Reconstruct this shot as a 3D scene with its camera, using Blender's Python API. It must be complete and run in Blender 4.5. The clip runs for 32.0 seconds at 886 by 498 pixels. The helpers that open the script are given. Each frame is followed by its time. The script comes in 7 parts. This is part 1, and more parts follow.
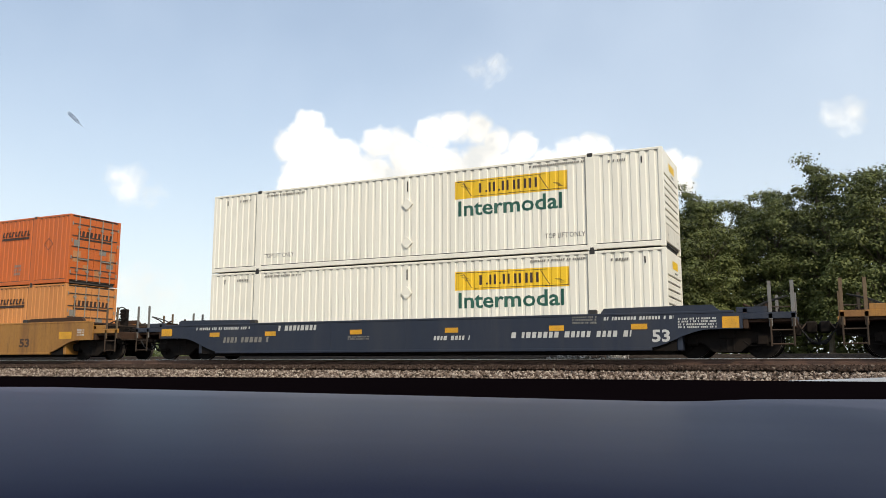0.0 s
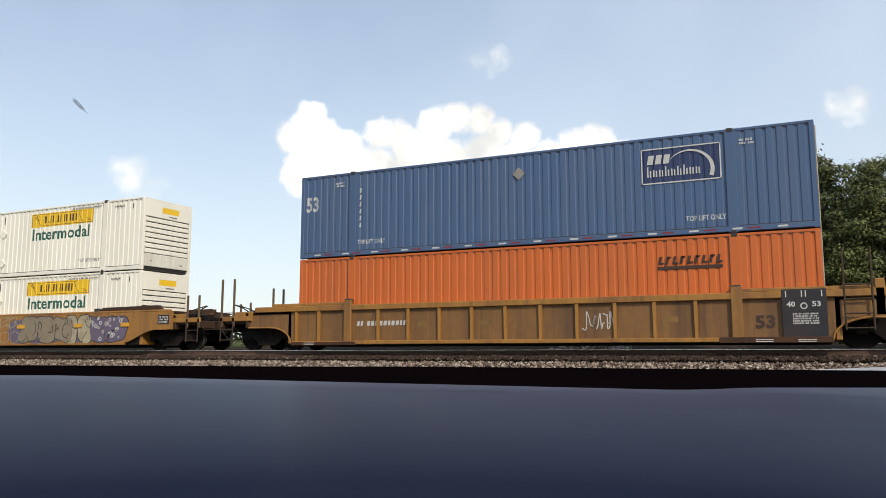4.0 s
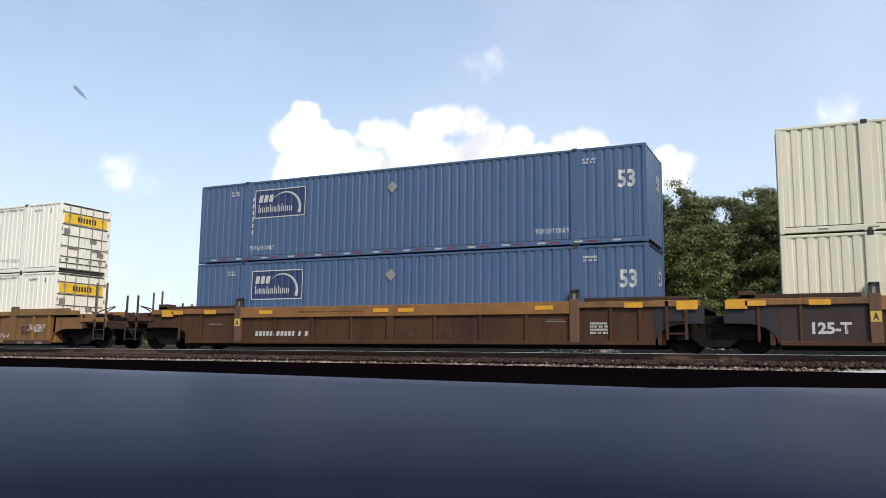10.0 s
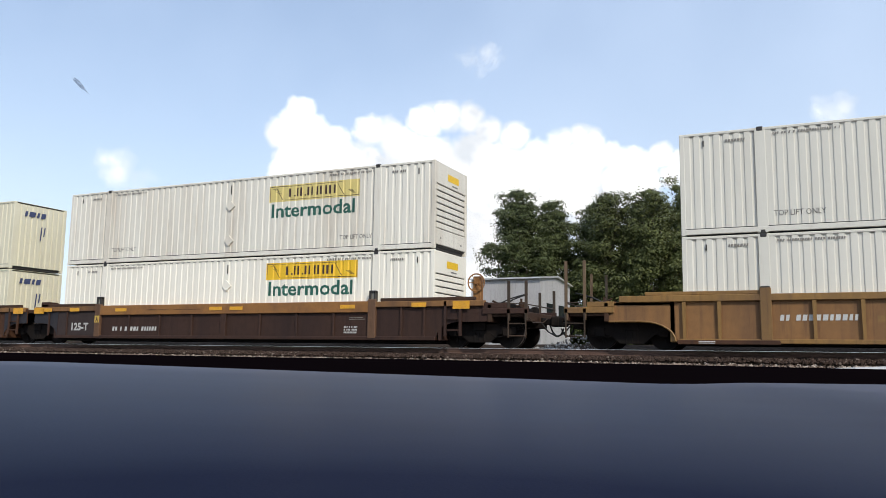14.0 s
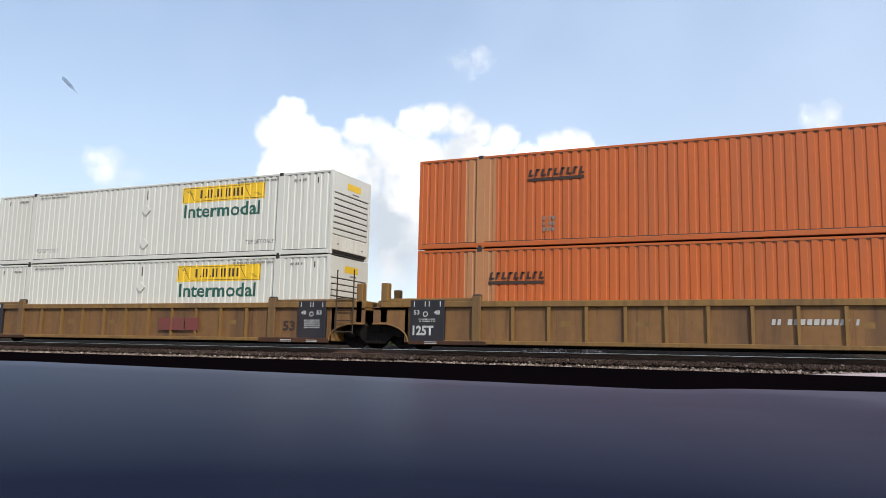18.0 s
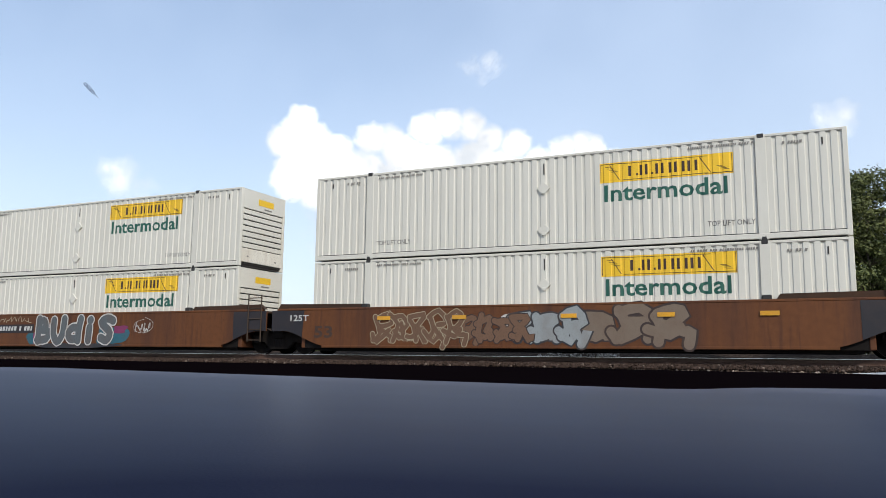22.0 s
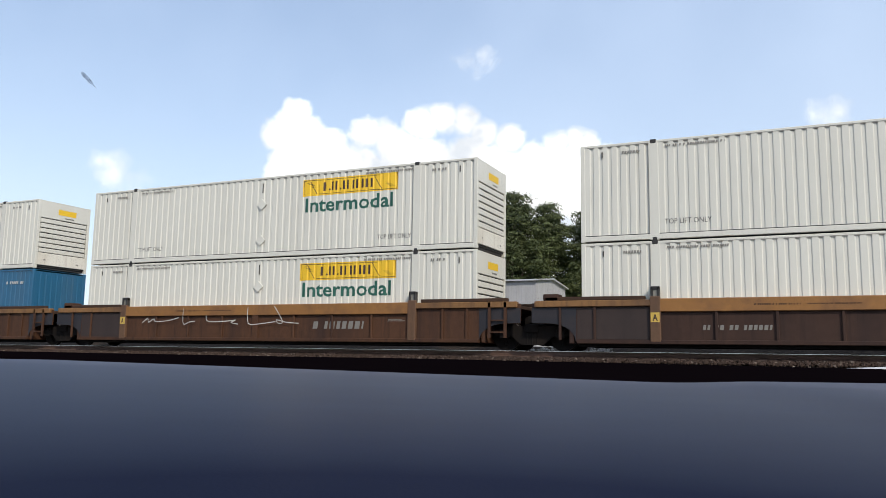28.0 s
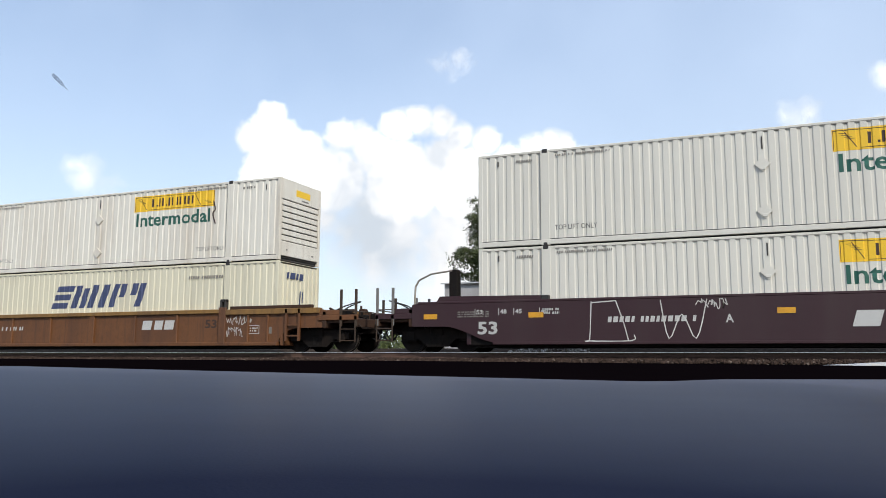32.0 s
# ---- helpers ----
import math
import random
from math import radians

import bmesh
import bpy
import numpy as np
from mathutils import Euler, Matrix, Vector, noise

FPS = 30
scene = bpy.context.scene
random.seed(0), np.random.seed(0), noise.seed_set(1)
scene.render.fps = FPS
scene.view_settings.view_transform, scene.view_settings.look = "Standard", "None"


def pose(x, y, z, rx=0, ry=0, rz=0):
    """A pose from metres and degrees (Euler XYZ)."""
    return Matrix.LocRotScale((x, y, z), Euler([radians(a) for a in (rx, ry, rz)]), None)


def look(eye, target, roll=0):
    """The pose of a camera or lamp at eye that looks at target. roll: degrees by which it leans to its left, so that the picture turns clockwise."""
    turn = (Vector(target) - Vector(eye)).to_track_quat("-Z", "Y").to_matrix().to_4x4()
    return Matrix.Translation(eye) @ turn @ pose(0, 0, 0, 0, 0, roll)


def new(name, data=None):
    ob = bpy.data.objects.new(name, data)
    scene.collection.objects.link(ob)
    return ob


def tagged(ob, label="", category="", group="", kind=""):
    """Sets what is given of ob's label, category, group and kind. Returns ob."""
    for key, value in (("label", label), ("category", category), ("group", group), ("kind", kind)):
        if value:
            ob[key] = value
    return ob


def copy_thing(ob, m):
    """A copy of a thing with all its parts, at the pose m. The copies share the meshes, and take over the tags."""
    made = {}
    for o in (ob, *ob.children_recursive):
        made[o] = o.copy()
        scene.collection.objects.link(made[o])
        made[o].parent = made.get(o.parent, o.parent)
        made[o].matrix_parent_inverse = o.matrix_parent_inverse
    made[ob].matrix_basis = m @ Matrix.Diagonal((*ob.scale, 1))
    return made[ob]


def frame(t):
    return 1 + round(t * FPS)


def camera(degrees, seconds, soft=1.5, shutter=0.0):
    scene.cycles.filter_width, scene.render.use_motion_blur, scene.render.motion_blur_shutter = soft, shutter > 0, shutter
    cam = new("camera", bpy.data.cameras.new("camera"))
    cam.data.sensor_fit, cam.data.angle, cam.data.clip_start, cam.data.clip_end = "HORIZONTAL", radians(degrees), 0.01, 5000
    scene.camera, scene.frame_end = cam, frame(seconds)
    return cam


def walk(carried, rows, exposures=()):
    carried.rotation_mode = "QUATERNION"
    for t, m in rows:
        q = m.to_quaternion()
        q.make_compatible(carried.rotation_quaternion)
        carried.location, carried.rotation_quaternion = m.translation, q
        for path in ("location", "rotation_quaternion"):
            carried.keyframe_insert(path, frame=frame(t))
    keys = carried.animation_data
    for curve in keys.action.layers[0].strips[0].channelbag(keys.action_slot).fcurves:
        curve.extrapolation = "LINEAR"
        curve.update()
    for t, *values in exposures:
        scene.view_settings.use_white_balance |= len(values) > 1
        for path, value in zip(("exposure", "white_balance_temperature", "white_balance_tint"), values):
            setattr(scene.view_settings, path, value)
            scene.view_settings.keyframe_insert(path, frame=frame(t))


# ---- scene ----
cam = camera(58.5, 32.0, soft=0.7)
EYE = (0.0, 0.0, -0.156)


def aim(yaw, pitch, roll, dx, dz):
    """Pose of the hand-held camera: yaw to the left of +Y, small sideways and upward shifts."""
    a, b = radians(yaw), radians(pitch)
    eye = Vector(EYE) + Vector((dx * math.cos(a), dx * math.sin(a), dz))
    way = Vector((-math.sin(a) * math.cos(b), math.cos(a) * math.cos(b), math.sin(b)))
    return look(eye, eye + way, roll)


CAMERA_ROWS = [
    (0, 25.43, 8.24, 0.02, 0.0084, 0.0087),
    (0.5, 25.50, 8.13, 0.01, 0.0087, 0.0084),
    (1, 25.33, 8.09, 0.10, 0.0090, 0.0081),
    (1.5, 25.28, 8.03, 0.36, 0.0086, 0.0076),
    (2, 25.42, 7.82, 0.23, 0.0081, 0.0071),
    (2.5, 25.45, 7.70, 0.26, 0.0078, 0.0069),
    (4.5, 25.66, 7.58, -0.04, 0.0068, 0.0060),
    (5, 25.67, 7.62, -0.07, 0.0065, 0.0058),
    (5.5, 25.74, 7.57, -0.24, 0.0064, 0.0054),
    (6, 25.72, 7.42, -0.21, 0.0063, 0.0050),
    (6.5, 25.72, 7.67, -0.29, 0.0054, 0.0050),
    (7, 25.56, 7.60, 0.02, 0.0045, 0.0049),
    (7.5, 25.65, 7.42, -0.11, 0.0042, 0.0029),
    (8, 25.64, 7.41, -0.08, 0.0039, 0.0008),
    (8.5, 25.51, 7.44, 0.08, 0.0034, 0.0011),
    (9, 25.48, 7.73, 0.43, 0.0029, 0.0014),
    (9.5, 25.27, 7.82, 0.74, 0.0029, 0.0008),
    (10, 25.02, 7.72, 0.65, 0.0029, 0.0002),
    (10.5, 24.87, 7.38, 0.79, 0.0030, 0.0001),
    (11, 24.98, 7.40, 0.60, 0.0032, -0.0001),
    (11.5, 25.02, 7.45, 0.61, 0.0029, -0.0002),
    (12, 25.04, 7.36, 0.61, 0.0025, -0.0002),
    (12.5, 25.01, 7.52, 0.49, 0.0024, -0.0007),
    (13, 24.97, 7.23, 0.76, 0.0022, -0.0012),
    (13.5, 24.84, 7.39, 0.74, 0.0010, -0.0010),
    (15.5, 24.35, 7.48, 1.03, -0.0037, -0.0004),
    (16, 25.99, 8.37, 1.81, -0.0049, -0.0003),
    (16.5, 24.42, 7.52, 1.00, -0.0025, -0.0008),
    (17, 24.43, 7.70, 1.21, -0.0001, -0.0014),
    (17.5, 23.74, 6.97, 1.14, -0.0002, -0.0005),
    (18, 23.89, 7.62, 1.30, -0.0003, 0.0004),
    (18.5, 26.03, 8.14, -2.36, -0.0011, 0.0006),
    (19, 25.46, 7.87, -0.25, -0.0019, 0.0008),
    (19.5, 24.92, 7.63, -0.47, -0.0015, 0.0012),
    (20, 24.25, 8.16, -0.40, -0.0012, 0.0015),
    (20.5, 24.67, 7.58, -0.32, -0.0010, -0.0006),
    (21, 24.65, 7.33, -0.34, -0.0007, -0.0027),
    (21.5, 24.10, 7.98, -0.18, -0.0025, -0.0031),
    (22, 24.84, 8.01, 0.67, -0.0043, -0.0035),
    (22.5, 24.75, 7.74, 0.34, -0.0039, -0.0038),
    (23, 24.72, 7.56, 0.29, -0.0034, -0.0041),
    (23.5, 24.57, 7.61, 0.38, -0.0045, -0.0039),
    (24, 24.66, 7.95, 0.32, -0.0056, -0.0038),
    (24.5, 24.52, 8.06, 0.73, -0.0059, -0.0040),
    (26.5, 24.56, 7.55, 0.42, -0.0071, -0.0050),
    (27, 24.51, 7.54, 0.63, -0.0074, -0.0052),
    (27.5, 24.53, 7.52, 0.51, -0.0072, -0.0050),
    (28, 24.38, 7.61, 0.84, -0.0070, -0.0049),
    (28.5, 23.59, 8.39, 2.59, -0.0067, -0.0044),
    (29, 24.08, 7.84, 0.23, -0.0065, -0.0039),
    (29.5, 21.42, 9.07, -0.19, -0.0047, -0.0035),
    (30, 22.49, 8.06, -0.45, -0.0029, -0.0030),
    (30.5, 22.73, 7.72, -0.13, -0.0051, -0.0039),
    (31, 22.68, 8.04, 0.31, -0.0072, -0.0049),
    (31.5, 22.80, 7.74, -0.18, -0.0071, -0.0053),
    (32, 22.71, 7.79, 0.15, -0.0070, -0.0057),
]
EXPOSURES = [
    (0, 0.12, 7250, 11), (7, 0.06, 6950, 11), (11, 0.14, 6600, 12), (16, 0.10, 6550, 12), (32, 0.12, 6550, 12)]
walk(cam, [(t, aim(*r)) for t, *r in CAMERA_ROWS], EXPOSURES)

# way gone by the train, in metres, second by second
TRAIN_WAY = [
    (0, 0.00), (0.5, 5.44), (1, 10.87), (1.5, 16.28), (2, 21.68), (2.5, 27.09),
    (4.5, 48.95), (5, 54.43), (5.5, 59.92), (6, 65.44), (6.5, 70.99), (7, 76.55),
    (7.5, 82.12), (8, 87.69), (8.5, 93.28), (9, 98.89), (9.5, 104.51), (10, 110.14),
    (10.5, 115.77), (11, 121.41), (11.5, 127.07), (12, 132.74), (12.5, 138.43), (13, 144.14),
    (13.5, 149.88), (15.5, 173.10), (16, 178.92), (16.5, 184.74), (17, 190.56), (17.5, 196.36),
    (18, 202.17), (18.5, 208.01), (19, 213.88), (19.5, 219.75), (20, 225.63), (20.5, 231.51),
    (21, 237.40), (21.5, 243.33), (22, 249.27), (22.5, 255.22), (23, 261.18), (23.5, 267.14),
    (24, 273.11), (24.5, 279.10), (26.5, 303.20), (27, 309.26), (27.5, 315.33), (28, 321.40),
    (28.5, 327.49), (29, 333.59), (29.5, 339.69), (30, 345.81), (30.5, 351.96), (31, 358.13),
    (31.5, 364.28), (32, 370.44)]

# ---------------------------------------------------------------- light
SUN = Vector((0.60, -0.52, 0.61)).normalized()
sun = new("sun", bpy.data.lights.new("sun", "SUN"))
sun.data.energy, sun.data.angle, sun.data.color = 2.8, radians(3), (1.0, 0.94, 0.84)
sun.matrix_world = look(SUN * 100, (0, 0, 0))

world = bpy.data.worlds.new("sky")
scene.world = world
world.use_nodes = True


class Nodes:
    """Small helper to chain shader nodes."""

    def __init__(self, tree):
        self.tree = tree

    def add(self, kind, inputs=(), operation="", use_clamp=False, data_type=""):
        n = self.tree.nodes.new(kind)
        if operation:
            n.operation = operation
        if use_clamp:
            n.use_clamp = True
        if data_type:
            n.data_type = data_type
        for k, v in dict(inputs).items():
            if isinstance(v, bpy.types.NodeSocket):
                self.tree.links.new(v, n.inputs[k])
            else:
                n.inputs[k].default_value = v
        return n

    def math(self, op, a, b=0.0, clamp=False):
        return self.add("ShaderNodeMath", {0: a, 1: b}, operation=op, use_clamp=clamp).outputs[0]

    def mix(self, fac, a, b):
        n = self.add("ShaderNodeMix", {"Factor": fac, 6: a, 7: b}, data_type="RGBA")
        return n.outputs[2]

    def ramp(self, fac, stops):
        n = self.add("ShaderNodeValToRGB", {"Fac": fac})
        e = n.color_ramp.elements
        while len(e) < len(stops):
            e.new(0.5)
        for el, (p, c) in zip(e, stops):
            el.position, el.color = p, (*c, 1) if len(c) == 3 else c
        return n.outputs["Color"]

    def noise(self, vec, scale, detail=4.0, rough=0.55):
        ins = {"Scale": scale, "Detail": detail, "Roughness": rough}
        if vec is not None:
            ins["Vector"] = vec
        return self.add("ShaderNodeTexNoise", ins).outputs


def heading(az, el):
    a, e = radians(az), radians(el)
    return (math.sin(a) * math.cos(e), math.cos(a) * math.cos(e), math.sin(e))


# cumulus bank: heading, height and half-width of each billow, in degrees
BILLOWS = [
    (-35.4, 17.0, 1.15), (-35.9, 15.9, 1.3), (-36.9, 15.2, 1.3), (-34.4, 15.2, 1.6), (-32.7, 14.6, 1.6), (-30.2, 15.8, 1.4), (-28.8, 15.7, 1.4),
    (-26.1, 16.6, 1.4), (-24.4, 17.0, 1.3), (-22.9, 16.9, 1.3), (-21.4, 15.9, 1.35), (-19.5, 15.6, 1.3), (-18.1, 14.3, 1.3), (-16.1, 15.2, 1.2),
    (-14.9, 15.5, 1.0), (-13.8, 15.0, 1.1), (-12.6, 14.0, 1.1), (-11.2, 13.6, 1.2), (-8.9, 13.9, 1.15), (-7.9, 13.4, 1.05), (-8.3, 12.4, 1.1)]
BANK = [(-35.6, 13.9, 1.9), (-36.0, 12.6, 1.7), (-34.0, 12.4, 2.0), (-28.0, 14.6, 1.9), (-28.4, 15.3, 1.2), (-33.0, 13.9, 2.2), (-22.5, 14.3, 2.0), (-14.2, 14.2, 1.7), (-17.8, 13.6, 2.0), (-33.4, 13.2, 2.0), (-30.8, 12.7, 2.5), (-25.8, 12.7, 3.1), (-20.8, 12.5, 3.0), (-15.5, 12.3, 2.5), (-11.1, 12.3, 2.3)]
WISPS = [(-47.4, 12.0, 1.6), (-48.2, 12.3, 1.1), (-46.2, 11.6, 1.2), (-21.6, 21.5, 0.8), (-22.8, 21.0, 0.8), (2.9, 16.1, 1.1),
         (1.8, 15.8, 0.9), (-40.0, 15.1, 0.3), (-15.1, 17.1, 0.2), (7.5, 17.5, 1.0), (7.0, 15.0, 0.6)]
w = Nodes(world.node_tree)
world.node_tree.nodes.clear()
way = w.add("ShaderNodeTexCoord").outputs["Generated"]
air = w.add("ShaderNodeTexSky")
air.sky_type, air.sun_disc = "NISHITA", False
air.sun_elevation, air.sun_rotation = math.asin(SUN.z), math.atan2(SUN.x, SUN.y)
air.air_density, air.dust_density, air.ozone_density, air.altitude = 1.0, 0.8, 1.6, 50.0
sky = air.outputs[0]
height = w.add("ShaderNodeSeparateXYZ", {0: way}).outputs[2]
warp = w.noise(way, 16.0, 6.0, 0.62)["Color"]
warp = w.add("ShaderNodeVectorMath", {0: warp, 1: (0.5, 0.5, 0.5)}, operation="SUBTRACT").outputs[0]
warp = w.add("ShaderNodeVectorMath", {0: warp, "Scale": 0.024}, operation="SCALE").outputs[0]
bent = w.add("ShaderNodeVectorMath", {0: way, 1: warp}, operation="ADD").outputs[0]


def cover(billows, soft):
    total = None
    for az, el, r in billows:
        d = w.add("ShaderNodeVectorMath", {0: bent, 1: heading(az, el)}, operation="DISTANCE").outputs["Value"]
        c = w.math("MULTIPLY_ADD", d, -1 / soft)
        c.node.inputs[2].default_value = radians(r) / soft
        total = c if total is None else w.math("MAXIMUM", total, c)
    return total


fine = w.noise(way, 60.0, 5.0, 0.6)["Fac"]
grain = w.noise(way, 20.0, 5.0, 0.6)["Fac"]
puffs = w.math("MULTIPLY", w.math("ADD", cover(BILLOWS + BANK, radians(0.62)), w.math("MULTIPLY", w.math("SUBTRACT", fine, 0.5), 1.7)), 1.0, True)
thin = w.math("MULTIPLY", w.math("ADD", cover(WISPS, radians(2.0)), w.math("MULTIPLY", w.math("SUBTRACT", grain, 0.5), 2.4)), 0.8, True)
# the bank dissolves into haze towards the ground
haze = w.math("MULTIPLY", w.math("SUBTRACT", 0.46, height), 2.1, True)
haze = w.math("MULTIPLY", w.math("POWER", haze, 1.6), 0.85, True)
veil = w.noise(way, 3.0, 4.0, 0.6)["Fac"]
veil = w.math("MULTIPLY", w.math("SUBTRACT", veil, 0.42), 1.4, True)
low = w.math("MULTIPLY", w.math("SUBTRACT", height, 0.10), 11.0, True)
LOW_BANK = [(-27.0, 9.5, 5.5), (-20.0, 8.5, 6.5), (-13.0, 9.5, 5.0), (-32.0, 10.5, 3.6), (-46.0, 5.5, 1.6)]
soft_bank = w.math("MULTIPLY", w.math("ADD", cover(LOW_BANK, radians(2.6)), w.math("MULTIPLY", w.math("SUBTRACT", grain, 0.5), 2.4)), 0.78, True)
folds = w.noise(way, 10.0, 5.0, 0.58)["Fac"]
shade = w.ramp(folds, [(0.34, (0.80, 0.85, 0.91)), (0.44, (1.05, 1.06, 1.08)), (0.58, (1.4, 1.4, 1.38))])
SKY_STRENGTH = 0.15
clear = w.add("ShaderNodeVectorMath", {0: sky, "Scale": SKY_STRENGTH}, operation="SCALE").outputs[0]
# thin high veil, denser towards the right
side = w.add("ShaderNodeSeparateXYZ", {0: way}).outputs[0]
side = w.math("MULTIPLY", w.math("ADD", side, 0.62), 0.95, True)
clear = w.mix(w.math("ADD", w.math("ADD", 0.30, w.math("MULTIPLY", veil, 0.34)), w.math("MULTIPLY", side, 0.36)), clear, (0.72, 0.88, 1.13, 1))
clear = w.mix(haze, clear, (0.80, 0.90, 1.0, 1))
mist = w.ramp(folds, [(0.36, (0.64, 0.71, 0.79)), (0.50, (0.86, 0.89, 0.93)), (0.62, (1.02, 1.02, 1.02))])
full = w.mix(soft_bank, clear, mist)
full = w.mix(w.math("MAXIMUM", w.math("MULTIPLY", puffs, low), thin), full, shade)
back = w.add("ShaderNodeBackground", {"Color": full, "Strength": 1.0})
w.add("ShaderNodeOutputWorld", {"Surface": back.outputs[0]})


# ---------------------------------------------------------------- materials
def surface(name, base, rough=0.6, metal=0.0, spread=0.08, grain=6.0, dirt=None, dirt_amount=0.3, dirt_scale=1.2, bump=0.0, bump_scale=60.0, random=0.06, spec=0.5, streak=False):
    """A painted, rusty or earthy surface: base colour varied at two scales, dirt patches, fine relief."""
    m = bpy.data.materials.new(name)
    m.use_nodes = True
    n = Nodes(m.node_tree)
    b = m.node_tree.nodes["Principled BSDF"]
    co = n.add("ShaderNodeTexCoord").outputs["Object"]
    if streak:
        co2 = n.add("ShaderNodeMapping", {"Vector": co, "Scale": (1.0, 1.0, 0.12)}).outputs[0]
    else:
        co2 = co
    f = n.noise(co, grain, 5.0)["Fac"]
    big = n.noise(co2, dirt_scale, 5.0, 0.62)["Fac"]
    r = n.add("ShaderNodeObjectInfo").outputs["Random"]
    v = n.math("ADD", n.math("MULTIPLY", n.math("SUBTRACT", f, 0.5), spread * 4), n.math("MULTIPLY", n.math("SUBTRACT", r, 0.5), random * 2))
    v = n.math("ADD", v, 1.0)
    col = n.add("ShaderNodeVectorMath", {0: (*base,), "Scale": v}, operation="SCALE").outputs[0]
    if dirt:
        mask = n.math("MULTIPLY", n.math("MULTIPLY", n.math("SUBTRACT", big, 0.45), 4.0, True), dirt_amount)
        col = n.mix(mask, col, (*dirt, 1))
        if streak:
            run = n.add("ShaderNodeMapping", {"Vector": co, "Scale": (1.0, 1.0, 0.07)}).outputs[0]
            thin_run = n.noise(run, 7.0, 4.0, 0.65)["Fac"]
            mask = n.math("MULTIPLY", n.math("MULTIPLY", n.math("SUBTRACT", thin_run, 0.52), 6.0, True), dirt_amount * 0.6)
            col = n.mix(mask, col, (dirt[0] * 0.8, dirt[1] * 0.75, dirt[2] * 0.7, 1))
    n.tree.links.new(col, b.inputs["Base Color"])
    rr = n.math("ADD", n.math("MULTIPLY", n.math("SUBTRACT", big, 0.5), 0.3), rough)
    n.tree.links.new(rr, b.inputs["Roughness"])
    b.inputs["Metallic"].default_value = metal
    b.inputs["Specular IOR Level"].default_value = spec
    if bump:
        bp = n.add("ShaderNodeBump", {"Strength": bump, "Distance": 0.02, "Height": n.noise(co, bump_scale, 4.0)["Fac"]})
        n.tree.links.new(bp.outputs[0], b.inputs["Normal"])
    return m


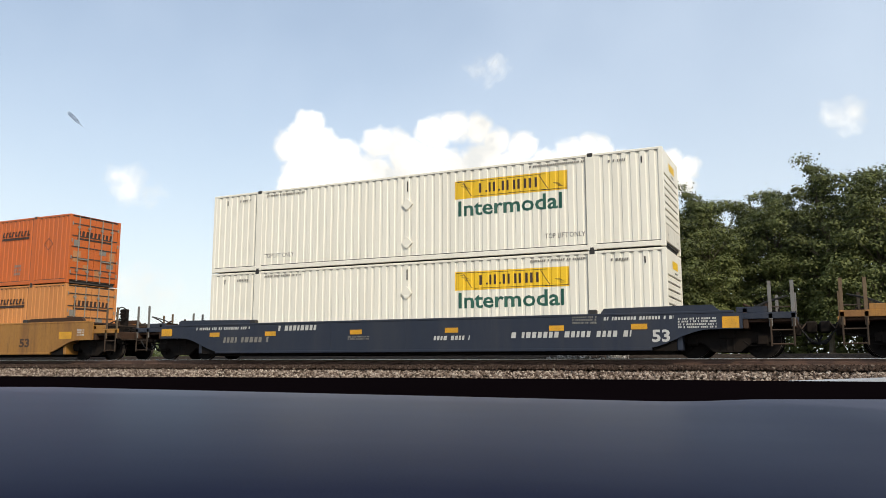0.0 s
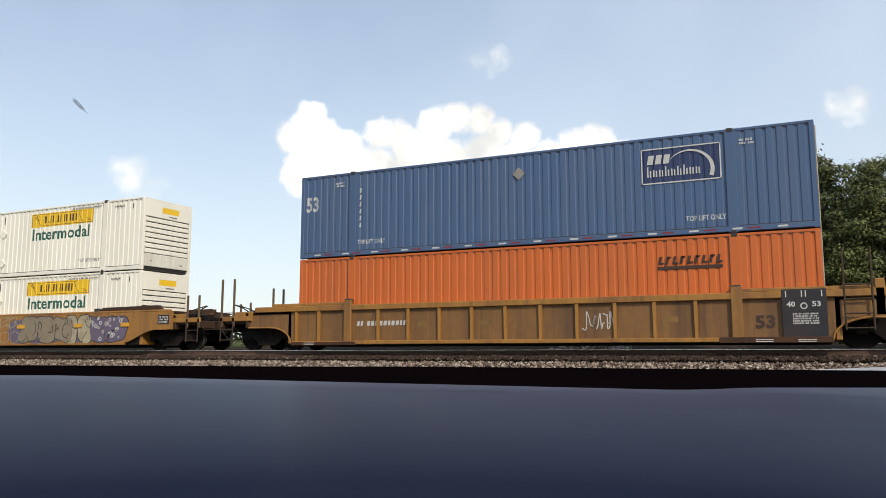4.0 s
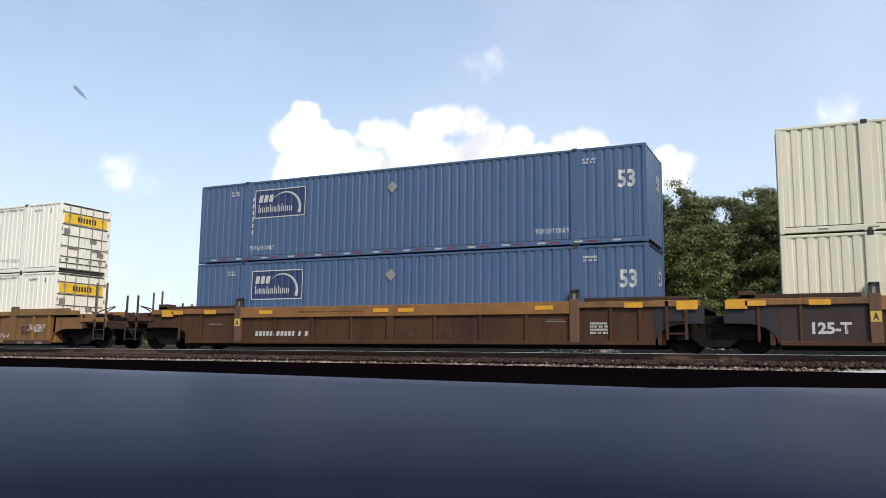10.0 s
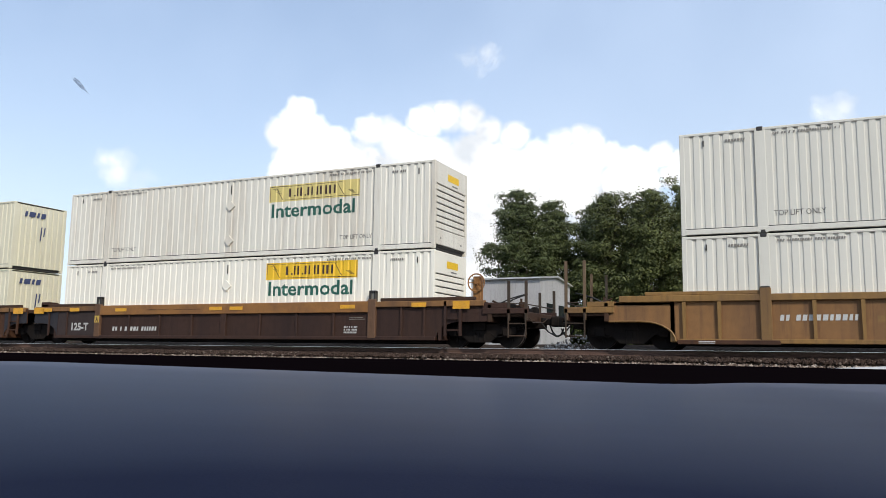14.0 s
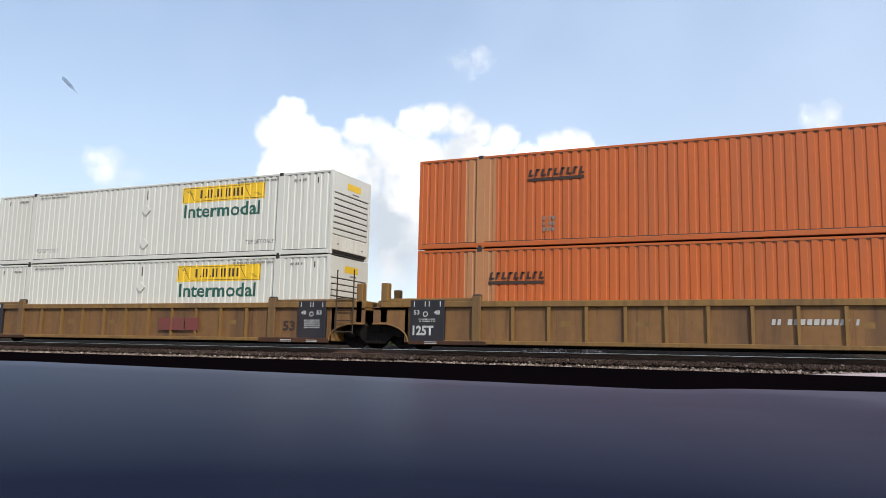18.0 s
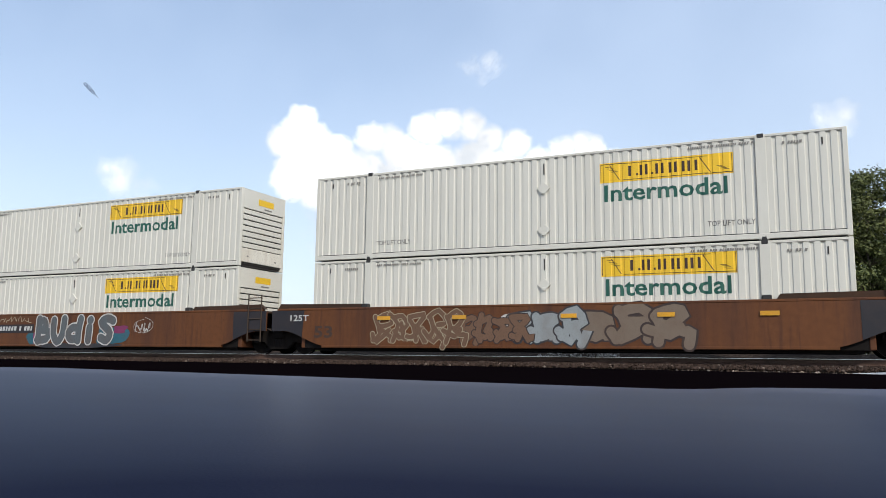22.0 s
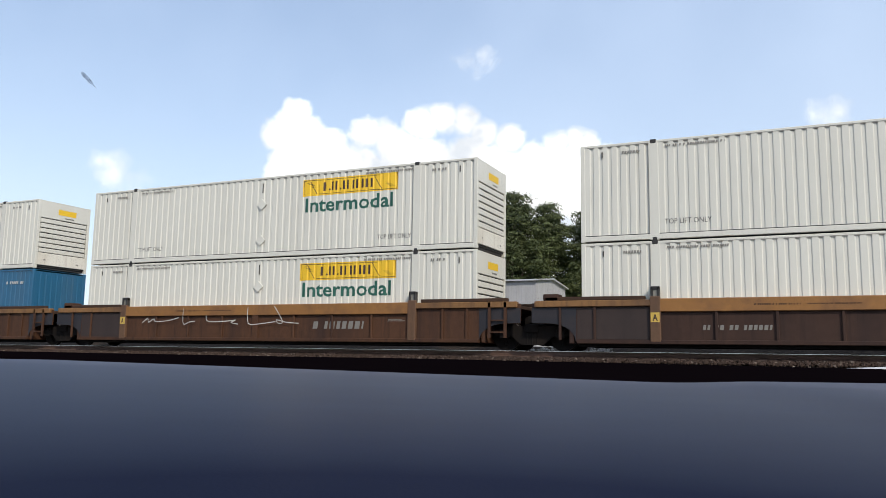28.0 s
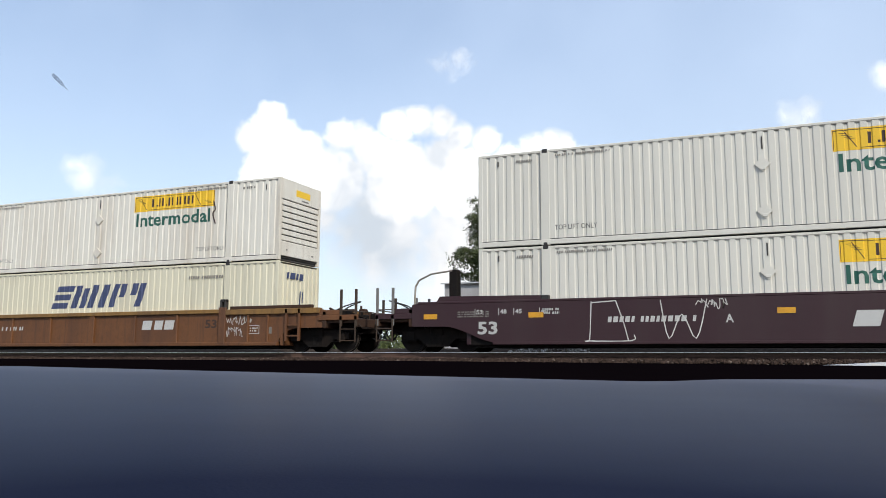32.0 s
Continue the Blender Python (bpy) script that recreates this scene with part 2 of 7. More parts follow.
RUST = (0.10, 0.045, 0.022)
GRIME = (0.09, 0.07, 0.05)
M = {
    # darker copy of the white paint, standing in for duller light on later stacks
    "dim_white": surface("dim_light_white_container_paint", (0.69, 0.66, 0.575), 0.45, spread=0.02, dirt=(0.44, 0.40, 0.33), dirt_amount=0.18, dirt_scale=0.9, random=0.02, streak=True),
    "stained": surface("stained_white_container_paint", (0.78, 0.74, 0.64), 0.5, spread=0.03, dirt=(0.42, 0.31, 0.20), dirt_amount=0.40, dirt_scale=0.7, random=0.02, streak=True),
    # white paint, its tone raised for the sunlit early stacks
    "white": surface("white_container_paint", (0.89, 0.84, 0.72), 0.45, spread=0.02, dirt=(0.46, 0.41, 0.33), dirt_amount=0.16, dirt_scale=0.9, random=0.02, streak=True),
    "cream": surface("cream_container_paint", (0.72, 0.67, 0.50), 0.5, spread=0.02, dirt=(0.36, 0.33, 0.25), dirt_amount=0.3, dirt_scale=0.9, random=0.02, streak=True),
    "blue": surface("blue_container_paint", (0.055, 0.105, 0.205), 0.45, spread=0.03, dirt=(0.10, 0.13, 0.20), dirt_amount=0.35, random=0.02, streak=True),
    "blue_deep": surface("dark_navy_sign_paint", (0.022, 0.038, 0.11), 0.45, spread=0.03),
    "teal": surface("teal_blue_container_paint", (0.016, 0.115, 0.22), 0.45, spread=0.03, dirt=(0.08, 0.12, 0.16), dirt_amount=0.3, random=0.02, streak=True),
    "orange": surface("orange_container_paint", (0.58, 0.125, 0.02), 0.5, spread=0.03, dirt=(0.36, 0.11, 0.04), dirt_amount=0.35, random=0.02, streak=True),
    "orange_old": surface("faded_orange_container_paint", (0.54, 0.115, 0.018), 0.55, spread=0.05, dirt=(0.36, 0.11, 0.04), dirt_amount=0.45, random=0.02, streak=True),
    "orange_pale": surface("sun_bleached_orange_container_paint", (0.60, 0.24, 0.07), 0.6, spread=0.05, dirt=(0.42, 0.15, 0.05), dirt_amount=0.4, random=0.02, streak=True),
    "tan": surface("tan_worn_paint", (0.47, 0.21, 0.085), 0.6, spread=0.08, dirt=(0.45, 0.16, 0.06), dirt_amount=0.4, streak=True),
    "seam": surface("dark_gasket", (0.05, 0.045, 0.04), 0.8, random=0.1),
    "bracket": surface("black_steel_casting", (0.035, 0.032, 0.03), 0.6, metal=0.2),
    "lock": surface("grey_lock_steel", (0.32, 0.29, 0.24), 0.5, metal=0.4),
    "sign_yellow": surface("yellow_sign_paint", (0.86, 0.52, 0.02), 0.5, spread=0.02, dirt=(0.55, 0.34, 0.05), dirt_amount=0.15),
    "sign_pale": surface("bleached_yellow_sign_paint", (0.72, 0.58, 0.20), 0.55, spread=0.05, dirt=(0.5, 0.42, 0.2), dirt_amount=0.35),
    "sign_old": surface("faded_yellow_sign_paint", (0.58, 0.38, 0.07), 0.55, spread=0.05, dirt=(0.35, 0.24, 0.07), dirt_amount=0.35),
    "ink": surface("black_brown_ink", (0.05, 0.025, 0.015), 0.6),
    "green_ink": surface("dark_green_ink", (0.015, 0.10, 0.07), 0.6),
    "pale_green_ink": surface("faded_green_ink", (0.09, 0.23, 0.17), 0.6),
    "grey_ink": surface("charcoal_ink", (0.05, 0.055, 0.06), 0.6),
    "navy_ink": surface("navy_ink", (0.05, 0.065, 0.14), 0.55),
    "white_ink": surface("white_stencil_paint", (0.52, 0.51, 0.48), 0.6, spread=0.06),
    "faded_ink": surface("faded_grey_stencil_paint", (0.21, 0.195, 0.17), 0.6, spread=0.08),
    "stencil_ink": surface("dark_grey_stencil_paint", (0.11, 0.10, 0.09), 0.6, spread=0.08),
    "reflector": surface("amber_reflector", (0.70, 0.34, 0.02), 0.45, spread=0.08, dirt=(0.3, 0.16, 0.04), dirt_amount=0.5, dirt_scale=3.0),
    "ttx": surface("dull_yellow_car_paint", (0.24, 0.126, 0.031), 0.6, spread=0.14, dirt=(0.10, 0.055, 0.03), dirt_amount=0.7, dirt_scale=0.8, streak=True),
    # grimy yellow, browned further to put the shade of the side recesses into colour
    "ttx_shade_grime": surface("shaded_grimy_yellow_car_paint", (0.22, 0.105, 0.033), 0.7, spread=0.12, dirt=(0.085, 0.045, 0.027), dirt_amount=0.8, dirt_scale=0.9, streak=True),
    "ttx_bright": surface("yellow_car_paint", (0.36, 0.165, 0.032), 0.55, spread=0.12, dirt=(0.13, 0.06, 0.028), dirt_amount=0.75, dirt_scale=0.8, streak=True),
    "brown": surface("rust_brown_car_paint", (0.080, 0.035, 0.017), 0.7, spec=0.25, spread=0.15, dirt=(0.030, 0.018, 0.016), dirt_amount=0.8, dirt_scale=0.8, streak=True),
    "brown_dark": surface("dark_rust_brown_car_paint", (0.050, 0.025, 0.017), 0.7, spec=0.25, spread=0.15, dirt=(0.026, 0.016, 0.015), dirt_amount=0.8, dirt_scale=0.8, streak=True),
    "panel_brown": surface("dark_brown_panel_paint", (0.036, 0.021, 0.017), 0.75, spread=0.12, dirt=(0.02, 0.013, 0.012), dirt_amount=0.7, streak=True),
    "post_rust": surface("grimy_brown_post_paint", (0.125, 0.062, 0.03), 0.7, spread=0.14, dirt=(0.05, 0.028, 0.02), dirt_amount=0.7, dirt_scale=1.0, streak=True),
    "chord": surface("ochre_chord_paint", (0.27, 0.118, 0.028), 0.6, spread=0.13, dirt=(0.11, 0.05, 0.028), dirt_amount=0.6, dirt_scale=1.0),
    "rust_orange": surface("orange_brown_car_paint", (0.140, 0.049, 0.015), 0.6, spec=0.3, spread=0.14, dirt=(0.062, 0.027, 0.018), dirt_amount=0.8, dirt_scale=0.7, streak=True),
    "rust_ochre": surface("rusty_ochre_car_paint", (0.155, 0.060, 0.018), 0.65, spread=0.14, dirt=(0.075, 0.034, 0.02), dirt_amount=0.75, dirt_scale=0.8, streak=True),
    "navy": surface("navy_car_paint", (0.015, 0.021, 0.038), 0.5, spread=0.06, dirt=(0.055, 0.055, 0.06), dirt_amount=0.4, streak=True),
    "maroon": surface("maroon_car_paint", (0.036, 0.010, 0.013), 0.55, spread=0.06, dirt=(0.05, 0.03, 0.03), dirt_amount=0.4, streak=True),
    "panel_black": surface("black_panel_paint", (0.017, 0.015, 0.019), 0.6, spread=0.08, dirt=(0.08, 0.05, 0.04), dirt_amount=0.3),
    "truck": surface("grimy_black_running_gear", (0.012, 0.010, 0.009), 0.85, dirt=(0.028, 0.019, 0.014), dirt_amount=0.5, bump=0.3, spec=0.12),
    "steel_rim": surface("worn_wheel_tread", (0.18, 0.15, 0.13), 0.4, metal=0.6),
    "deck": surface("dark_brown_deck_steel", (0.05, 0.028, 0.018), 0.75, dirt=RUST, dirt_amount=0.4, spec=0.2),
    "red_tape": surface("dark_red_tape", (0.22, 0.02, 0.03), 0.5),
    "pale_post": surface("pale_grey_post_paint", (0.17, 0.165, 0.155), 0.55, dirt=RUST, dirt_amount=0.4, dirt_scale=3.0),
    "tan_post": surface("grimy_tan_post_paint", (0.13, 0.085, 0.045), 0.6, dirt=RUST, dirt_amount=0.5, dirt_scale=2.0),
    "railing": surface("grimy_handrail_paint", (0.055, 0.040, 0.029), 0.6, dirt=RUST, dirt_amount=0.3, spec=0.2),
    "rail_head": surface("polished_rail_steel", (0.78, 0.76, 0.73), 0.16, metal=0.9, grain=2.0, spread=0.03),
    "rail_web": surface("rusty_rail_steel", (0.11, 0.06, 0.042), 0.8, dirt=(0.075, 0.05, 0.04), dirt_amount=0.5, bump=0.3),
    "tie": surface("weathered_timber_sleeper", (0.05, 0.034, 0.026), 0.9, dirt=(0.07, 0.055, 0.045), dirt_amount=0.4, bump=0.6, bump_scale=20, random=0.3),
    "bark": surface("grey_brown_bark", (0.12, 0.095, 0.07), 0.9, bump=0.6, bump_scale=14),
    "shed_wall": surface("grey_metal_siding", (0.47, 0.455, 0.45), 0.5, spread=0.04, dirt=(0.24, 0.22, 0.20), dirt_amount=0.4, streak=True),
    "shed_roof": surface("pale_metal_roof", (0.68, 0.68, 0.68), 0.35, metal=0.3, dirt=(0.35, 0.33, 0.30), dirt_amount=0.4),
    "glass_dark": surface("dark_window_glass", (0.02, 0.025, 0.03), 0.1),
    "cowl": surface("black_cowl_plastic", (0.003, 0.002, 0.0025), 0.95, spec=0.0),
    "hood": surface("white_car_paint", (0.75, 0.76, 0.78), 0.2),
    "headliner": surface("grey_headliner_cloth", (0.16, 0.16, 0.165), 0.9, bump=0.2, bump_scale=300),
    "seat_cloth": surface("dark_grey_seat_cloth", (0.04, 0.042, 0.05), 0.9, bump=0.3, bump_scale=200),
    "rubber": surface("black_tyre_rubber", (0.02, 0.02, 0.02), 0.85),
    "lamp_red": surface("dark_signal_hood", (0.02, 0.02, 0.02), 0.6),
}


def vinyl():
    """Dark slate dashboard vinyl: fine leather grain, dusty and scuffed in patches, with a dull sheen."""
    m = bpy.data.materials.new("slate_dashboard_vinyl")
    m.use_nodes = True
    n = Nodes(m.node_tree)
    b = m.node_tree.nodes["Principled BSDF"]
    co = n.add("ShaderNodeTexCoord").outputs["Object"]
    worn = n.noise(co, 3.0, 5.0, 0.6)["Fac"]
    wiped = n.noise(n.add("ShaderNodeMapping", {"Vector": co, "Scale": (1.0, 4.0, 1.0)}).outputs[0], 5.0, 4.0)["Fac"]
    dust = n.math("MULTIPLY", n.math("SUBTRACT", n.math("ADD", worn, n.math("MULTIPLY", wiped, 0.5)), 0.55), 1.8, True)
    col = n.mix(dust, (0.026, 0.030, 0.062, 1), (0.042, 0.046, 0.080, 1))
    bp = n.add("ShaderNodeBump", {"Strength": 0.10, "Distance": 0.002, "Height": n.noise(co, 500.0, 2.0)["Fac"]}).outputs[0]
    skin = n.add("ShaderNodeBsdfDiffuse", {"Color": col, "Normal": bp})
    sheen = n.add("ShaderNodeBsdfGlossy", {"Roughness": n.math("ADD", 0.28, n.math("MULTIPLY", dust, 0.1)), "Normal": bp})
    edge = n.add("ShaderNodeLayerWeight", {"Blend": 0.5}).outputs["Facing"]
    gloss = n.math("ADD", 0.022, n.math("MULTIPLY", n.math("SUBTRACT", edge, 0.78), 1.1, True))
    mx = n.add("ShaderNodeMixShader", {0: gloss, 1: skin.outputs[0], 2: sheen.outputs[0]})
    m.node_tree.links.new(mx.outputs[0], m.node_tree.nodes["Material Output"].inputs["Surface"])
    m.node_tree.nodes.remove(b)
    return m


def film_of_dirt():
    """Thin see-through smear of dried dirt."""
    m = bpy.data.materials.new("thin_grey_dirt")
    m.use_nodes = True
    n = Nodes(m.node_tree)
    co = n.add("ShaderNodeTexCoord").outputs["Object"]
    dirt = n.add("ShaderNodeBsdfDiffuse", {"Color": (0.35, 0.38, 0.44, 1)})
    clear = n.add("ShaderNodeBsdfTransparent")
    thick = n.math("MULTIPLY", n.noise(co, 500.0, 3.0)["Fac"], 0.58)
    mx = n.add("ShaderNodeMixShader", {0: thick, 1: clear.outputs[0], 2: dirt.outputs[0]})
    m.node_tree.links.new(mx.outputs[0], m.node_tree.nodes["Material Output"].inputs["Surface"])
    return m


M["smudge"] = film_of_dirt()
M["dash"] = vinyl()


# ---------------------------------------------------------------- geometry helpers
class Geo:
    """Collects the faces of one mesh."""

    def __init__(self):
        self.v, self.f = [], []

    def poly(self, pts):
        i = len(self.v)
        self.v += [tuple(p) for p in pts]
        self.f.append(tuple(range(i, i + len(pts))))
        return self

    def hull(self, ring_a, ring_b):
        """Closed solid between two rings of equal length."""
        i, n = len(self.v), len(ring_a)
        self.v += [tuple(p) for p in ring_a] + [tuple(p) for p in ring_b]
        self.f.append(tuple(range(i + n - 1, i - 1, -1)))
        self.f.append(tuple(range(i + n, i + 2 * n)))
        for k in range(n):
            j = (k + 1) % n
            self.f.append((i + k, i + j, i + n + j, i + n + k))
        return self

    def box(self, x0, x1, y0, y1, z0, z1, c=0.0):
        """Box with edges chamfered by c along its length."""
        c = min(c, abs(y1 - y0) / 2.2, abs(z1 - z0) / 2.2, abs(x1 - x0) / 2.2)
        if c <= 0:
            ring = [(y0, z0), (y1, z0), (y1, z1), (y0, z1)]
            return self.hull([(x0, y, z) for y, z in ring], [(x1, y, z) for y, z in ring])
        ring = [(y0 + c, z0), (y1 - c, z0), (y1, z0 + c), (y1, z1 - c), (y1 - c, z1), (y0 + c, z1), (y0, z1 - c), (y0, z0 + c)]
        inner = [(y0 + 2 * c, z0 + c), (y1 - 2 * c, z0 + c), (y1 - c, z0 + 2 * c), (y1 - c, z1 - 2 * c), (y1 - 2 * c, z1 - c), (y0 + 2 * c, z1 - c), (y0 + c, z1 - 2 * c), (y0 + c, z0 + 2 * c)]
        rings = [[(x0, y, z) for y, z in inner], [(x0 + c, y, z) for y, z in ring], [(x1 - c, y, z) for y, z in ring], [(x1, y, z) for y, z in inner]]
        i = len(self.v)
        for r in rings:
            self.v += r
        self.f.append(tuple(range(i + 7, i - 1, -1)))
        self.f.append(tuple(range(i + 24, i + 32)))
        for q in range(3):
            for k in range(8):
                j = (k + 1) % 8
                self.f.append((i + q * 8 + k, i + q * 8 + j, i + q * 8 + 8 + j, i + q * 8 + 8 + k))
        return self

    def plate(self, pts, y0, y1):
        """Outline in x and z, given thickness in y."""
        return self.hull([(x, y0, z) for x, z in pts], [(x, y1, z) for x, z in pts])

    def rod(self, a, b, r, n=8, r2=None):
        a, b = Vector(a), Vector(b)
        q = (b - a).to_track_quat("Z", "Y")
        r2 = r if r2 is None else r2
        ring = [Vector((math.cos(2 * math.pi * k / n), math.sin(2 * math.pi * k / n), 0)) for k in range(n)]
        return self.hull([a + q @ (p * r) for p in ring], [b + q @ (p * r2) for p in ring])

    def pipe(self, pts, r, n=6):
        for a, b in zip(pts, pts[1:]):
            self.rod(a, b, r, n)
        return self

    def torus(self, c, r, s, axis="y", n=18):
        c = Vector(c)
        for k in range(n):
            p = [2 * math.pi * (k + j) / n for j in (0, 1)]
            if axis == "y":
                q = [c + Vector((math.cos(a) * r, 0, math.sin(a) * r)) for a in p]
            else:
                q = [c + Vector((0, math.cos(a) * r, math.sin(a) * r)) for a in p]
            self.rod(q[0], q[1], s, 5)
        return self

    def mesh(self, name, material, smooth=False):
        me = bpy.data.meshes.new(name)
        me.from_pydata(self.v, [], self.f)
        me.materials.append(material)
        if smooth:
            me.shade_smooth()
        me.update()
        return me


def put(ob, parent):
    if parent is not None:
        ob.parent = parent
    return ob


def part(name, geo, material, parent, label="", smooth=False):
    """One mesh object under a thing or a part."""
    me = geo if isinstance(geo, bpy.types.Mesh) else geo.mesh(name, M[material], smooth)
    ob = put(new(name, me), parent)
    if label:
        tagged(ob, label)
    return ob


def thing(name, label, category, group="", kind="", m=None):
    ob = new(name)
    ob.empty_display_size = 0.2
    if m is not None:
        ob.matrix_world = m
    return tagged(ob, label, category, group, kind)


def lettering(text, x0, x1, y, z0, z1, material, slant=0.0, bold=0.02, side="y"):
    """Mesh of built-in font letters filling the given field of an upright face."""
    cu = bpy.data.curves.new("lettering", "FONT")
    cu.body, cu.size, cu.offset, cu.resolution_u, cu.shear = text, 1.0, bold, 2, slant
    ob = bpy.data.objects.new("lettering", cu)
    scene.collection.objects.link(ob)
    bpy.context.view_layer.update()
    me = bpy.data.meshes.new_from_object(ob.evaluated_get(bpy.context.evaluated_depsgraph_get()))
    bpy.data.objects.remove(ob)
    co = np.empty(len(me.vertices) * 3)
    me.vertices.foreach_get("co", co)
    co = co.reshape(-1, 3)
    lo, hi = co.min(0), co.max(0)
    u = x0 + (co[:, 0] - lo[0]) / (hi[0] - lo[0]) * (x1 - x0)
    v = z0 + (co[:, 1] - lo[1]) / (hi[1] - lo[1]) * (z1 - z0)
    if side == "y":
        out = np.stack([u, np.full(len(u), y), v], 1)
    else:
        out = np.stack([np.full(len(u), y), u, v], 1)
    me.vertices.foreach_set("co", out.ravel())
    me.materials.clear()
    me.materials.append(M[material])
    me.update()
    return me


# ---------------------------------------------------------------- ground and tracks
NEAR_FACE = 22.207          # containers' near side
CAR_FACE = 22.0             # well cars' near side
CENTRE = 23.51              # middle of the train's track



def ground_height(x, y):
    """Level of the ground: road, ditch, ballast shoulder, yard behind."""
    prof = [(-400, -1.36), (15.5, -1.36), (17.5, -1.15), (19.6, -0.80), (21.0, -0.50), (21.9, -0.385), (22.3, -0.33), (25.2, -0.30), (26.2, -0.27), (28.5, 0.16), (32, 0.22), (45, 0.26), (120, 0.4), (4000, 0.4)]
    for (a, za), (b, zb) in zip(prof, prof[1:]):
        if y <= b:
            return za + (zb - za) * (y - a) / (b - a)
    return 0.4


def make_ground():
    ys = [-3000, -300, -40, 8, 15.5, 17.5, 18.5, 19.6, 20.3, 21.0, 21.9, 22.3, 25.2, 26.2, 28.5, 32, 36, 45, 60, 90, 140, 400, 4000]
    xs = [-4000, -800, -250, -120, -80, -60] + list(range(-50, 31, 2)) + [40, 60, 100, 250, 800, 4000]
    v = [(x, y, ground_height(x, y) + ((0.05 if y < 21.5 or y > 27 else 0.012) * noise.noise((x * 0.4, y * 0.4, 0)) if 15 < y < 90 else 0)) for y in ys for x in xs]
    n = len(xs)
    f = [(j * n + i, j * n + i + 1, (j + 1) * n + i + 1, (j + 1) * n + i) for j in range(len(ys) - 1) for i in range(n - 1)]
    me = bpy.data.meshes.new("ground")
    me.from_pydata(v, [], f)
    m = bpy.data.materials.new("gravel_and_grass")
    m.use_nodes = True
    q = Nodes(m.node_tree)
    b = m.node_tree.nodes["Principled BSDF"]
    co = q.add("ShaderNodeTexCoord").outputs["Object"]
    yy = q.add("ShaderNodeSeparateXYZ", {0: co}).outputs[1]
    stones = q.add("ShaderNodeTexVoronoi", {"Vector": co, "Scale": 16.0})
    # gravel tone lowered to near black to paint in the shade under the train
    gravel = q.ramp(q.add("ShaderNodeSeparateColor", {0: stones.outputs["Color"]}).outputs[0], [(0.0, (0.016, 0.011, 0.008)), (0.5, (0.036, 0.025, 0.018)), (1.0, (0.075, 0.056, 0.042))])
    grass = q.ramp(q.noise(co, 2.0, 6.0)["Fac"], [(0.35, (0.05, 0.07, 0.02)), (0.65, (0.13, 0.13, 0.05))])
    patch = q.math("ADD", q.math("MULTIPLY", q.math("SUBTRACT", q.noise(co, 0.25, 5.0)["Fac"], 0.5), 12.0), q.math("MULTIPLY", q.math("SUBTRACT", yy, 38.0), 0.2))
    asphalt = q.ramp(q.noise(co, 30.0, 5.0)["Fac"], [(0.3, (0.04, 0.04, 0.042)), (0.7, (0.075, 0.072, 0.07))])
    col = q.mix(q.math("MULTIPLY", patch, 1.0, True), gravel, grass)
    col = q.mix(q.math("MULTIPLY", q.math("SUBTRACT", 16.6, yy), 2.0, True), col, asphalt)
    q.tree.links.new(col, b.inputs["Base Color"])
    b.inputs["Roughness"].default_value = 0.95
    b.inputs["Specular IOR Level"].default_value = 0.05
    bump = q.add("ShaderNodeBump", {"Strength": 0.8, "Distance": 0.04, "Height": stones.outputs["Distance"]})
    q.tree.links.new(bump.outputs[0], b.inputs["Normal"])
    me.materials.append(m)
    me.shade_smooth()
    tagged(new("ground", me), "grey ballast, gravel yard, grass and asphalt road", "ground", kind="structure")


def rail_geo(x0, x1, y, z):
    """Flat-bottom rail: head, web and foot, top at z."""
    web = Geo()
    ring = [(-0.075, -0.185), (0.075, -0.185), (0.075, -0.168), (0.012, -0.148), (0.012, -0.052), (0.037, -0.04), (0.037, -0.02), (-0.037, -0.02), (-0.037, -0.04), (-0.012, -0.052), (-0.012, -0.148), (-0.075, -0.168)]
    web.hull([(x0, y + a, z + b) for a, b in ring], [(x1, y + a, z + b) for a, b in ring])
    head = Geo()
    ring = [(-0.038, -0.022), (0.038, -0.022), (0.038, -0.012), (0.034, -0.005), (0.024, 0.0), (-0.024, 0.0), (-0.034, -0.005), (-0.038, -0.012)]
    head.hull([(x0, y + a, z + b) for a, b in ring], [(x1, y + a, z + b) for a, b in ring])
    return web, head


def make_track(name, label, y, z):
    t = thing(name, label, "railway track", "railway tracks", "structure")
    for dy in (-0.7525, 0.7525):
        web, head = rail_geo(-300, 140, y + dy, z)
        r = part("rail", web, "rail_web", t, "rusty steel rail with a polished head")
        part("rail_head", head, "rail_head", r)
    tie = Geo().box(-0.115, 0.115, -1.3, 1.3, -0.18, 0.0, 0.015).mesh("sleeper", M["tie"])
    rnd = random.Random(4)
    plate = Geo()
    for k in range(190):
        x = -100 + k * 0.66
        s = part("sleeper", tie, "tie", t)
        s.location = (x + rnd.uniform(-0.03, 0.03), y + rnd.uniform(-0.05, 0.05), z - 0.186)
        s.rotation_euler = (0, 0, rnd.uniform(-0.02, 0.02))
        for dy in (-0.7525, 0.7525):
            plate.box(x - 0.09, x + 0.09, y + dy - 0.17, y + dy + 0.17, z - 0.186, z - 0.17)
    part("tie_plates", plate, "rail_web", t, "rusty tie plates under the rails")
    return t


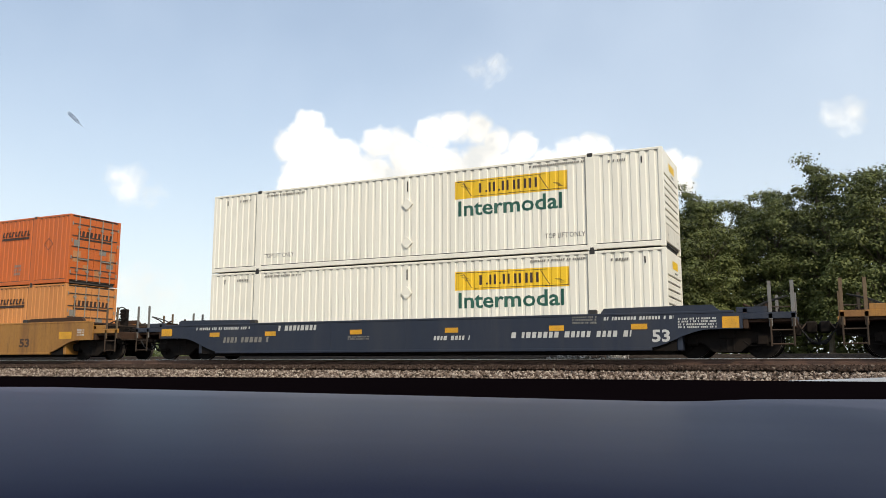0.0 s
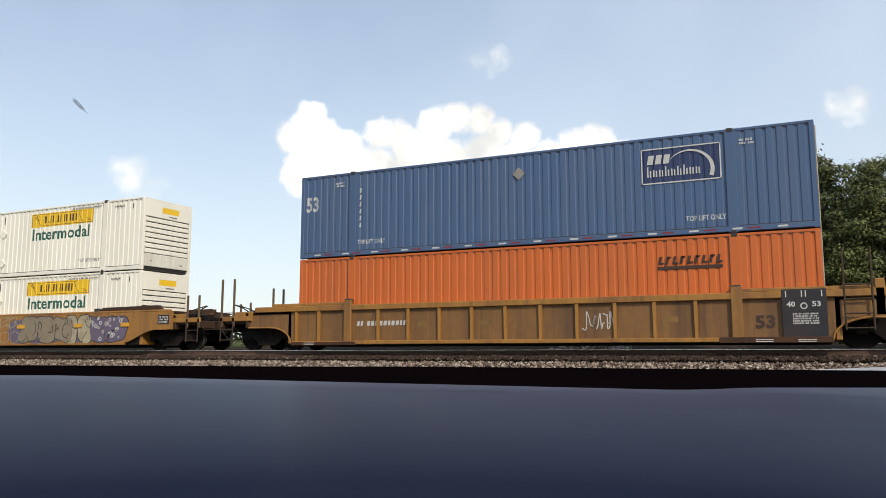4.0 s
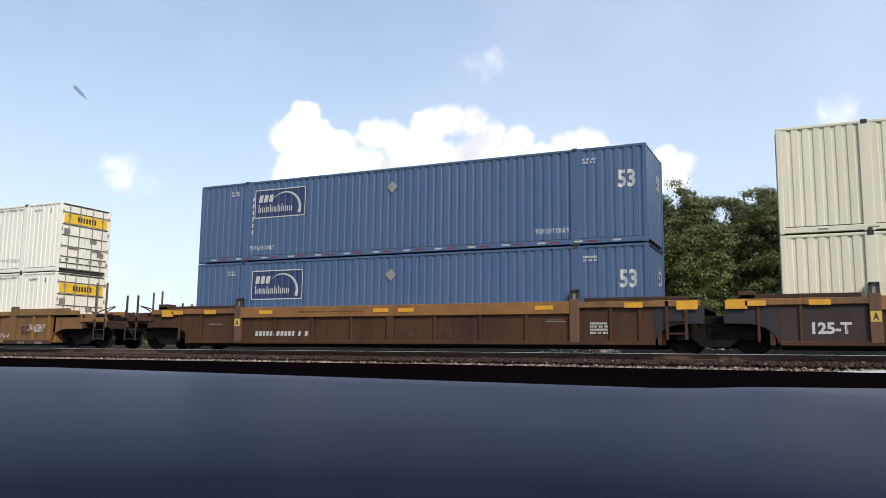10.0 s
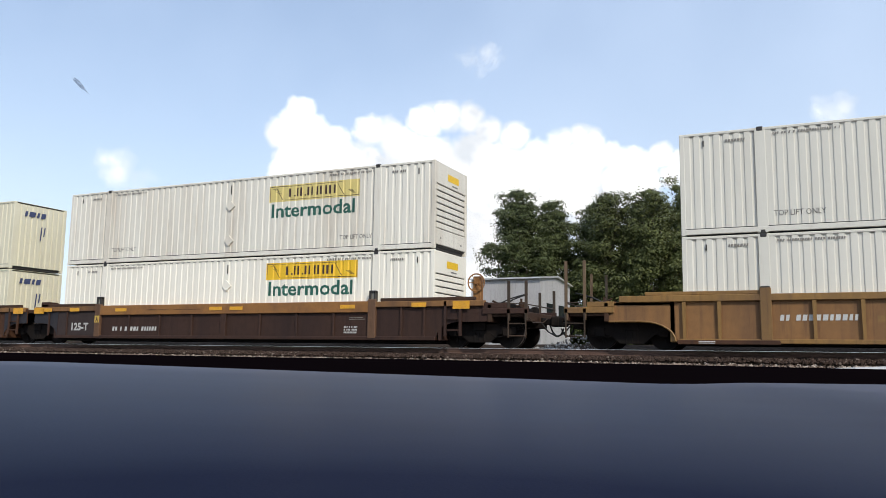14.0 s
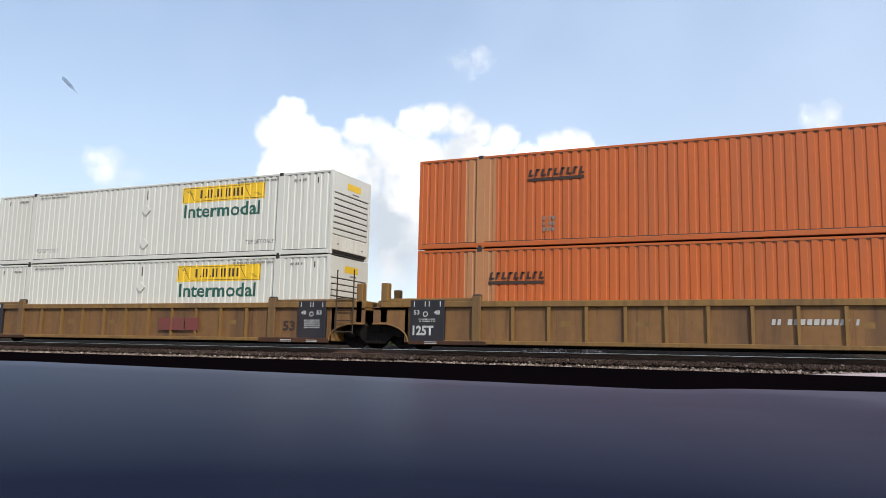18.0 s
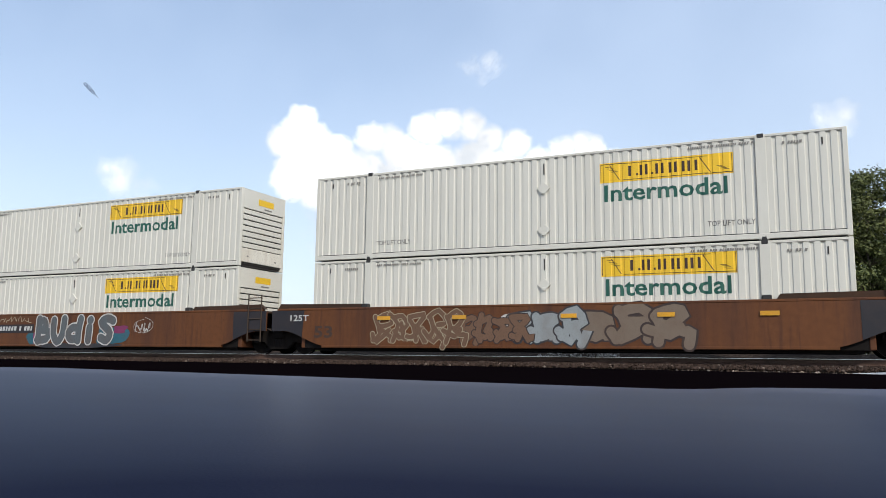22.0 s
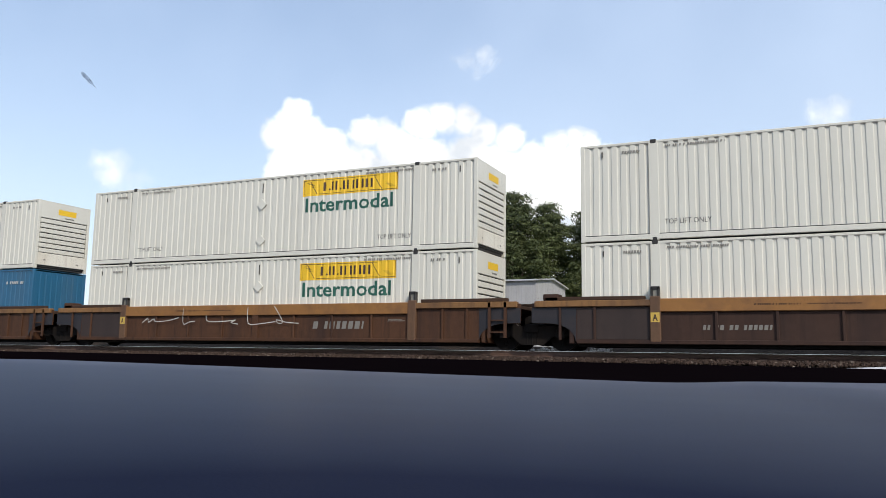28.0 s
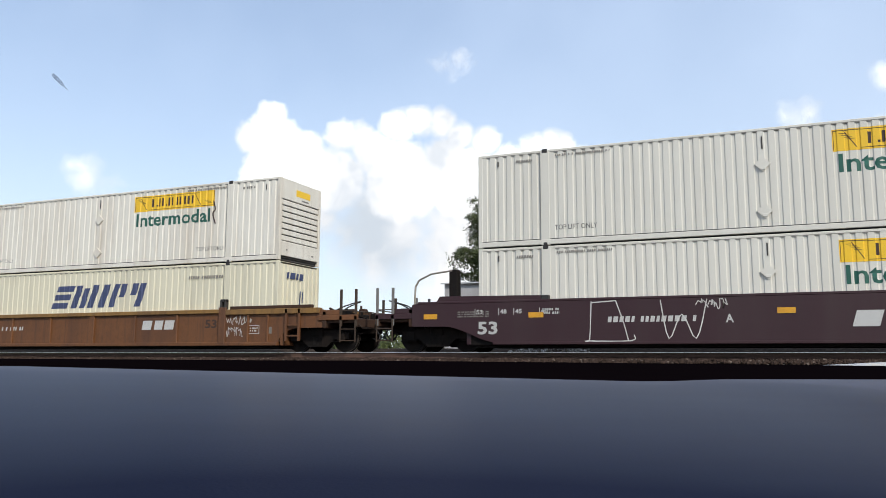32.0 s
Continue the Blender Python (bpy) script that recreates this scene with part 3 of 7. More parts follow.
def make_ballast():
    """Loose stones on the near shoulder and between the sleepers."""
    rs = np.random.RandomState(7)
    def scatter(n, x0, x1, y0, y1, base):
        p = np.stack([rs.uniform(x0, x1, n), rs.uniform(y0, y1, n), np.zeros(n)], 1)
        p[:, 2] = [base(x, y) for x, y in p[:, :2]]
        return p
    def crib(x, y):
        return -0.225 - 0.16 * max(0.0, 22.0 - y) + 0.02 * noise.noise((x * 1.3, y * 1.3, 3.0))
    pts = np.concatenate([
        scatter(15000, -48, 9, 19.9, 21.7, lambda x, y: ground_height(x, y) + 0.03),
        scatter(2500, -40, 9, 20.8, 21.6, lambda x, y: ground_height(x, y) + 0.06)])
    dark_stones = np.concatenate([scatter(19000, -60, 10, 21.5, 22.75, crib), scatter(3000, -60, 10, 22.8, 26.0, lambda x, y: ground_height(x, y) + 0.015)])
    stones("ballast_stones", "loose grey-pink crushed ballast stones beside the track", pts, [(0.0, (0.05, 0.034, 0.027)), (0.35, (0.14, 0.10, 0.078)), (0.7, (0.27, 0.21, 0.17)), (1.0, (0.48, 0.40, 0.33))], rs)
    stones("oily_ballast", "dark brown ballast between the sleepers", dark_stones, [(0.0, (0.032, 0.021, 0.016)), (0.6, (0.052, 0.034, 0.026)), (0.95, (0.075, 0.05, 0.04)), (1.0, (0.20, 0.16, 0.13))], rs)


def stones(name, label, pts, ramp, rs):
    """Loose angular stones as one heap."""
    n = len(pts)
    octa = np.array([(1, 0, 0), (0, 1, 0), (-1, 0, 0), (0, -1, 0), (0, 0, 1), (0, 0, -1)], float)
    size = rs.uniform(0.028, 0.062, (n, 1, 1)) * rs.uniform(0.65, 1.35, (n, 6, 1))
    a = rs.uniform(0, 6.28, n)
    b = rs.uniform(-0.8, 0.8, n)
    rz = np.stack([np.stack([np.cos(a), -np.sin(a), 0 * a], 1), np.stack([np.sin(a), np.cos(a), 0 * a], 1), np.stack([0 * a, 0 * a, 1 + 0 * a], 1)], 1)
    rx = np.stack([np.stack([1 + 0 * b, 0 * b, 0 * b], 1), np.stack([0 * b, np.cos(b), -np.sin(b)], 1), np.stack([0 * b, np.sin(b), np.cos(b)], 1)], 1)
    v = np.einsum("nij,njk,nlk->nli", rz, rx, octa[None] * size) + pts[:, None]
    f = np.array([(0, 1, 4), (1, 2, 4), (2, 3, 4), (3, 0, 4), (1, 0, 5), (2, 1, 5), (3, 2, 5), (0, 3, 5)])
    f = (f[None] + 6 * np.arange(n)[:, None, None]).reshape(-1, 3)
    me = bpy.data.meshes.new(name)
    me.from_pydata(v.reshape(-1, 3), [], f)
    m = bpy.data.materials.new(name)
    m.use_nodes = True
    q = Nodes(m.node_tree)
    bs = m.node_tree.nodes["Principled BSDF"]
    r = q.add("ShaderNodeNewGeometry").outputs["Random Per Island"]
    col = q.ramp(r, ramp)
    q.tree.links.new(col, bs.inputs["Base Color"])
    bs.inputs["Roughness"].default_value = 0.9
    bs.inputs["Specular IOR Level"].default_value = 0.1
    me.materials.append(m)
    tagged(new(name, me), label, "ballast", kind="stuff")


def make_rubble():
    rs = np.random.RandomState(21)
    n = 260
    x = rs.uniform(-8.8, -6.0, n)
    top = 0.5 * np.clip(1 - np.abs(x + 7.2) / 1.7, 0.15, 1)
    p = np.stack([x, rs.uniform(26.9, 27.7, n), -0.05 + rs.uniform(0.0, 1.25, n) * top], 1)
    stones("pale_rubble", "heap of pale broken concrete beyond the track", p, [(0.0, (0.2, 0.18, 0.16)), (0.6, (0.42, 0.39, 0.36)), (1.0, (0.68, 0.65, 0.61))], rs)


make_ground()
track_a = make_track("railway_track", "railway track carrying the freight train, rusty rails on timber sleepers", CENTRE, 0.0)
make_ballast()
make_rubble()


# ---------------------------------------------------------------- containers
LONG, WIDE, TALL = 16.154, 2.59, 2.845
POST_A, POST_B = 2.08, 14.07
PITCH = 0.27


def corrugation(x0, x1):
    """Breakpoints (x, depth) of a ribbed sheet between two posts."""
    n = max(1, round((x1 - x0) / PITCH))
    p = (x1 - x0) / n
    out = []
    for k in range(n):
        a = x0 + k * p
        out += [(a, 0.012), (a + p * 0.57, 0.012), (a + p * 0.67, 0.034), (a + p * 0.90, 0.034)]
    return out + [(x1, 0.012)]


FIELDS = [(0.12, POST_A - 0.13), (POST_A + 0.13, POST_B - 0.13), (POST_B + 0.13, LONG - 0.12)]
PROFILE = []
for _a, _b in FIELDS:
    PROFILE += [(_a, 0.0)] + corrugation(_a, _b) + [(_b, 0.0)]
PROFILE_X, PROFILE_D = [x for x, d in PROFILE], [d for x, d in PROFILE]


def press(me, proud=0.004):
    """Bend a flat painted mesh into the ribs of the side wall."""
    bm = bmesh.new()
    bm.from_mesh(me)
    xs = [v.co.x for v in bm.verts]
    for x in PROFILE_X:
        if min(xs) < x < max(xs):
            bmesh.ops.bisect_plane(bm, geom=bm.verts[:] + bm.edges[:] + bm.faces[:], plane_co=(x, 0, 0), plane_no=(1, 0, 0))
    for v in bm.verts:
        v.co.y = float(np.interp(v.co.x, PROFILE_X, PROFILE_D)) - proud
    bm.to_mesh(me)
    bm.free()
    me.update()
    return me


def decal(g, x0, x1, z0, z1, proud=0.004, lean=0.0):
    """Paint that follows the ribs of the side wall."""
    pts = [(x, d) for x, d in PROFILE if x0 < x < x1]
    def depth(x):
        for (a, da), (b, db) in zip(PROFILE, PROFILE[1:]):
            if a <= x <= b:
                return da if b == a else da + (db - da) * (x - a) / (b - a)
        return 0.0
    pts = [(x0, depth(x0))] + pts + [(x1, depth(x1))]
    for (a, da), (b, db) in zip(pts, pts[1:]):
        if b - a > 1e-4:
            g.poly([(a, da - proud, z0), (b, db - proud, z0), (b + lean, db - proud, z1), (a + lean, da - proud, z1)])
    return g


def flat(g, x0, x1, z0, z1, y=-0.006, lean=0.0):
    return g.poly([(x0, y, z0), (x1, y, z0), (x1 + lean, y, z1), (x0 + lean, y, z1)])


def sheet(x0, x1, z0, z1, y=0.0, sign=1):
    g = Geo()
    pts = corrugation(x0, x1)
    for (a, da), (b, db) in zip(pts, pts[1:]):
        q = [(a, y + sign * da, z0), (b, y + sign * db, z0), (b, y + sign * db, z1), (a, y + sign * da, z1)]
        g.poly(q if sign > 0 else q[::-1])
    return g


def yellow_mark(c, x0, z0, material, ink):
    """Yellow sign with a dark row of marks and the word below it."""
    x1, z1 = x0 + 3.64, z0 + 0.58
    s = part("yellow_sign", decal(Geo(), x0, x1, z0, z1), material, c, "yellow painted sign with dark brand marks")
    g = Geo()
    for a, n in ((0.82, 1), (1.14, 2), (1.58, 2), (1.94, 2), (2.30, 2), (2.64, 1)):
        for k in range(n):
            flat(g, x0 + a + 0.15 * k, x0 + a + 0.15 * k + 0.075, z0 + 0.15, z0 + 0.45, -0.001)
    for a in (1.04, 1.46):
        flat(g, x0 + a, x0 + a + 0.06, z0 + 0.15, z0 + 0.21, -0.001)
    part("brand_mark", press(g.mesh("brand_mark", M[ink]), 0.007), ink, s)
    g = Geo()
    for a, b, c0, d in ((x0 + 0.03, x0 + 0.65, z1 - 0.05, z1 - 0.03), (x0 + 2.9, x1 - 0.03, z0 + 0.03, z0 + 0.05)):
        flat(g, a, b, c0, d, -0.001)
    flat(g, x0 + 0.02, x0 + 0.035, z0 + 0.02, z1 - 0.02, -0.001)
    flat(g, x1 - 0.035, x1 - 0.02, z0 + 0.02, z1 - 0.02, -0.001)
    flat(g, x0 + 0.66, x1 - 0.66, z0 + 0.045, z0 + 0.06, -0.001)
    flat(g, x0 + 0.66, x1 - 0.66, z1 - 0.06, z1 - 0.045, -0.001)
    flat(g, x0 + 0.55, x0 + 0.575, z0 + 0.07, z1 - 0.07, -0.001, -0.28)
    flat(g, x1 - 0.6, x1 - 0.575, z0 + 0.07, z1 - 0.07, -0.001, -0.28)
    for k in range(4):
        flat(g, x0 + 0.16 + 0.06 * k, x0 + 0.34 + 0.06 * k, z1 - 0.13 - 0.05 * k, z1 - 0.115 - 0.05 * k, -0.001)
        flat(g, x1 - 0.42 + 0.05 * k, x1 - 0.26 + 0.05 * k, z0 + 0.22 - 0.035 * k, z0 + 0.235 - 0.035 * k, -0.001)
    part("sign_drawing", press(g.mesh("sign_drawing", M[ink]), 0.0065), ink, s)


TEXTS = {}


def word(c, text, x0, x1, z0, z1, material, y=-0.005, slant=0.0, bold=0.02, side="y", name="lettering"):
    key = (text, x0, x1, y, z0, z1, material, side)
    if key not in TEXTS:
        TEXTS[key] = lettering(text, x0, x1, y, z0, z1, material, slant, bold, side)
        if c.get("category") == "container" and side == "y":
            press(TEXTS[key], 0.005)
    return put(new(name, TEXTS[key]), c)


def bars(c, x0, x1, z0, z1, rows, material, seed=0, y=-0.005, name="small_print"):
    """Unreadable small print as plain bars."""
    rnd = random.Random(seed)
    g = Geo()
    h = (z1 - z0) / rows
    for r in range(rows):
        x = x0
        while x < x1:
            wd = rnd.uniform(0.3, 0.55) * h
            flat(g, x, min(x + wd, x1), z0 + r * h + h * 0.2, z0 + r * h + h * 0.85, y, 0.1 * h)
            x += wd + h * (0.2 if rnd.random() < 0.8 else 0.7)
    ob = part(name, g, material, c)
    if name == "small_print":
        tagged(ob, kind="stuff")
    return ob


def slatted_end(c, x, sgn, paint, sign):
    """Front wall with horizontal slats."""
    def bx(g, a, b, y0, y1, z0, z1, ch=0.0):
        return g.box(min(x - sgn * a, x - sgn * b), max(x - sgn * a, x - sgn * b), y0, y1, z0, z1, ch)
    # dark backing supplies the shadow and dirt lines between the slats
    part("front_wall", bx(Geo(), 0.05, 0.09, 0.12, WIDE - 0.12, 0.1, TALL - 0.05), "seam", c)
    part("upper_end_panel", bx(Geo(), 0.0, 0.09, 0.12, WIDE - 0.12, 2.12, TALL - 0.04, 0.01), paint, c)
    part("lower_end_panel", bx(Geo(), 0.0, 0.09, 0.12, WIDE - 0.12, 0.16, 0.66, 0.01), "stained" if "white" in paint else paint, c, "dirty lower end panel")
    for k in range(7):
        part("slat", bx(Geo(), 0.012, 0.06, 0.16, WIDE - 0.16, 0.69 + k * 0.205, 0.69 + k * 0.205 + 0.165, 0.012), paint, c)
    xx = x + sgn * 0.004
    g = Geo()
    p = [(xx, 0.95, 2.33), (xx, 1.85, 2.33), (xx, 1.85, 2.56), (xx, 0.95, 2.56)]
    g.poly(p if sgn > 0 else p[::-1])
    if sign:
        part("end_sign", g, sign, c, "small yellow sign")
    for a, b, z in ((1.3, 1.75, 2.2), (0.4, 0.5, 0.35), (2.0, 2.14, 0.3)):
        p = [(xx, a, z), (xx, b, z), (xx, b, z + 0.05), (xx, a, z + 0.05)]
        part("stencil_mark", Geo().poly(p if sgn > 0 else p[::-1]), "faded_ink", c)


def door_end(c, x, sgn, paint, sign):
    """Double doors with lock rods, hinges and bars."""
    def bx(g, a, b, y0, y1, z0, z1, ch=0.0):
        return g.box(min(x - sgn * a, x - sgn * b), max(x - sgn * a, x - sgn * b), y0, y1, z0, z1, ch)
    part("door_seal", bx(Geo(), 0.06, 0.09, 0.1, WIDE - 0.1, 0.12, TALL - 0.06), "seam", c)
    for y0 in (0.14, WIDE / 2 + 0.012):
        y1 = y0 + WIDE / 2 - 0.152
        d = part("door", bx(Geo(), 0.03, 0.07, y0, y1, 0.16, TALL - 0.1, 0.008), paint, c)
        for q in (0.27, 0.72):
            y = y0 + (y1 - y0) * q
            part("lock_rod", Geo().rod((x + sgn * 0.015, y, 0.1), (x + sgn * 0.015, y, TALL - 0.05), 0.022, 8), "lock", d, "steel lock rod")
            for z in (0.5, 2.3):
                part("rod_guide", bx(Geo(), -0.03, 0.03, y - 0.06, y + 0.06, z, z + 0.08), "lock", d)
        for z in (0.36, 0.62, 1.05, 1.5, 1.95, 2.45):
            part("door_rib", bx(Geo(), 0.008, 0.03, y0 + 0.01, y1 - 0.01, z, z + 0.035), "seam", d)
        part("door_handle", bx(Geo(), -0.03, 0.0, y0 + 0.35, y0 + 0.8, 1.0, 1.05), "lock", d)
        yh = y0 - 0.03 if y0 < 1 else y1
        for z in (0.4, 1.0, 1.7, 2.4):
            part("hinge", bx(Geo(), -0.012, 0.03, yh, yh + 0.05, z, z + 0.14), "lock", d)
    xx = x + sgn * -0.026
    if sign:
        s = part("end_sign", bx(Geo(), 0.004, 0.03, 0.22, WIDE - 0.22, 2.02, 2.42), sign, c, "yellow sign across both doors")
        g = Geo()
        for k in range(7):
            yy = 0.85 + k * 0.14
            p = [(x + sgn * 0.002, yy, 2.12), (x + sgn * 0.002, yy + 0.09, 2.12), (x + sgn * 0.002, yy + 0.09, 2.33), (x + sgn * 0.002, yy, 2.33)]
            g.poly(p if sgn > 0 else p[::-1])
        part("brand_mark", g, "ink", s)
    for a, b, z0, z1 in ((0.25, 0.55, 1.55, 1.8), (1.55, 1.9, 1.3, 1.5), (1.95, 2.3, 0.75, 0.95)):
        p = [(xx, a, z0), (xx, b, z0), (xx, b, z1), (xx, a, z1)]
        part("data_plate", Geo().poly(p if sgn > 0 else p[::-1]), "faded_ink" if paint != "blue" else "white_ink", c)


def ribbed_end(c, x, sgn, paint):
    """Front wall of vertical ribs."""
    g = Geo()
    n = 9
    p = (WIDE - 0.24) / n
    for k in range(n):
        a = 0.12 + k * p
        for y0, y1, d0, d1 in ((a, a + p * 0.55, 0.01, 0.01), (a + p * 0.55, a + p * 0.65, 0.01, 0.05), (a + p * 0.65, a + p * 0.9, 0.05, 0.05), (a + p * 0.9, a + p, 0.05, 0.01)):
            q = [(x - sgn * d0, y0, 0.12), (x - sgn * d1, y1, 0.12), (x - sgn * d1, y1, TALL - 0.08), (x - sgn * d0, y0, TALL - 0.08)]
            g.poly(q if sgn > 0 else q[::-1])
    part("front_wall", g, paint, c)


# start, width, foot and head of the slanted brand blocks
SLANT_BARS = [
    (5.85, 0.80, 1.42, 1.64), (5.86, 0.80, 1.735, 1.955), (5.88, 0.86, 2.05, 2.27), (6.84, 0.30, 1.42, 2.27), (7.26, 0.27, 1.42, 2.16), (7.66, 0.29, 1.42, 2.27),
    (8.18, 0.32, 1.42, 2.27), (8.70, 0.26, 1.42, 2.27), (9.06, 0.26, 1.78, 2.27), (9.58, 0.28, 1.84, 2.27), (9.94, 0.28, 1.42, 2.27)]


def container(style, paint, logo, ends, label, high, seed=0):
    """A 53-foot container: style of marks, paint, place of the logo, kind of its two ends."""
    c = thing("shipping_container", label, "container", "containers on the train")
    for a, b in FIELDS:
        part("side_panel", sheet(a, b, 0.19, TALL - 0.07), paint, c)
    part("far_side", sheet(0.12, LONG - 0.12, 0.19, TALL - 0.07, WIDE, -1), paint, c)
    part("roof", Geo().box(0.02, LONG - 0.02, 0.02, WIDE - 0.02, TALL - 0.03, TALL - 0.008, 0.006), paint, c)
    part("floor", Geo().box(0.1, LONG - 0.1, 0.06, WIDE - 0.06, 0.02, 0.15), "seam", c)
    for y0, y1 in ((0.0, 0.07), (WIDE - 0.07, WIDE)):
        part("top_rail", Geo().box(0.1, LONG - 0.1, y0, y1, TALL - 0.075, TALL, 0.012), paint, c)
        part("bottom_rail", Geo().box(0.1, LONG - 0.1, y0 - (0.006 if y0 == 0 else 0), y1, 0.02, 0.165, 0.012), paint, c)
    part("rail_groove", Geo().box(0.12, LONG - 0.12, 0.015, 0.05, 0.165, 0.19), "seam", c)
    # dark dashes draw the corrugation's shading below the roof rail
    dash = Geo()
    for a, b in FIELDS:
        n = max(1, round((b - a) / PITCH))
        for k in range(n):
            x = a + (k + 0.55) * (b - a) / n
            dash.box(x, x + 0.13, 0.004, 0.02, TALL - 0.095, TALL - 0.074)
    tagged(part("rib_caps", dash, "faded_ink" if paint in ("white", "cream", "dim_white", "stained") else "seam", c, "dark dashes shading the rib ends under the roof rail"), kind="stuff")
    for x0 in (0.0, LONG - 0.13):
        for y0 in (0.0, WIDE - 0.13):
            part("corner_post", Geo().box(x0, x0 + 0.13, y0, y0 + 0.13, 0.0, TALL, 0.012), paint, c)
    for x in (POST_A, POST_B):
        post = part("lifting_post", Geo().box(x - 0.135, x + 0.135, -0.002, 0.08, 0.0, TALL, 0.01), paint if paint != "orange_old" else "tan", c)
        part("lifting_casting", Geo().box(x - 0.09, x + 0.09, -0.012, 0.17, TALL - 0.1, TALL + 0.028, 0.02), "bracket", post, "black steel lifting casting")
        part("bottom_casting", Geo().box(x - 0.07, x + 0.07, -0.008, 0.1, -0.02, 0.09, 0.015), "bracket", post)
        part("post_seam", Geo().box(x - 0.146, x - 0.138, 0.0, 0.03, 0.18, TALL - 0.1), "faded_ink" if paint in ("white", "cream", "dim_white", "stained") else "seam", post)
        if paint == "orange_old":
            part("worn_band", decal(Geo(), x - 0.5, x + 0.5, 0.2, TALL - 0.08), "tan", c, "pale worn paint band")
    # ends
    sign = "sign_yellow" if style == "mark" else ""
    for x, sgn, kind in ((0.0, -1, ends[0]), (LONG, 1, ends[1])):
        if kind == "slats":
            slatted_end(c, x, sgn, paint, sign)
        elif kind == "doors":
            door_end(c, x, sgn, paint, sign)
        else:
            ribbed_end(c, x, sgn, paint)
    # marks on the near side
    if style == "mark":
        old = "old" in logo
        x0 = 2.76 if "left" in logo else 9.73
        dz = -0.1 if "low" in logo else 0.06
        yellow_mark(c, x0, 1.97 + dz, "sign_pale" if "bleached" in logo else ("sign_old" if "worn" in logo else "sign_yellow"), "ink")
        word(c, "Intermodal", x0 + 0.12, x0 + 3.48, 1.41 + dz, 1.90 + dz, "pale_green_ink" if "pale" in logo else ("grey_ink" if "grey" in logo else "green_ink"), -0.004, bold=0.019)
        if high:
            word(c, "TOP LIFT ONLY", 2.36, 3.6, 0.43, 0.58, "stencil_ink", -0.004, bold=0.0)
            word(c, "TOP LIFT ONLY", 12.66, 13.88, 0.43, 0.58, "stencil_ink", -0.004, bold=0.0)
        bars(c, 2.4, 4.0, 2.6, 2.7, 1, "faded_ink", seed + 1)
        bars(c, 12.2, 13.9, 2.6, 2.7, 1, "faded_ink", seed + 2)
        bars(c, 14.6, 15.1, 2.5, 2.62, 1, "faded_ink", seed + 3)
        bars(c, 1.2, 1.7, 2.5, 2.62, 1, "faded_ink", seed + 4)
        for x, z0, z1 in ((0.62, 2.45, 2.62), (8.03, 2.28, 2.62), (15.55, 2.42, 2.62)):
            part("vent_slot", Geo().box(x, x + 0.035, -0.001, 0.05, z0, z1), "seam", c, "dark vent slot")
        for z in (1.86, 0.60):
            g = Geo().plate([(7.84, z), (8.04, z - 0.2), (8.24, z), (8.04, z + 0.2)], -0.03, 0.012)
            g.box(7.97, 8.11, -0.04, -0.02, z - 0.16, z - 0.08, 0.006)
            part("placard_holder", g, paint, c, "pale diamond placard holder")
    elif style == "slant":
        for a, wd, z0, z1 in SLANT_BARS:
            g = flat(Geo(), a + 0.35 * (z0 - 1.42), a + wd + 0.35 * (z0 - 1.42), z0, z1, -0.005, 0.35 * (z1 - z0))
            part("brand_block", press(g.mesh("brand_block", M["navy_ink"]), 0.005), "navy_ink", c, "slanted navy brand block")
        if high:
            word(c, "INTERMODAL", 7.25, 10.25, 0.84, 1.12, "faded_ink", -0.004, bold=0.0)
        bars(c, 12.4, 13.9, 2.3, 2.46, 1, "faded_ink", seed + 1)
        g = Geo()
        for k in range(13):
            flat(g, 0.9 + k * 1.15, 1.14 + k * 1.15, 0.07, 0.11, -0.01)
        tagged(part("rail_slots", g, "faded_ink", c, "dark dashes along the bottom rail"), kind="stuff")
        g = Geo()
        for y0, y1, z0, z1 in ((0.5, 0.62, 2.28, 2.5), (0.7, 1.0, 2.28, 2.5), (1.08, 1.2, 2.28, 2.5), (1.28, 1.5, 2.28, 2.5), (1.3, 1.36, 1.3, 1.9), (1.46, 1.52, 1.5, 1.9)):
            g.poly([(LONG + 0.004, y0, z0), (LONG + 0.004, y1, z0), (LONG + 0.004, y1 + 0.04, z1), (LONG + 0.004, y0 + 0.04, z1)])
        part("end_mark", g, "navy_ink", c, "small navy brand bars and streaks on the end")
        if high:
            bars(c, 14.9, 15.5, 0.9, 1.1, 1, "faded_ink", seed + 2)
    elif style == "arc":
        x0 = 11.68 if "right" in logo else 2.46
        z0, z1 = 1.5, 2.52
        g = Geo()
        part("logo_panel", decal(Geo(), x0, x0 + 2.15, z0, z1, 0.003), "blue_deep", c, "dark navy logo panel")
        for a, b, c0, d in ((x0, x0 + 2.15, z0, z0 + 0.035), (x0, x0 + 2.15, z1 - 0.035, z1), (x0, x0 + 0.035, z0, z1), (x0 + 2.115, x0 + 2.15, z0, z1)):
            flat(g, a, b, c0, d)
        lg = part("logo_frame", g, "white_ink", c, "white outlined logo frame")
        g = Geo()
        cx, cz = x0 + 1.32, z0 + 0.3
        for k in range(22):
            a0, a1 = [radians(-20 + 165 * (k + j) / 22) for j in (0, 1)]
            t0, t1 = [0.11 * (1 - (k + j) / 22) + 0.01 for j in (0, 1)]
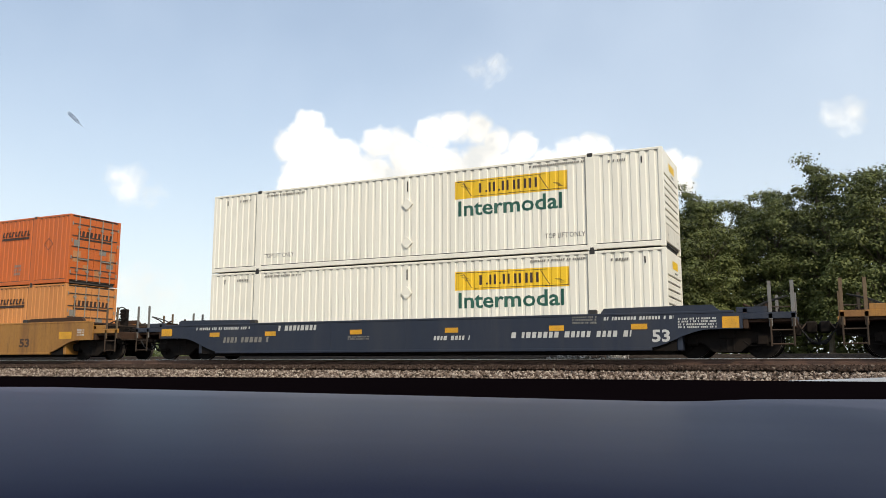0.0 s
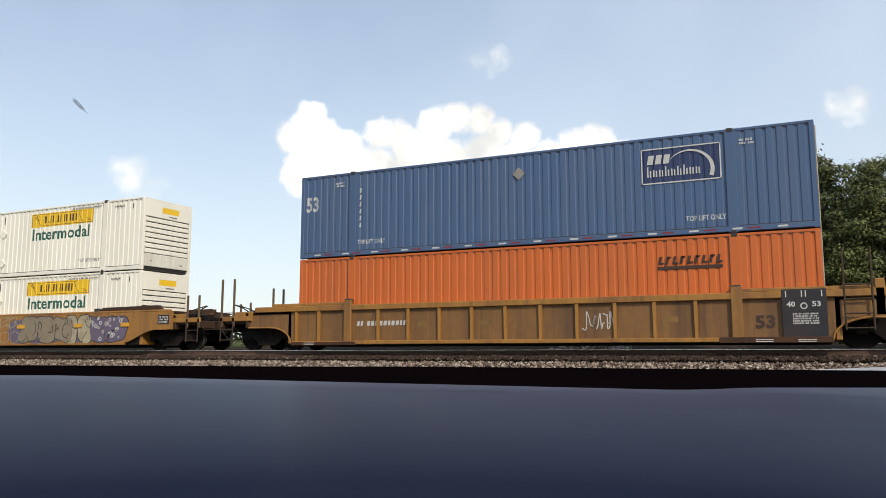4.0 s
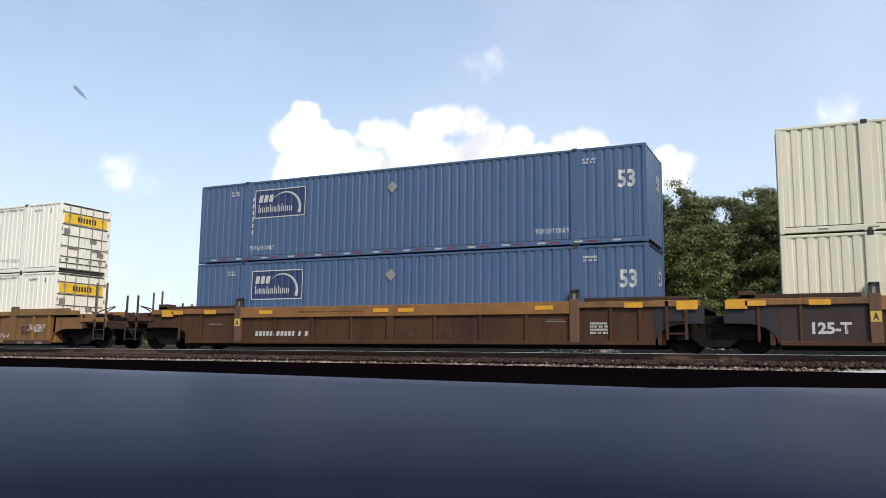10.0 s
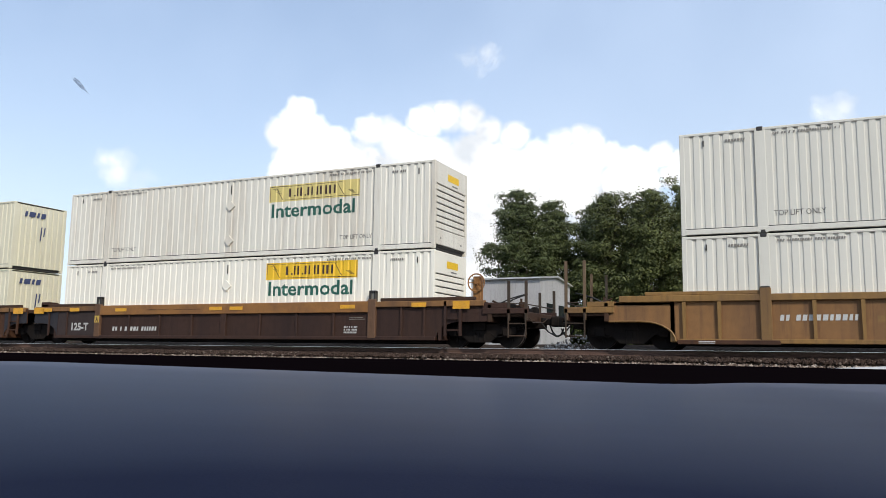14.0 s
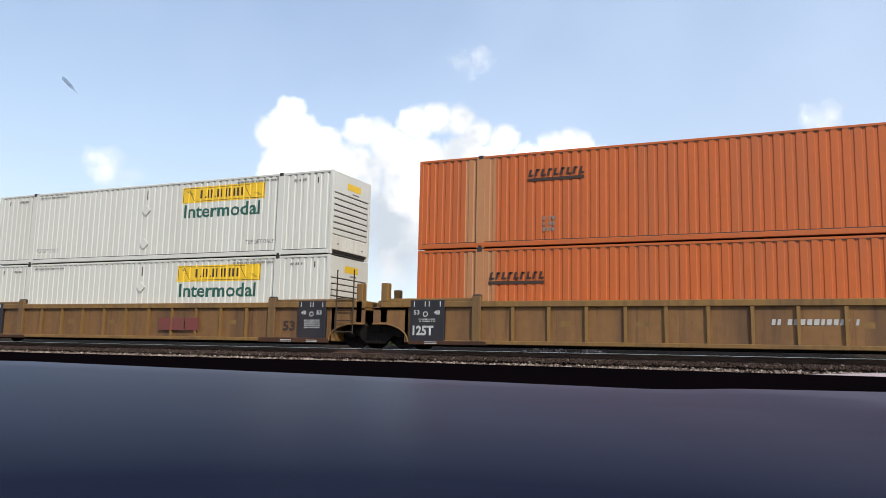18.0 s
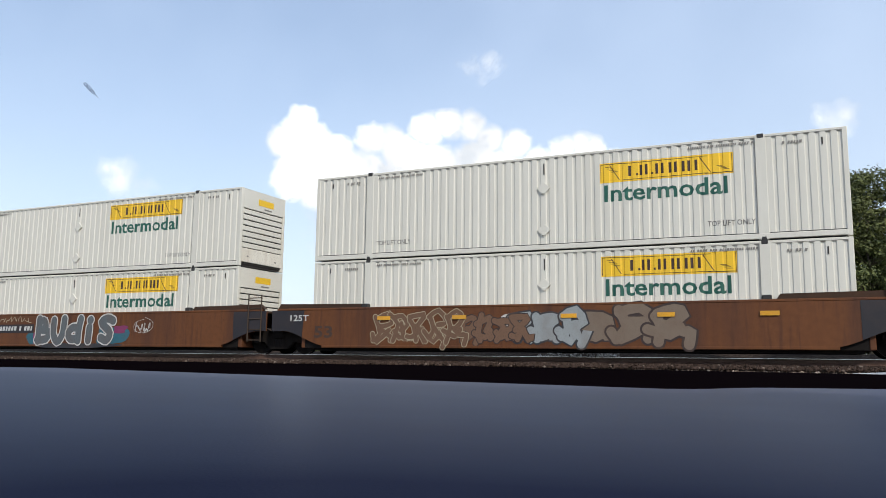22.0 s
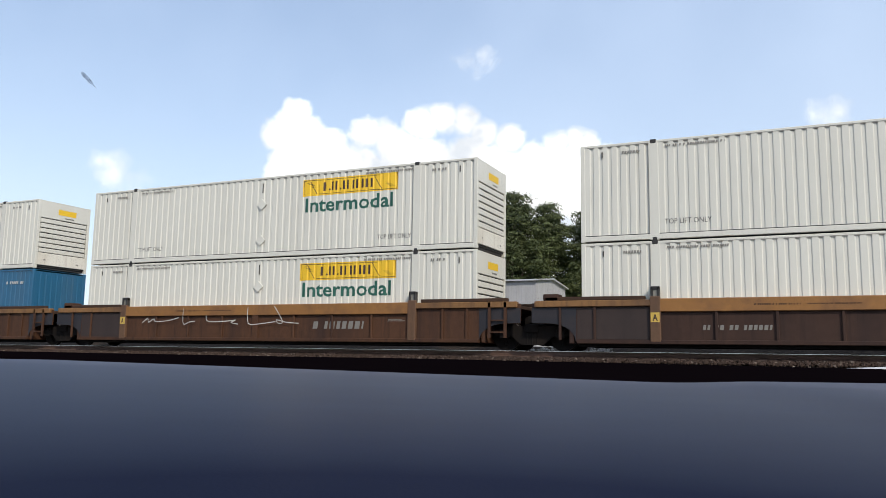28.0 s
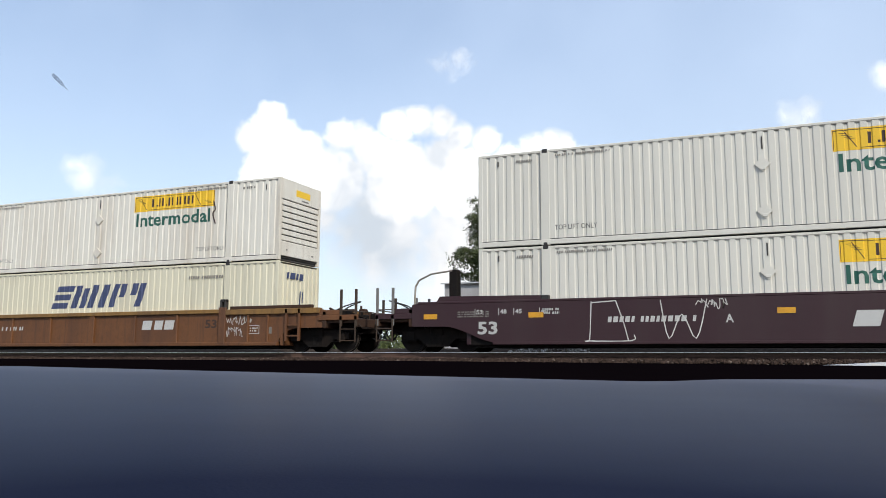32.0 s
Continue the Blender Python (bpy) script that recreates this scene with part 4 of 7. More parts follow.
            g.poly([(cx + 0.66 * math.cos(a0), -0.006, cz + 0.6 * math.sin(a0)), (cx + (0.66 - t0) * math.cos(a0), -0.006, cz + (0.6 - t0) * math.sin(a0)),
                    (cx + (0.66 - t1) * math.cos(a1), -0.006, cz + (0.6 - t1) * math.sin(a1)), (cx + 0.66 * math.cos(a1), -0.006, cz + 0.6 * math.sin(a1))])
        part("logo_arc", g, "white_ink", lg)
        g = Geo()
        for k in range(3):
            flat(g, x0 + 0.16 + 0.22 * k, x0 + 0.32 + 0.22 * k, z0 + 0.56, z0 + 0.82, -0.006, 0.05)
        for k in range(9):
            hgt = (0.3, 0.2, 0.2, 0.28, 0.2, 0.26, 0.28, 0.2, 0.2)[k]
            flat(g, x0 + 0.16 + 0.165 * k, x0 + 0.20 + 0.165 * k, z0 + 0.2, z0 + 0.2 + hgt, -0.006)
            flat(g, x0 + 0.235 + 0.165 * k, x0 + 0.275 + 0.165 * k, z0 + 0.2, z0 + 0.38, -0.006)
        part("logo_marks", g, "white_ink", lg)
        xn = 0.22 if "right" in logo else 15.33
        word(c, "53", xn, xn + 0.5, 1.6, 2.12, "white_ink", -0.005, bold=0.03)
        if ends[1] == "ribs":
            word(c, "53", 1.5, 2.0, 1.75, 2.2, "white_ink", LONG + 0.004, side="x")
        if high:
            word(c, "TOP LIFT ONLY", 12.85, 13.9, 0.38, 0.53, "white_ink", -0.004, bold=0.015)
            word(c, "TOP LIFT ONLY", 2.3, 3.35, 0.38, 0.53, "white_ink", -0.004, bold=0.015)
        bars(c, 1.4, 1.75, 2.36, 2.55, 2, "white_ink", seed)
        bars(c, 14.3, 14.7, 2.36, 2.55, 2, "white_ink", seed + 1)
        g = Geo().plate([(8.0 - 0.2, 2.2), (8.0, 2.0), (8.2, 2.2), (8.0, 2.4)], -0.02, 0.0)
        part("placard", g, "lock", c, "worn diamond placard plate")
        g = Geo()
        for k in range(14):
            flat(g, 0.6 + k * 1.12, 0.85 + k * 1.12, 0.07, 0.12, -0.01)
        part("reflective_tape", g, "white_ink", c, "white reflective tape dashes")
        g = Geo()
        for k in range(13):
            flat(g, 0.98 + k * 1.12, 1.3 + k * 1.12, 0.075, 0.115, -0.01)
        part("red_tape", g, "red_tape", c, "dark red reflective tape dashes")
        bars(c, 2.36, 2.42, 0.9, 2.3, 6, "white_ink", seed + 3) if high else None
    elif style == "bar":
        x0 = {"left": 3.6, "low": 2.4, "right": 12.05}[logo]
        z0 = 1.95 if logo != "low" else 1.76
        g = Geo()
        for k in range(9):
            flat(g, x0 + k * 0.192, x0 + k * 0.192 + 0.075, z0 + 0.14, z0 + 0.36, -0.006, 0.05)
            flat(g, x0 + k * 0.192 + 0.06, x0 + k * 0.192 + 0.155, z0 + (0.3 if k % 2 else 0.14), z0 + (0.36 if k % 2 else 0.2), -0.006, 0.02)
        flat(g, x0 - 0.02, x0 + 1.7, z0, z0 + 0.09, -0.006)
        part("brand_mark", g, "ink", c, "dark slanted brand bars over a stripe")
        if high and "low" not in logo:
            for q in (4.05, 12.95):
                bars(c, q, q + 0.4, 0.4, 0.9, 3, "faded_ink", seed)
            g = Geo()
            for a, b in (((14.7, 1.65), (14.95, 1.9)), ((14.95, 1.9), (15.2, 1.65)), ((15.2, 1.65), (14.95, 1.4)), ((14.95, 1.4), (14.7, 1.65))):
                g.rod((a[0], 0.0, a[1]), (b[0], 0.0, b[1]), 0.012, 4)
            part("placard_holder", g, "seam", c, "diamond placard holder")
        if ends[1] == "doors":
            g = Geo()
            for k in range(9):
                y = 0.42 + k * 0.2
                g.poly([(LONG - 0.022, y, 1.95), (LONG - 0.022, y + 0.12, 1.95), (LONG - 0.022, y + 0.14, 2.2), (LONG - 0.022, y + 0.02, 2.2)])
            g.poly([(LONG - 0.022, 0.4, 1.82), (LONG - 0.022, 2.2, 1.82), (LONG - 0.022, 2.2, 1.9), (LONG - 0.022, 0.4, 1.9)])
            part("end_mark", g, "ink", c, "dark brand bars across the doors")
            for y0, y1, z0, z1 in ((0.24, 0.62, 0.9, 1.35), (1.35, 1.6, 0.3, 0.62), (2.05, 2.35, 0.95, 1.45), (0.75, 1.0, 0.55, 0.8)):
                part("worn_patch", Geo().poly([(LONG - 0.024, y0, z0), (LONG - 0.024, y1, z0), (LONG - 0.024, y1, z1), (LONG - 0.024, y0, z1)]), "tan", c, "bare tan patch on the doors")
        if ends[1] == "ribs":
            g = Geo()
            for k in range(8):
                y = 0.5 + k * 0.2
                g.poly([(LONG + 0.004, y, 2.3), (LONG + 0.004, y + 0.13, 2.3), (LONG + 0.004, y + 0.13, 2.48), (LONG + 0.004, y, 2.48)])
            part("end_mark", g, "ink", c)
    elif style == "round":
        g = Geo()
        n = 20
        cx, cz = 9.5, 2.08
        for k in range(n):
            a0, a1 = 2 * math.pi * k / n, 2 * math.pi * (k + 1) / n
            g.poly([(cx + r * math.cos(a), -0.006, cz + r * math.sin(a)) for r, a in ((0.28, a0), (0.19, a0), (0.19, a1), (0.28, a1))])
        for k in range(6):
            a = math.pi * k / 3
            g.rod((cx, -0.004, cz), (cx + 0.2 * math.cos(a), -0.004, cz + 0.2 * math.sin(a)), 0.02, 4)
        for k in range(10):
            flat(g, 9.95 + k * 0.275, 10.15 + k * 0.275, 2.1, 2.34)
        part("brand_mark", g, "white_ink", c, "white round emblem with a row of bars")
        bars(c, 9.95, 12.6, 1.82, 1.98, 1, "white_ink", 5)
        bars(c, 14.6, 15.6, 2.2, 2.38, 1, "white_ink", 6)
        bars(c, 1.2, 1.7, 2.4, 2.55, 1, "white_ink", 7)
    return c


# ---------------------------------------------------------------- well cars
def disc(g, c, r, y0, y1, n=28):
    return g.hull([(c[0] + r * math.cos(2 * math.pi * k / n), y0, c[1] + r * math.sin(2 * math.pi * k / n)) for k in range(n)],
                  [(c[0] + r * math.cos(2 * math.pi * k / n), y1, c[1] + r * math.sin(2 * math.pi * k / n)) for k in range(n)])


def wheelset_mesh():
    g = Geo()
    for s in (-1, 1):
        y = s * 0.7525
        disc(g, (0, 0), 0.455, y - 0.05, y + 0.06)
        disc(g, (0, 0), 0.485, y - s * 0.085 - 0.015, y - s * 0.085 + 0.015)
        disc(g, (0, 0), 0.13, y - 0.1, y + 0.1, 12)
        for k in range(3):
            a = k * 2.094
            g.rod((0.3 * math.cos(a), y + s * 0.065, 0.3 * math.sin(a)), (0.16 * math.cos(a), y + s * 0.08, 0.16 * math.sin(a)), 0.05, 5)
    g.rod((0, -1.0, 0), (0, 1.0, 0), 0.08, 10)
    me = g.mesh("wheelset", M["truck"])
    me.materials.append(M["steel_rim"])
    for p in me.polygons:
        if abs(p.normal.y) < 0.1 and math.hypot(p.center.x, p.center.z) > 0.42:
            p.material_index = 1
    return me


def sideframe_mesh():
    """Cast side frame with spring nest and axle boxes."""
    g = Geo()
    for s in (-1, 1):
        y0, y1 = (0.92, 1.06) if s > 0 else (-1.06, -0.92)
        g.plate([(-1.16, 0.42), (-0.62, 0.40), (-0.34, 0.16), (0.34, 0.16), (0.62, 0.40), (1.16, 0.42), (1.16, 0.60), (0.55, 0.72), (-0.55, 0.72), (-1.16, 0.60)], y0, y1)
        for x in (-0.885, 0.885):
            g.box(x - 0.14, x + 0.14, y0 - 0.05, y1 + 0.05, 0.34, 0.62, 0.03)
        for x in (-0.16, 0.0, 0.16):
            g.rod((x, (y0 + y1) / 2, 0.2), (x, (y0 + y1) / 2, 0.55), 0.085, 8)
    g.box(-0.22, 0.22, -1.1, 1.1, 0.5, 0.78, 0.03)
    return g.mesh("side_frames", M["truck"])


WHEELSET, SIDEFRAME = wheelset_mesh(), sideframe_mesh()
WHEELS = []
HALF = 1.51


def bogie(car, x):
    b = put(new("truck", SIDEFRAME), car)
    tagged(b, "grimy black four-wheel truck")
    b.location = (x, HALF, 0)
    for dx in (-0.885, 0.885):
        q = put(new("wheelset", WHEELSET), b)
        q.location = (dx, 0, 0.455)
        WHEELS.append(q)


def posts(car, x, high, y=0.06, material="railing"):
    g = Geo().box(x - 0.045, x + 0.045, y - 0.02, y + 0.02, 0.8, high, 0.008)
    g.box(x - 0.055, x + 0.055, y - 0.03, y + 0.03, 0.98, 1.14, 0.01)
    return part("handrail_post", g, material, car)


def arch(x0, x1, z0, z1, steps=7):
    """Quarter curve of a wheel arch, upright at x0 and level at x1."""
    return [(x0 + (x1 - x0) * (1 - math.cos(math.pi / 2 * k / steps)), z0 + (z1 - z0) * math.sin(math.pi / 2 * k / steps)) for k in range(steps + 1)]


def sweep(x0, x1, z0, z1, steps=9):
    """Gentle double curve of a side sheet's lower edge."""
    return [(x0 + (x1 - x0) * k / steps, z0 + (z1 - z0) * (k / steps) ** 2 * (3 - 2 * k / steps)) for k in range(steps + 1)]


def ladder(car, x0, x1, z0, z1, y=0.02, material="railing"):
    g = Geo()
    for x in (x0, x1):
        g.rod((x, y, z0), (x, y, z1), 0.024, 6)
    z = z0 + 0.05
    while z < min(z1, 1.9):
        g.rod((x0, y, z), (x1, y, z), 0.02, 6)
        z += 0.36
    return part("ladder", g, material, car, "steel step ladder")


def brake_wheel(car, x, z=1.95, y=0.5, material="truck"):
    g = Geo().torus((x, y, z), 0.27, 0.022, "y")
    for k in range(6):
        a = k * math.pi / 3
        g.rod((x, y, z), (x + 0.27 * math.cos(a), y, z + 0.27 * math.sin(a)), 0.014, 5)
    g.rod((x, y - 0.05, z), (x, y + 0.12, z), 0.05, 8)
    g.box(x - 0.13, x + 0.13, y + 0.06, y + 0.26, 1.0, z + 0.2, 0.02)
    part("brake_wheel", g, material, car, "hand brake wheel on its stand")


def open_end(car, sgn, x, paint, tall):
    """Platform, coupler, posts and steps beyond the body; x is the body's end."""
    def X(d):
        return x + sgn * d
    def bx(g, a, b, y0, y1, z0, z1, ch=0.0):
        return g.box(min(X(a), X(b)), max(X(a), X(b)), y0, y1, z0, z1, ch)
    part("end_platform", bx(Geo(), -0.1, 1.25, 0.12, 2.9, 0.92, 1.0, 0.01), "deck", car)
    part("end_sill", bx(bx(Geo(), 0.0, 0.14, 0.05, 2.97, 0.75, 1.3, 0.02), 1.15, 1.27, 0.05, 2.97, 0.78, 1.06, 0.02), "deck", car)
    part("draft_sill", bx(Geo(), -0.4, 1.35, HALF - 0.2, HALF + 0.2, 0.6, 0.94, 0.02), "truck", car)
    g = bx(Geo(), 1.3, 2.0, HALF - 0.09, HALF + 0.09, 0.72, 0.9, 0.02)
    bx(g, 1.8, 2.08, HALF - 0.17, HALF + 0.14, 0.66, 0.98, 0.04)
    part("coupler", g, "truck", car, "black knuckle coupler")
    part("brake_hose", Geo().pipe([(X(1.35), HALF - 0.35, 0.75), (X(1.55), HALF - 0.35, 0.5), (X(1.8), HALF - 0.3, 0.36), (X(2.0), HALF - 0.25, 0.45)], 0.022), "rubber", car)
    rail = {"navy": "pale_post", "maroon": "pale_post"}.get(paint, "tan_post" if paint.startswith("ttx") else "railing")
    posts(car, X(0.68), tall, 0.06, rail)
    posts(car, X(1.22), tall, 0.06, rail)
    posts(car, X(0.72), tall - 0.15, 2.95, rail)
    posts(car, X(1.2), tall - 0.1, 2.95, rail)
    for y in (0.03, 2.89):
        part("side_channel", bx(bx(Geo(), -0.15, 1.28, y, y + 0.1, 1.0, 1.17, 0.012), -0.15, 0.62, y + 0.02, y + 0.09, 1.17, 1.32, 0.012), paint, car)
    part("hose_loop", Geo().pipe([(X(0.2 + 0.9 * math.sin(a) ** 2), 0.35 + 0.06 * k, 1.2 + 0.42 * math.sin(a)) for k, a in enumerate([0.0, 0.35, 0.7, 1.05, 1.4, 1.75, 2.1, 2.45, 2.8, 3.1])], 0.022), "rubber", car, "black looped brake hose")
    part("hose_coupling", Geo().pipe([(X(1.4), HALF + 0.25, 0.8), (X(1.5), HALF + 0.27, 0.52), (X(1.62), HALF + 0.28, 0.38), (X(1.76), HALF + 0.28, 0.42), (X(1.86), HALF + 0.26, 0.62)], 0.026), "rubber", car)
    for k, (d, y, w_, h_) in enumerate(((0.25, 1.25, 0.3, 0.32), (0.5, 1.75, 0.22, 0.46), (0.85, 1.15, 0.26, 0.22), (0.3, 2.35, 0.34, 0.4))):
        part("bracket", bx(bx(Geo(), d - w_ / 2, d + w_ / 2, y, y + 0.28, 1.0, 1.0 + h_, 0.025), d - 0.03, d + 0.03, y - 0.05, y, 0.98, 1.1 + h_), "deck" if k % 2 else "truck", car)
    part("brake_rigging", Geo().pipe([(X(-0.9), 0.62, 0.55), (X(-0.2), 0.55, 0.4), (X(0.5), 0.6, 0.52), (X(1.1), 0.75, 0.6)], 0.03).pipe([(X(-0.4), 0.5, 0.75), (X(0.1), 0.45, 0.33), (X(0.6), 0.5, 0.33)], 0.02), "truck", car)
    part("cross_rail", Geo().rod((X(1.22), 0.06, 1.28), (X(1.22), 2.95, 1.28), 0.02, 6).rod((X(0.68), 0.06, 1.3), (X(1.22), 0.06, 1.3), 0.018, 6), "railing", car)
    ladder(car, X(0.68), X(1.22), 0.3, 1.0)
    g = bx(Geo(), 0.1, 0.6, 0.4, 1.0, 1.0, 1.35, 0.03)
    g.rod((X(0.3), 1.2, 1.12), (X(0.3), 2.2, 1.12), 0.16, 10)
    part("air_brake_gear", g, "truck", car, "dark air brake cylinder and valves")
    for y in (0.5, 2.5):
        part("diagonal_brace", Geo().rod((X(0.0), y, 1.42), (X(0.9), y, 1.0), 0.035, 6), "deck", car)
    part("uncoupling_lever", Geo().pipe([(X(1.3), 0.1, 0.88), (X(1.38), 0.2, 0.74), (X(1.38), HALF - 0.3, 0.78), (X(1.5), HALF - 0.1, 0.95)], 0.016), "railing", car)
    part("train_line_pipe", Geo().pipe([(X(-0.3), 0.75, 1.05), (X(0.5), 0.75, 1.1), (X(0.7), 0.9, 1.25), (X(1.1), 1.2, 1.05)], 0.03), "truck", car)
    tread = Geo()
    for k in range(9):
        bx(tread, 0.62 + 0.07 * k, 0.645 + 0.07 * k, 0.15, 0.85, 1.0, 1.02)
    tagged(part("step_grating", tread, "railing", car), kind="stuff")
    part("retainer_valve", bx(Geo(), 0.75, 0.95, 1.9, 2.15, 1.0, 1.3, 0.03), "truck", car)


def blob(g, cx, cz, rx, rz, rnd, y, n=26, wob=0.16):
    ph = [rnd.uniform(0, 6.28) for _ in range(3)]
    am = [rnd.uniform(0.3, 1.0) * wob / (k + 1) ** 0.5 for k in range(3)]
    pts = []
    for k in range(n):
        a = 2 * math.pi * k / n
        r = 1 + sum(am[q] * math.sin((q + 2) * a + ph[q]) for q in range(3))
        sq = (abs(math.cos(a)) ** 3.2 + abs(math.sin(a)) ** 3.2) ** (-1 / 3.2)
        pts.append((cx + rx * r * sq * math.cos(a), y, cz + rz * min(r, 1.08) * sq * math.sin(a)))
    g.poly(pts)


def smooth_line(pts, steps=4):
    """Catmull-Rom curve through points of the side face."""
    q = [pts[0]] + list(pts) + [pts[-1]]
    out = []
    for a, b, c, d in zip(q, q[1:], q[2:], q[3:]):
        for k in range(steps):
            u = k / steps
            out.append(tuple(0.5 * (2 * b[i] + (c[i] - a[i]) * u + (2 * a[i] - 5 * b[i] + 4 * c[i] - d[i]) * u * u + (3 * b[i] - a[i] - 3 * c[i] + d[i]) * u ** 3) for i in (0, 1)))
    return out + [pts[-1]]


def stroke(g, pts, wd, y):
    for (a, b), (c, d) in zip(pts, pts[1:]):
        v = Vector((c - a, d - b))
        if v.length < 1e-4:
            continue
        q = Vector((-v.y, v.x)).normalized() * wd / 2
        g.poly([(a - q.x, y, b - q.y), (c - q.x, y, d - q.y), (c + q.x, y, d + q.y), (a + q.x, y, b + q.y)])


def paint_mat(name, col):
    key = "spray_" + name
    if key not in M:
        M[key] = surface(key + "_paint", col, 0.65, spread=0.06, dirt=(0.14, 0.08, 0.05), dirt_amount=0.35, dirt_scale=2.0)
    return key


SPRAY = {"silver": (0.29, 0.31, 0.31), "black": (0.03, 0.03, 0.035), "teal": (0.02, 0.11, 0.15), "magenta": (0.20, 0.03, 0.10), "cream": (0.42, 0.36, 0.24),
         "orange": (0.25, 0.08, 0.024), "pink": (0.22, 0.10, 0.10), "lilac": (0.14, 0.11, 0.17), "smoke": (0.17, 0.125, 0.09), "rusty": (0.26, 0.10, 0.035), "faded_tan": (0.15, 0.08, 0.045), "pewter": (0.10, 0.112, 0.118), "sky": (0.16, 0.17, 0.27), "dark_green": (0.012, 0.045, 0.03), "moss": (0.10, 0.072, 0.045), "ochre": (0.36, 0.17, 0.05), "white": (0.6, 0.58, 0.54), "olive": (0.27, 0.215, 0.145), "brown": (0.035, 0.02, 0.016)}


def spray(name):
    return paint_mat(name, SPRAY[name])


# strokes of the sprayed pieces, in a unit box
STROKES = {
    "A": (((0.05, 0.0), (0.32, 0.6), (0.5, 1.0), (0.7, 0.55), (0.95, 0.0)), ((0.28, 0.36), (0.74, 0.36))),
    "B": (((0.12, 0.0), (0.12, 1.0)), ((0.12, 0.97), (0.68, 0.93), (0.72, 0.62), (0.3, 0.53)), ((0.3, 0.52), (0.9, 0.42), (0.82, 0.05), (0.14, 0.03))),
    "C": (((0.95, 0.9), (0.45, 1.0), (0.08, 0.7), (0.1, 0.25), (0.5, 0.0), (0.95, 0.1)),),
    "D": (((0.9, 1.0), (0.86, 0.5), (0.9, 0.0)), ((0.84, 0.56), (0.4, 0.62), (0.1, 0.32), (0.36, 0.02), (0.84, 0.1))),
    "E": (((0.12, 0.0), (0.12, 1.0)), ((0.12, 0.97), (0.9, 1.0)), ((0.12, 0.52), (0.75, 0.5)), ((0.12, 0.03), (0.92, 0.0))),
    "G": (((0.92, 0.9), (0.45, 1.0), (0.08, 0.6), (0.3, 0.05), (0.85, 0.05), (0.88, 0.45), (0.55, 0.45)),),
    "H": (((0.1, 0.0), (0.14, 1.0)), ((0.9, 0.0), (0.86, 1.0)), ((0.12, 0.5), (0.88, 0.54))),
    "I": (((0.5, 0.0), (0.5, 0.58)), ((0.5, 0.88), (0.52, 0.93))),
    "K": (((0.12, 0.0), (0.12, 1.0)), ((0.92, 1.0), (0.5, 0.62), (0.2, 0.48)), ((0.3, 0.5), (0.6, 0.25), (1.0, 0.0))),
    "L": (((0.15, 1.0), (0.12, 0.3), (0.3, 0.02), (0.95, 0.05)),),
    "M": (((0.05, 0.0), (0.15, 1.0), (0.5, 0.4), (0.85, 1.0), (0.95, 0.0)),),
    "O": (((0.5, 1.0), (0.12, 0.75), (0.12, 0.25), (0.5, 0.0), (0.88, 0.25), (0.88, 0.75), (0.52, 1.0)),),
    "R": (((0.12, 0.0), (0.12, 1.0)), ((0.12, 0.97), (0.82, 0.92), (0.8, 0.56), (0.2, 0.48)), ((0.4, 0.48), (0.66, 0.25), (0.98, 0.0))),
    "S": (((0.9, 0.88), (0.5, 1.0), (0.14, 0.78), (0.46, 0.54), (0.86, 0.32), (0.6, 0.02), (0.08, 0.1)),),
    "T": (((0.5, 0.0), (0.5, 0.95)), ((0.02, 0.95), (0.98, 0.98))),
    "U": (((0.1, 1.0), (0.1, 0.3), (0.45, 0.0), (0.84, 0.25), (0.9, 1.0)),),
    "X": (((0.08, 0.0), (0.92, 1.0)), ((0.08, 1.0), (0.92, 0.0))),
    "Y": (((0.08, 1.0), (0.32, 0.6), (0.5, 0.5)), ((0.94, 1.0), (0.6, 0.5), (0.4, 0.0))),
}


# interlocked angular strokes that spell nothing
for _n in range(1, 8):
    _r = random.Random(40 + _n)
    def _j(*pts):
        return tuple((a + _r.gauss(0, 0.13), b + _r.gauss(0, 0.09)) for a, b in pts)
    STROKES[str(_n)] = (_j((0.2, 0.0), (0.3, 0.45), (0.15, 1.0)), _j((0.15, 0.9), (0.75, 1.0), (1.0, 0.7), (0.5, 0.5)), _j((0.55, 0.6), (0.95, 0.15), (1.2, 0.3), (1.1, 0.05)), _j((-0.1, 0.35), (0.5, 0.2), (0.85, 0.45)))


def ribbon(g, pts, wd, y):
    """A painted line of even width with round ends."""
    n = len(pts)
    left, right = [], []
    for k in range(n):
        a, b = pts[max(0, k - 1)], pts[min(n - 1, k + 1)]
        d = Vector((b[0] - a[0], b[1] - a[1]))
        if d.length < 1e-6:
            d = Vector((1, 0))
        q = Vector((-d.y, d.x)).normalized() * wd / 2
        left.append((pts[k][0] + q.x, y - 0.00003 * k, pts[k][1] + q.y))
        right.append((pts[k][0] - q.x, y - 0.00003 * k, pts[k][1] - q.y))
    for k in range(n - 1):
        g.poly([right[k], right[k + 1], left[k + 1], left[k]])
    for p, e in ((pts[0], left[0]), (pts[-1], right[-1])):
        a0 = math.atan2(e[2] - p[1], e[0] - p[0])
        g.poly([(p[0] + wd / 2 * math.cos(a0 + math.pi * j / 7), e[1], p[1] + wd / 2 * math.sin(a0 + math.pi * j / 7)) for j in range(8)])


